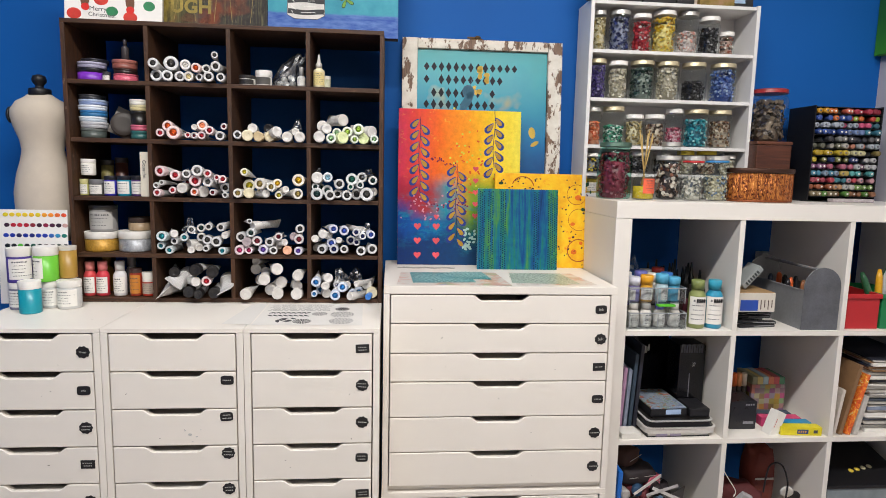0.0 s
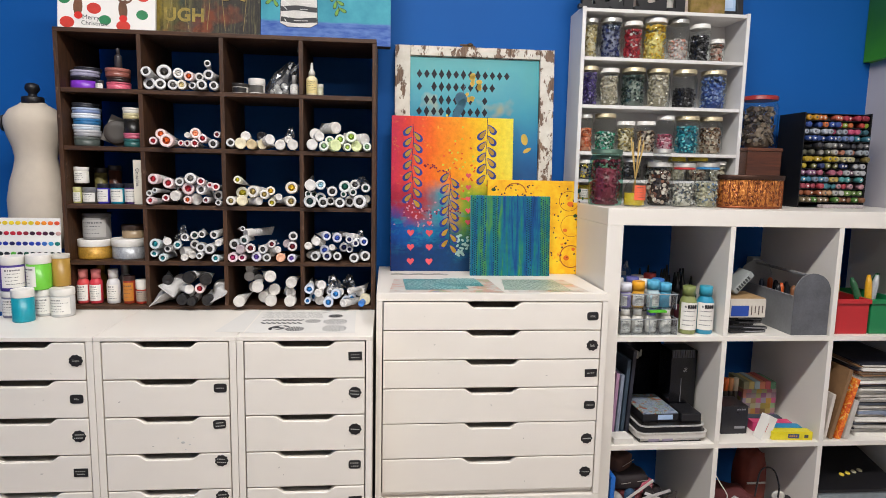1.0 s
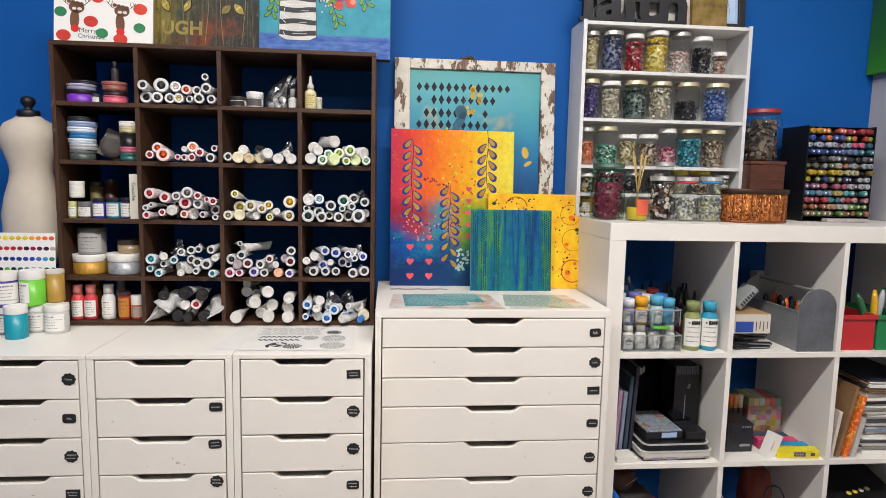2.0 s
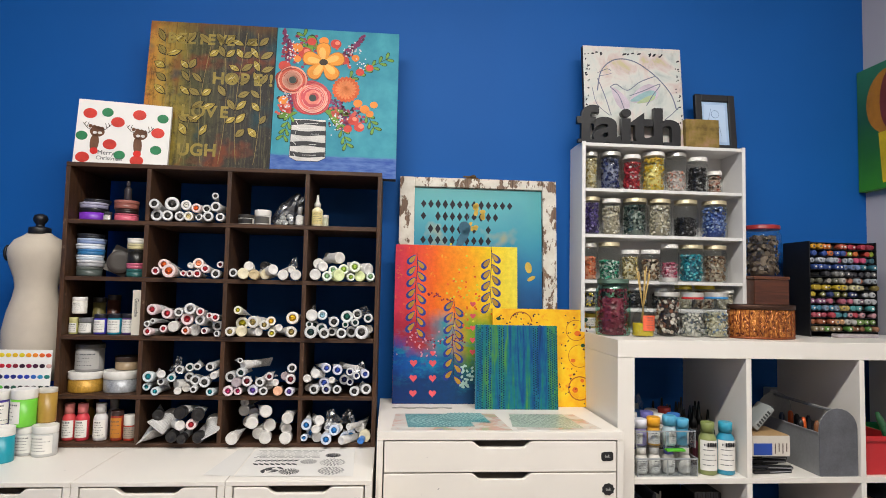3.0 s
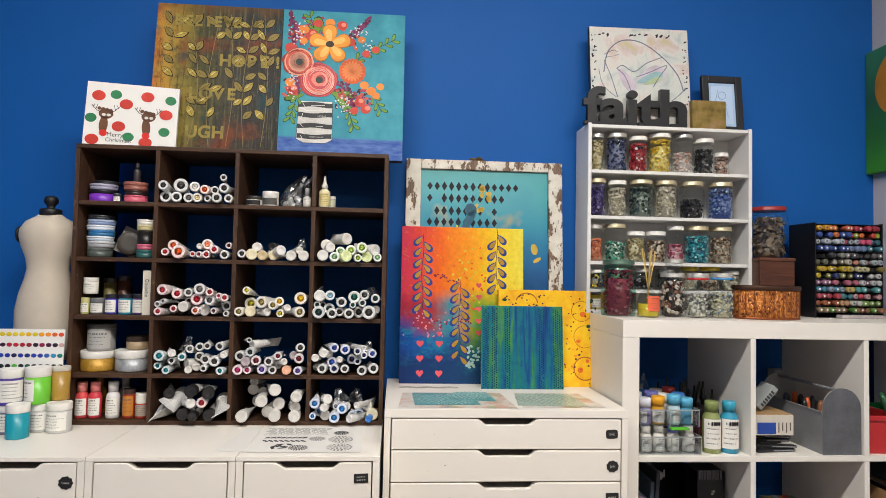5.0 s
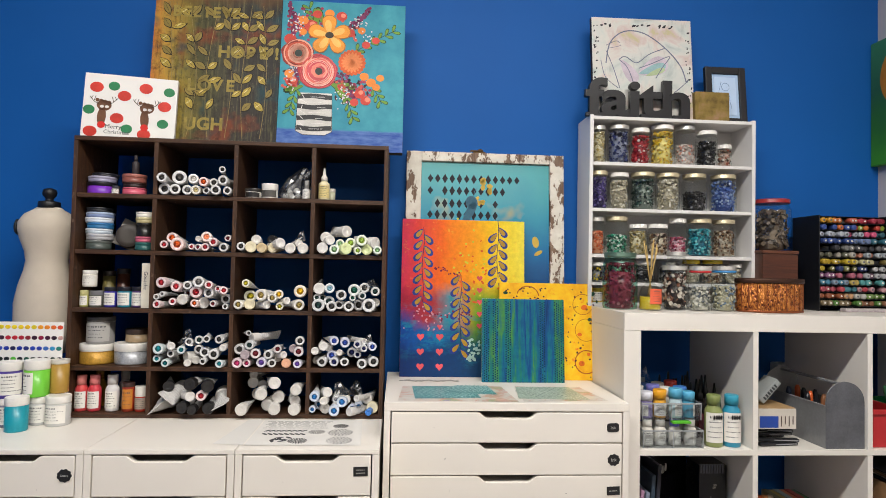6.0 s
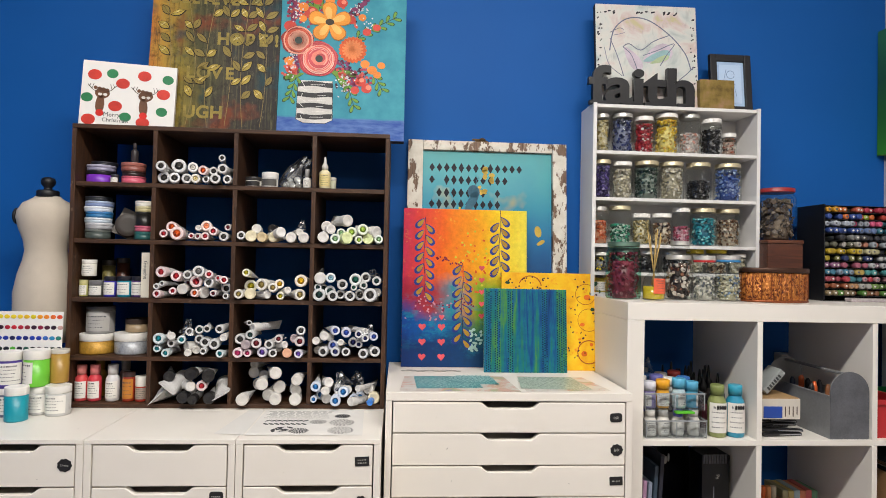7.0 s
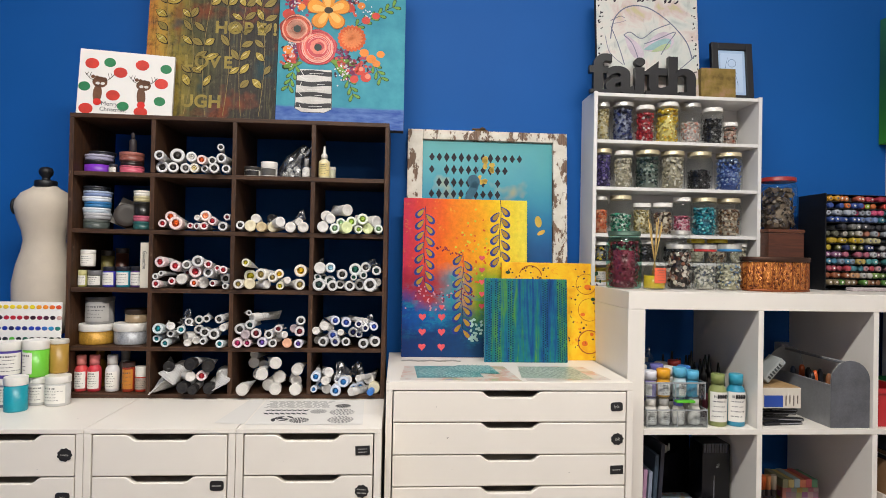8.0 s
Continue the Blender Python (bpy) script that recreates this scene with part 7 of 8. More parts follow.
part("blue_panel", slab(0.004, 0.062, -0.0008, -0.0002, 0.004, 0.038, 0), plastic("2448a0", 0.5), wbx)
part("picture_mark", merged(*[slab(0.070 + 0.012 * k, 0.073 + 0.012 * k, -0.0008, -0.0002, 0.008 + 0.006 * (k % 2), 0.038, 0) for k in range(4)]), plastic("5a4a44", 0.6), wbx)
part("lid_panel", slab(0.002, 0.116, 0.002, 0.118, 0.0603, 0.062, 0), plastic("a98a60", 0.6), wbx)
for k in range(5):
    u_ = thing("black_tool", pose(0.428 + 0.004 * k, -0.368 + 0.024 * k, S1 + 0.0006 + 0.009 * (k % 4), 0, 0, (6, -5, 3, -9, 4)[k]), "flat black tool lying under a box", "tool", "black tools")
    part("tool_body", slab(0, 0.125, 0, 0.018, 0, 0.0085, 0.002), BLACK, u_)
    part("edge", slab(0.05, 0.122, -0.0006, -0.0001, 0.003, 0.006, 0), plastic("8a8a8c"), u_)
dev = thing("grey_case", pose(0.470, -0.315, S1 + 0.113, 6, -48, 0), "silver grey plastic case leaning on the box", "case")
part("shell", slab(0, 0.085, 0, 0.06, 0, 0.022, 0.004), plastic("9aa0a0", 0.4), dev)
part("slots", merged(*[slab(0.012 + 0.010 * k, 0.018 + 0.010 * k, -0.0006, -0.0001, 0.005, 0.017, 0) for k in range(6)]), plastic("3a3e40"), dev)
plug = thing("charger", pose(0.742, 0.048, 1.245), "white plastic charger plugged in on the wall behind the shelf", "charger")
part("charger_body", slab(-0.024, 0.024, -0.045, 0, 0.008, 0.045, 0.004), plain("white_socket_plastic", rgb("c9c6c0"), 0.4), plug)
part("charger_lead", slab(-0.004, 0.004, -0.034, -0.028, -0.06, 0.008, 0.001), bpy.data.materials["white_socket_plastic"], plug)

# third square: red and green bins
for x, h, lab in ((0.772, "b8282c", "red plastic bin filled with craft tools"), (0.888, "1f7a48", "green plastic bin filled with craft tools")):
    u_ = thing("plastic_bin", pose(x, -0.375, S1), lab, "bin", "coloured bins")
    w, d, hh = 0.108, 0.20, 0.112
    for name, q in (("front_wall", (0, w, 0, 0.003, 0, hh)), ("back_wall", (0, w, d - 0.003, d, 0, hh)), ("side_wall", (0, 0.003, 0.0035, d - 0.0035, 0, hh)), ("side_wall", (w - 0.003, w, 0.0035, d - 0.0035, 0, hh)), ("base", (0.0035, w - 0.0035, 0.0035, d - 0.0035, 0, 0.003))):
        part(name, slab(*q, 0.001), plastic(h, 0.4), u_)
    part("rim", merged(slab(-0.005, w + 0.005, -0.006, 0, hh - 0.014, hh, 0.002), slab(-0.005, 0, 0, d, hh - 0.014, hh, 0.002), slab(w, w + 0.005, 0, d, hh - 0.014, hh, 0.002)), plastic(h, 0.4), u_)
    for k in range(6):
        v_ = thing("craft_tool", pose(x + 0.022 + 0.012 * k, -0.345 + 0.022 * k, S1 + 0.006, rng.uniform(-12, 4), rng.uniform(-22, 22), 0), "craft tool standing in a coloured bin", "tool", "tools in the bins")
        part("tool_body", lathe([(0.008, 0), (0.009, 0.08), (0.011, 0.1), (0.010, 0.14 + rng.uniform(0, 0.03)), (0.005, 0.175)], 12), plastic(rng.choice(["d8a020", "b0b4b8", "8a8c90", "1c1c20", "c8601c", "2a5a3a"]), 0.3), v_)

# second row: books, boxes, papers
COVERS = {h: plain("cover_" + h, rgb(h), 0.4, 0, 0.35, 14, 0.05) for h in ("1c1c20", "c9c4bc", "2a2c38", "8a6a4a", "d8cfc4", "3a4a5a", "b08aa8", "8a94a8", "e0642a", "e8d820", "d84a78", "2a90c0")}


m, t, b = nodes_of("orange_patterned_cover")
t.links.new(ramp(t, grain(t, coords(t), 48.0, 4, 0.6, 1.5), [(0.36, rgb("c84a18")), (0.46, rgb("e0642a")), (0.55, rgb("ec8a2a")), (0.60, rgb("f2c04a")), (0.66, rgb("f0dcc0")), (0.72, rgb("d8502a"))]), b.inputs["Base Color"])
b.inputs["Roughness"].default_value = 0.4
COVERS["e0642a"] = m


def book(x, y, z, w, d, h, hexa, label, turn=0, tilt=0, roll=0, group="books"):
    """A book lying flat: cover boards and a block of pages."""
    u = thing("book", pose(x, y, z, tilt, roll, turn), label, "book", group)
    part("cover", merged(slab(0, w, 0, d, 0, 0.002, 0.0004), slab(0, w, 0, d, h - 0.002, h, 0.0004), slab(0, 0.002, 0.0002, d - 0.0002, 0.0021, h - 0.0021, 0)), COVERS[hexa], u)
    part("pages", slab(0.003, w - 0.003, 0.003, d - 0.003, 0.0021, h - 0.0021, 0), PAPER, u)
    return u


def round_plate(x0, y0, x1, y1, r, z0, z1, bevel=0.0):
    """A flat plate with rounded corners."""
    pts = []
    for cx, cy, a0 in ((x1 - r, y0 + r, -90), (x1 - r, y1 - r, 0), (x0 + r, y1 - r, 90), (x0 + r, y0 + r, 180)):
        for k in range(6):
            a = radians(a0 + 18 * k)
            pts.append((cx + r * math.cos(a), cy + r * math.sin(a)))
    return moved(prism(pts, -z1, -z0, bevel), pose(0, 0, 0, -90, 0, 0))


zz = S2 + 0.0003
bk = book(0.148, -0.380, zz, 0.205, 0.26, 0.014, "1c1c20", "black book with lilac cover patches under trays", 1)
for x in (0.030, 0.075):
    part("patch", slab(x, x + 0.036, -0.0008, -0.0003, 0.002, 0.012, 0), plastic("b8acc8", 0.5), bk)
zz += 0.0145
for x, w, d, body, rim, lab in ((0.140, 0.232, 0.285, "dcd8d2", "e4e1dc", "white rounded tin with black swatch cards inside"), (0.146, 0.214, 0.262, "1a1b20", "c4c4c2", "black rounded paint tin with a pale metal rim")):
    tr = thing("paint_tin", pose(x, -0.390, zz, 0, 0, 1), lab, "tin", "flat tins in a pile")
    part("pan", round_plate(0, 0, w, d, 0.022, 0, 0.016), plain("tin_paint_" + body, rgb(body), 0.35, 0.2, 0.2, 30), tr)
    part("rim", round_plate(-0.0025, -0.0025, w + 0.0025, d + 0.0025, 0.024, 0.0163, 0.0195), plain("tin_rim_" + rim, rgb(rim), 0.3, 0.3, 0.1, 30), tr)
    part("inlay", round_plate(0.004, 0.004, w - 0.004, d - 0.004, 0.02, 0.0198, 0.0215), plain("tin_inlay", rgb("22201f"), 0.3, 0, 0.6, 18), tr)
    if rim == "e4e1dc":
        for k in range(5):
            part("swatch", slab(0.035 + 0.036 * k, 0.060 + 0.036 * k, 0.005, 0.016, 0.0217, 0.0225, 0), plastic(("8a8c90", "b8bcc4", "3a3a40", "c9ccd4", "a8a4a8")[k], 0.4), tr)
    zz += 0.0228
m, t, b = nodes_of("colourful_cover")
t.links.new(ramp(t, grain(t, coords(t), 26.0, 5, 0.65, 2.2), [(0.32, rgb("22262c")), (0.42, rgb("6a7890")), (0.5, rgb("9aa2b4")), (0.56, rgb("4f7a4a")), (0.61, rgb("b8432e")), (0.66, rgb("3a4250"))]), b.inputs["Base Color"])
b.inputs["Roughness"].default_value = 0.3
cp = thing("sketch_pad", pose(0.162, -0.365, zz + 0.0006, 0, 0, 2), "sketch pad with a colourful printed cover", "pad")
part("pad", slab(0, 0.12, 0, 0.17, 0, 0.024, 0.002), COVERS["1c1c20"], cp)
part("cover", slab(0.001, 0.119, 0.001, 0.169, 0.0243, 0.028, 0.0015), m, cp)
part("edge_label", slab(0.05, 0.1, -0.0006, -0.0001, 0.006, 0.022, 0), plastic("a8c0e0", 0.5), cp)
carton("black_case", pose(0.286, -0.372, zz + 0.0006), 0.066, 0.09, 0.028, COVERS["1c1c20"], "flat black case on a paint tin", "case", 0.004)
bb = carton("display_box", pose(0.288, -0.275, zz + 0.0006), 0.088, 0.085, 0.205, plain("gloss_black_card", rgb("111115"), 0.2, 0, 0.3, 18), "tall glossy black box of pens", "box")
part("pen_row", merged(*[slab(0.004 + 0.0085 * k, 0.010 + 0.0085 * k, -0.0008, -0.0002, 0.180, 0.208, 0) for k in range(9)]), plastic("4a4a50", 0.3), bb)
part("print_number", moved(writing("96", 0.016), pose(0.050, -0.0006, 0.140, 0, -80, 0)), CHALK_MARK, bb)
part("print_line", slab(0.036, 0.039, -0.0008, -0.0002, 0.03, 0.11, 0), plastic("6a6a70"), bb)
carton("glossy_folder", pose(0.20, -0.12, S2 + 0.0003, -4, 0, 0), 0.13, 0.012, 0.29, plain("dark_film", rgb("16161c"), 0.15, 0, 0.5, 10), "black glossy folder standing at the back", "folder")
for x, hexa, hh, lab in ((0.076, "b08aa8", 0.205, "lilac magazine standing upright"), (0.092, "8a94a8", 0.20, "blue grey magazine standing upright"), (0.108, "3a4a5a", 0.25, "dark magazine standing upright"), (0.124, "2a2c38", 0.28, "dark folder standing upright")):
    u_ = thing("magazine", pose(x, -0.32, S2 + 0.0003, 0, 3, 0), lab, "magazine", "magazines")
    part("cover", slab(0, 0.011, 0, 0.22, 0, hh, 0.0008), COVERS[hexa], u_)
bg = thing("wire_clips", pose(0.160, -0.26, S2 + 0.245), "shiny metal clip on the folders", "clip")
part("wire", merged(*[moved(y_lathe([(0.010, 0), (0.012, 0.001), (0.012, 0.003), (0.010, 0.004)], 16), pose(0.012 * k, 0.004 * k, 0.006 * (k % 2), 0, 30 * k, 20 * k)) for k in range(4)]), SILVER, bg)
carton("white_pad", pose(0.062, -0.392, S2 + 0.0003, 0, 0, 3), 0.062, 0.055, 0.018, plain("white_pad_paper", rgb("dcd9d2"), 0.5), "small white paper pad", "pad")

db = carton("dark_box", pose(0.446, -0.330, S2 + 0.0003), 0.088, 0.09, 0.094, plain("dark_printed_card", rgb("1e1e24"), 0.3, 0, 0.3, 16), "dark printed box of pens")
part("print", merged(*[slab(0.05 + 0.008 * k, 0.055 + 0.008 * k, -0.0007, -0.0002, 0.080, 0.085, 0) for k in range(4)], slab(0.045, 0.08, -0.0007, -0.0002, 0.018, 0.026, 0)), plastic("8a8a90"), db)
for k in range(4):
    bottle(0.500 + 0.018 * k, -0.215, S2 + 0.0003, 0.009, 0.15, plastic("3a3430"), plastic(["3a3a40", "d8682a", "d0905c", "c9bfa8"][k]), "pen pot bottle with an orange cap", 0.9, 0.3, None, "pens behind the dark box")
m, t, b = nodes_of("patchwork_card")
v = add(t, "ShaderNodeTexVoronoi", Scale=55.0)
v.distance = "CHEBYCHEV"
v.inputs["Randomness"].default_value = 0.25
t.links.new(coords(t), v.inputs["Vector"])
hs = add(t, "ShaderNodeHueSaturation", Saturation=0.9, Value=0.32)
t.links.new(v.outputs["Color"], hs.inputs["Color"])
t.links.new(mixed(t, 0.3, hs.outputs[0], rgb("b0622e")), b.inputs["Base Color"])
pc = carton("paper_cube", pose(0.572, -0.235, S2 + 0.0003), 0.120, 0.115, 0.115, m, "box of patchwork coloured paper squares")
for k in range(6):
    part("paper_block", slab(0.002 + 0.0195 * k, 0.020 + 0.0195 * k, 0.002, 0.1, 0.1155, 0.142 - 0.002 * (k % 2), 0), plastic(["8a8a6a", "b8a86a", "9ab0b8", "c87a5a", "b8585a", "5a8a6a"][k], 0.6), pc)
for k, (h, dx) in enumerate((("e8d820", 0), ("2a90c0", 0), ("d84a78", 0), ("3a4a5a", 0))):
    u_ = carton("crayon_box", pose(0.590 - 0.012 * k, -0.380 + 0.034 * k, S2 + 0.0003, 0, 0, -4), 0.132, 0.033, 0.027 + 0.002 * k, COVERS[h], ("bright yellow", "blue", "pink", "dark blue")[k] + " flat box in a row of crayon boxes")
    if k == 0:
        part("print_panel", slab(0.052, 0.088, -0.0007, -0.0002, 0.006, 0.020, 0), plastic("24407a", 0.5), u_)
        part("print_mark", slab(0.105, 0.118, -0.0007, -0.0002, 0.008, 0.018, 0), INK, u_)
        part("print_bars", merged(*[slab(0.056 + 0.007 * q, 0.060 + 0.007 * q, -0.0012, -0.0008, 0.010, 0.016, 0) for q in range(4)]), plastic("d8a040", 0.5), u_)
sb = carton("white_carton", pose(0.553, -0.378, S2 + 0.0003, 0, 22, 10), 0.032, 0.035, 0.082, PAPER, "small white carton leaning on crayon boxes")
part("print_bars", merged(*[slab(0.004, 0.006 + 0.0, -0.0007, -0.0002, 0.028 + 0.008 * k, 0.034 + 0.008 * k, 0) for k in range(4)]), plastic("b83a34"), sb)
zz = S2 + 0.0003
rng = random.Random(9)
for k in range(44):
    h = rng.choice((0.003, 0.004, 0.006, 0.011))
    pl = thing("paper_stack", pose(0.885 + rng.uniform(-0.008, 0.01), -0.36 + rng.uniform(-0.012, 0.012), zz, 0, 0, rng.uniform(-4, 4)), "sheaf of paper in a loose pile", "paper", "paper pile")
    part("sheaf", slab(0, 0.19, 0, 0.27, 0, h, 0.0006), [PAPER, COVERS["c9c4bc"], PAPER, COVERS["8a94a8"], plastic("8a8680", 0.6), plastic("cfcac2", 0.6), COVERS["2a2c38"], COVERS["8a6a4a"]][rng.randint(0, 7)], pl)
    zz += h + 0.0003
    if zz > S2 + 0.27:
        break
for x, hexa, w, hh, a, lab in ((0.762, "d8cfc4", 0.010, 0.15, 8, "white booklet leaning upright"), (0.782, "8a6a4a", 0.012, 0.235, 12, "tan folder leaning upright"), (0.806, "e0642a", 0.016, 0.205, 14, "orange patterned book leaning upright"), (0.832, "c9c4bc", 0.016, 0.130, 12, "pale booklet leaning upright")):
    u_ = thing("booklet", pose(x, -0.385, S2 + 0.003, 0, a, 0), lab, "book", "leaning booklets")
    part("cover", slab(0, w, 0, 0.2, 0, hh, 0.0008), COVERS[hexa], u_)

# third row: pouches, case, dark box
FABRIC = {h: plain("cloth_" + h, rgb(h), 0.75, 0, 0.4, 60, 0.5) for h in ("3a1c1c", "5a2424", "2a2224", "b85a6a", "241c20", "4a3028", "6a2a1e")}


def pouch(x, y, z, sx, sy, sz, hexa, label, turn=0, seed=0):
    u = thing("pouch", pose(x, y, z, 0, 0, turn), label, "pouch", "soft pouches")
    bm = bmesh.new()
    bmesh.ops.create_icosphere(bm, subdivisions=3, radius=1.0)
    for v in bm.verts:
        n = 1 + 0.16 * noise.noise(v.co * 2 + Vector((seed, 0, 0)))
        s = [math.copysign(abs(q) ** 0.6, q) for q in v.co]
        v.co = Vector((s[0] * sx / 2 * n, s[1] * sy / 2 * n, (s[2] + 1) * sz / 2 * n))
    for f in bm.faces:
        f.smooth = True
    part("cloth", bm, FABRIC[hexa], u)
    part("zip", slab(-sx * 0.38, sx * 0.38, -sy * 0.505, -sy * 0.495, sz * 0.55, sz * 0.58, 0), SILVER, u)
    return u


for k, q in enumerate(((0.17, -0.30, 0.00, 0.20, 0.12, 0.09, "3a1c1c"), (0.13, -0.28, 0.085, 0.15, 0.12, 0.08, "5a2424"), (0.22, -0.27, 0.085, 0.13, 0.11, 0.06, "241c20"), (0.15, -0.29, 0.16, 0.13, 0.10, 0.06, "2a2224"), (0.20, -0.30, 0.145, 0.07, 0.06, 0.045, "b85a6a"), (0.12, -0.26, 0.205, 0.10, 0.10, 0.06, "4a3028"))):
    pouch(q[0], q[1], S3 + 0.0003 + q[2], q[3], q[4], q[5], q[6], "dark cloth pouch in a heap", 14 * k - 30, k * 3.1)
carton("blue_folder", pose(0.053, -0.388, S3 + 0.0003, 0, 2, 0), 0.016, 0.2, 0.24, plastic("2468c0", 0.3), "bright blue plastic folder standing upright", "folder", 0.006)
carton("printed_card", pose(0.235, -0.345, S3 + 0.085, 20, -16, 18), 0.085, 0.002, 0.06, plain("dark_printed_label", rgb("3a3034"), 0.5, 0, 0.6, 60), "dark printed card on the pouches", "card", 0)
glass_jar(0.15, -0.06, S3 + 0.0003, 0.03, 0.30, CREAM, "cream", "white", 0.2)
pouch(0.53, -0.27, S3 + 0.0003, 0.14, 0.12, 0.13, "5a2424", "dark red round case standing at the back", 0, 5)
pouch(0.625, -0.22, S3 + 0.0003, 0.09, 0.10, 0.25, "6a2a1e", "red brown leather case standing at the back", 0, 7)
sc = thing("scissors", pose(0.66, -0.34, S3 + 0.13, 20, 35, 0), "scissors with white and black handles", "scissors")
for k, hexa in ((0, "d8d4cc"), (1, "1c1c20")):
    part("handle", moved(y_lathe([(0.014, 0), (0.020, 0.0), (0.021, 0.003), (0.020, 0.008), (0.014, 0.008)], 20), pose(0.034 * k, 0.004 * k, 0)), plastic(hexa), sc)
part("blade", slab(0.01, 0.02, 0.002, 0.004, -0.11, -0.015, 0.0005), SILVER, sc)
carton("grey_device", pose(0.42, -0.36, S3 + 0.06, 20, 28, 0), 0.04, 0.02, 0.12, plastic("a9a8a8"), "grey plastic handle leaning in the shelf", "tool", 0.005)
pouch(0.47, -0.33, S3 + 0.0003, 0.12, 0.1, 0.07, "5a2424", "dark red case lying under tools", 0, 11)
carton("clear_bin", pose(0.762, -0.388, S3 + 0.0003), 0.29, 0.30, 0.165, plain("smoky_plastic", rgb("8a9498"), 0.2, 0, 0.3, 10), "smoky plastic storage bin with a black lid", "bin", 0.006)
lid = thing("bin_lid", pose(0.758, -0.392, S3 + 0.166, 14, 0, 0), "black lid with a row of yellow dots, tilted on the bin", "lid")
part("lid_panel", slab(0, 0.295, 0, 0.30, 0, 0.012, 0.003), plain("black_lid_plastic", rgb("17171b"), 0.35, 0, 0.4, 18), lid)
for k in range(4):
    part("dot", moved(lathe([(0.0085, 0), (0.008, 0.003), (0.004, 0.004)], 14), pose(0.130 + 0.026 * k, 0.07 + 0.006 * k, 0.0122)), plastic("d8c040" if k < 2 else "c9c3a0"), lid)

ROLLS = ["5a2424", "1c1c20", "8ab0d0", "3a1c1c", "b8b4b0", "2a4a6a", "6a2a30", "2a2224"]
for k in range(8):
    u_ = thing("fabric_roll", pose(0.10 + 0.034 * (k % 4), -0.375 + 0.012 * (k // 4), S3 + 0.105 + 0.042 * (k // 4) + 0.010 * (k % 2), 0, 0, (-35, 20, -50, 35, 10, -25, 45, -10)[k]), "small cloth roll lying on a heap of pouches", "cloth", "cloth rolls")
    part("roll", y_lathe([(0.008, 0.0), (0.016, 0.001), (0.017, 0.006), (0.0165, 0.085), (0.012, 0.088)], 14), plain("roll_cloth_" + ROLLS[k], rgb(ROLLS[k]), 0.7, 0, 0.4, 60, 0.4), u_)
    part("tie", y_lathe([(0.0172, 0.03), (0.0180, 0.032), (0.0180, 0.036), (0.0172, 0.038)], 14), SILVER if k % 3 == 0 else BLACK, u_)
for k in range(5):
    u_ = thing("craft_tool", pose(0.44 + 0.045 * k, -0.345 + 0.02 * (k % 2), S3 + 0.075 + 0.006 * k, (70, 62, 80, 58, 66)[k], (30, -40, 55, -20, 10)[k], 0), "small craft tool lying on dark cases", "tool", "tools on the cases")
    part("tool_body", lathe([(0.004, 0), (0.006, 0.03), (0.007, 0.09), (0.005, 0.105)], 10), plastic(["b02a2a", "d8d4cc", "1c1c20", "b8b8bc", "8a2020"][k], 0.3), u_)
    part("tip", lathe([(0.005, 0.1055), (0.0035, 0.118), (0.001, 0.128)], 10), SILVER, u_)

SMEAR = plain("pale_grey_smear", rgb("c4c4c2"), 0.5, 0, 0.2, 60)
for k, (dx, dz, w_) in enumerate(((0, 0, 1.6), (0.017, -0.006, 0.8), (-0.012, 0.011, 0.7), (0.028, 0.013, 0.5), (0.006, -0.019, 0.6))):
    sp = thing("paint_spot", pose(-1.185 + dx, Y_A - 0.0016, 0.858 + dz), "dried pale paint spot on a drawer front", "paint spot", "paint spots")
    part("spot", moved(lathe([(0.0035, 0), (0.003, 0.0003), (0.001, 0.0004)], 9), pose(0, 0, 0, 90, 0, 0) @ Matrix.Diagonal((w_, 0.6 * w_, 1, 1))), SMEAR, sp)


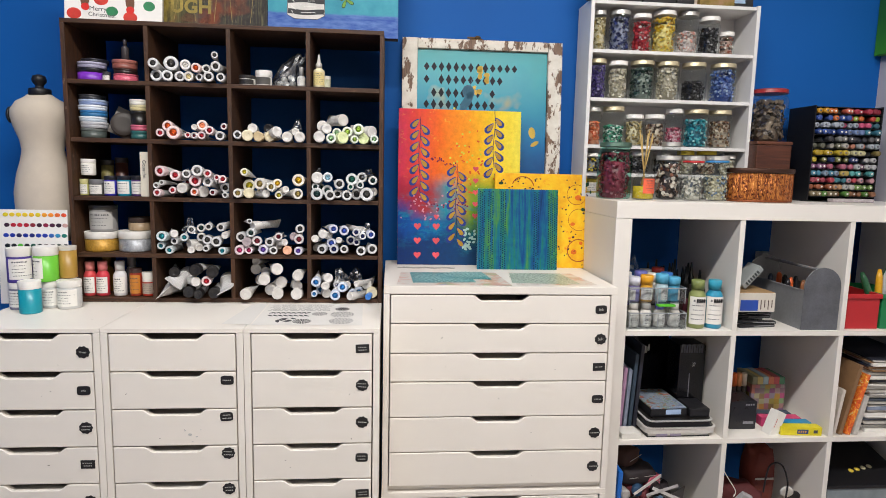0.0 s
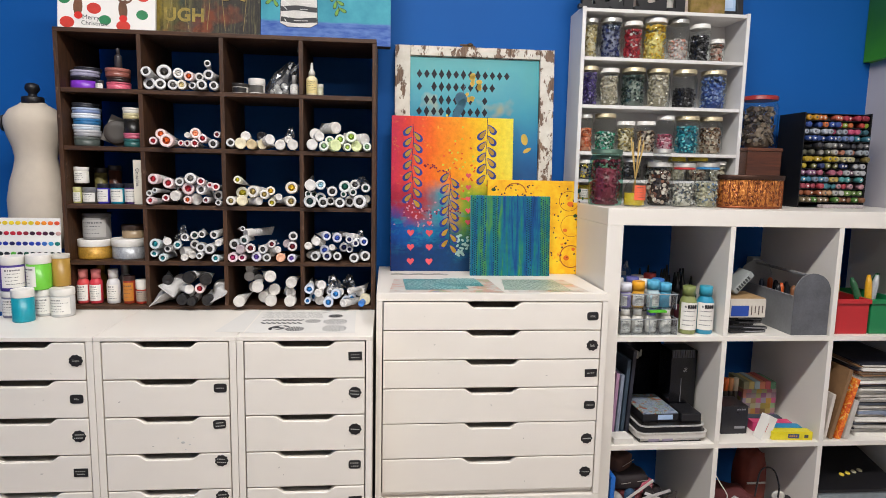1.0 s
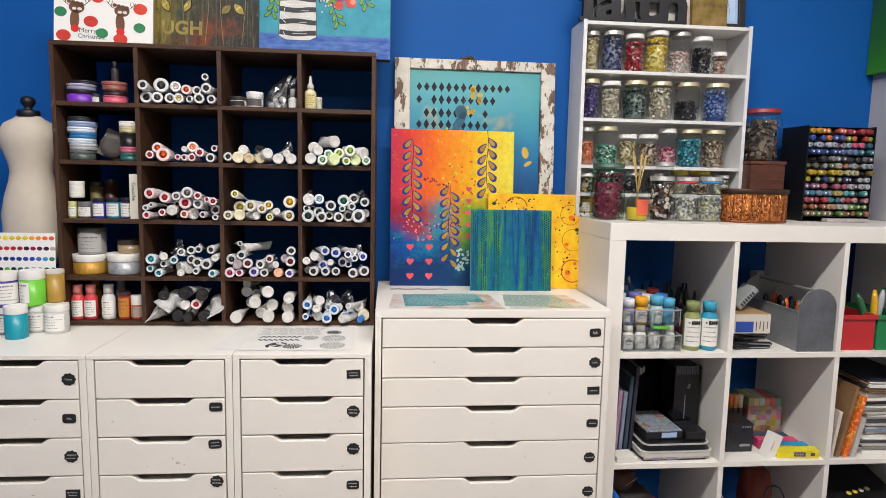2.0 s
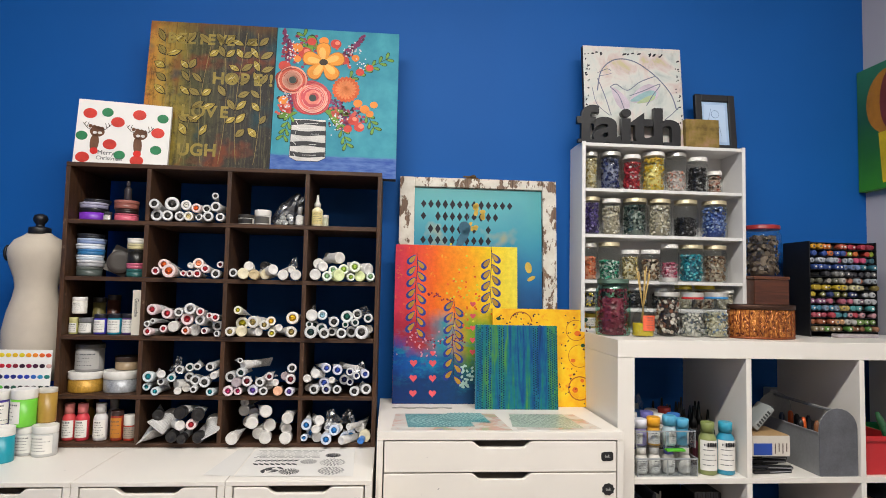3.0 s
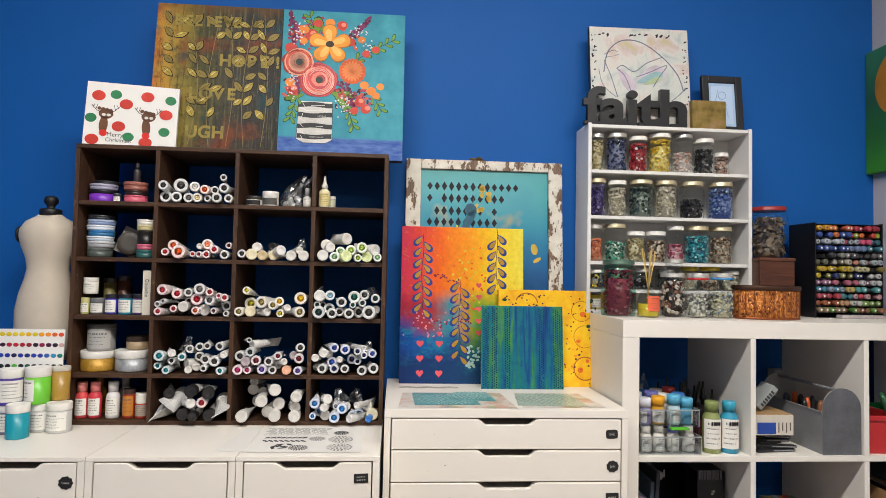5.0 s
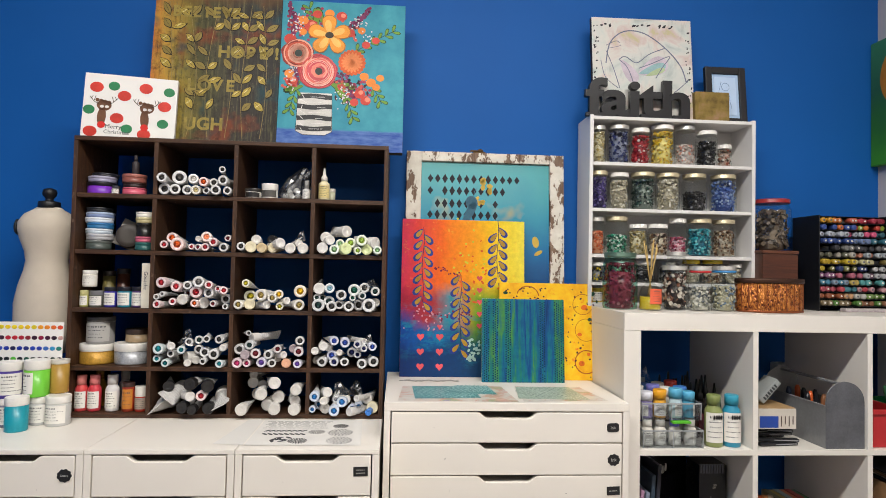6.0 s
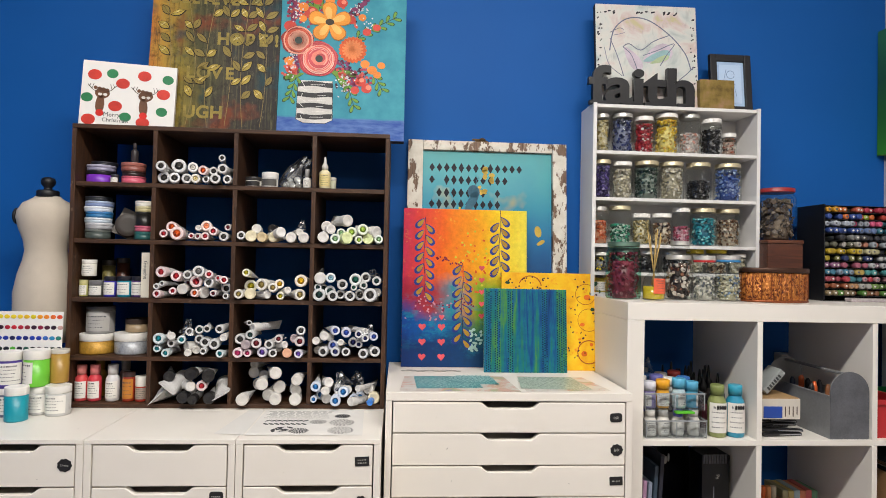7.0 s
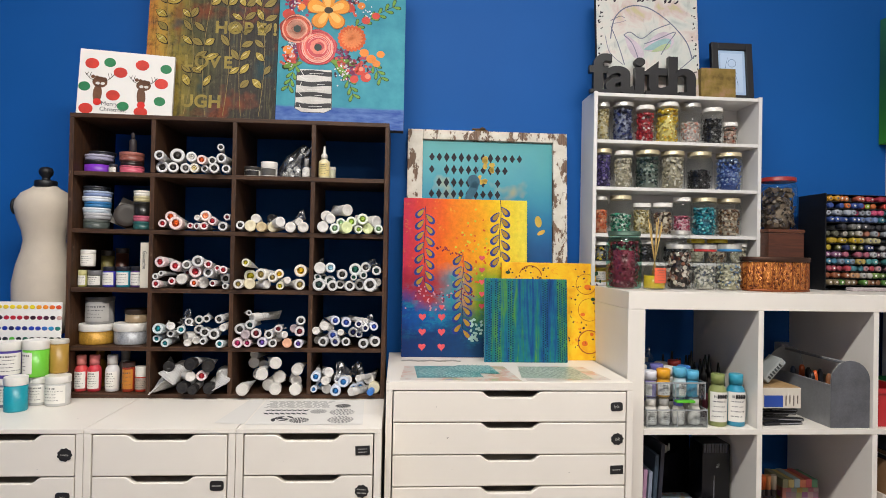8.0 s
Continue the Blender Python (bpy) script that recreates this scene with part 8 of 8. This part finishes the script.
def bent_tube(points, r, steps=8):
    """A round cord laid through a few places."""
    p = [Vector(q) for q in [points[0]] + list(points) + [points[-1]]]
    line = []
    for i in range(1, len(p) - 2):
        for k in range(6):
            s = k / 6
            line.append(0.5 * (2 * p[i] + (p[i + 1] - p[i - 1]) * s + (2 * p[i - 1] - 5 * p[i] + 4 * p[i + 1] - p[i + 2]) * s * s + (3 * p[i] - p[i - 1] - 3 * p[i + 1] + p[i + 2]) * s ** 3))
    line.append(p[-1])
    bm, rings = bmesh.new(), []
    for i, q in enumerate(line):
        d = (line[min(i + 1, len(line) - 1)] - line[max(i - 1, 0)]).normalized()
        a = d.orthogonal().normalized()
        b = d.cross(a)
        rings.append([bm.verts.new(q + r * (a * math.cos(2 * math.pi * k / steps) + b * math.sin(2 * math.pi * k / steps))) for k in range(steps)])
    for u, v in zip(rings, rings[1:]):
        near = min(range(steps), key=lambda k: (v[k].co - u[0].co).length)
        for k in range(steps):
            bm.faces.new((u[k], u[(k + 1) % steps], v[(k + 1 + near) % steps], v[(k + near) % steps])).smooth = True
    return bm


cable = thing("cable", pose(0.61, -0.335, S3), "thin black cable looped over a red case", "cable")
part("cord", bent_tube([(-0.03, 0, 0.13), (-0.01, 0.01, 0.215), (0.025, 0.0, 0.225), (0.045, -0.01, 0.17), (0.04, -0.02, 0.10), (0.08, -0.025, 0.06)], 0.0028), BLACK, cable)
lead = thing("cable", pose(0.415, -0.345, S3), "thin white cable hanging beside a grey handle", "cable")
part("cord", bent_tube([(0.0, 0, 0.24), (0.03, -0.005, 0.19), (0.055, -0.01, 0.15), (0.05, -0.012, 0.13)], 0.0016), WHITE_P, lead)
for k, (x, z, a, hexa, lab) in enumerate(((0.165, 0.185, 62, "c9c4c0", "pale metal ruler lying on the pouches"), (0.215, 0.165, 75, "b8b4b4", "pale metal ruler lying on the pouches"), (0.235, 0.150, -68, "d0ccc8", "white plastic stick lying on the pouches"))):
    u_ = thing("ruler", pose(x, -0.372, S3 + z, 0, a, 12 - 9 * k), lab, "ruler", "rulers on the pouches")
    part("blade", slab(-0.005, 0.005, 0, 0.0016, -0.055, 0.055, 0.0004), plastic(hexa, 0.3), u_)
case = thing("plastic_bottle", pose(0.185, -0.10, S3 + 0.0003), "pale bottle standing behind the pouches", "bottle")
part("body", lathe([(0.026, 0), (0.028, 0.004), (0.028, 0.24), (0.018, 0.262), (0.018, 0.27)], 20), plastic("7fa0c4", 0.3), case)
part("cap", lathe([(0.020, 0.2705), (0.021, 0.273), (0.021, 0.298), (0.018, 0.300)], 20), WHITE_P, case)
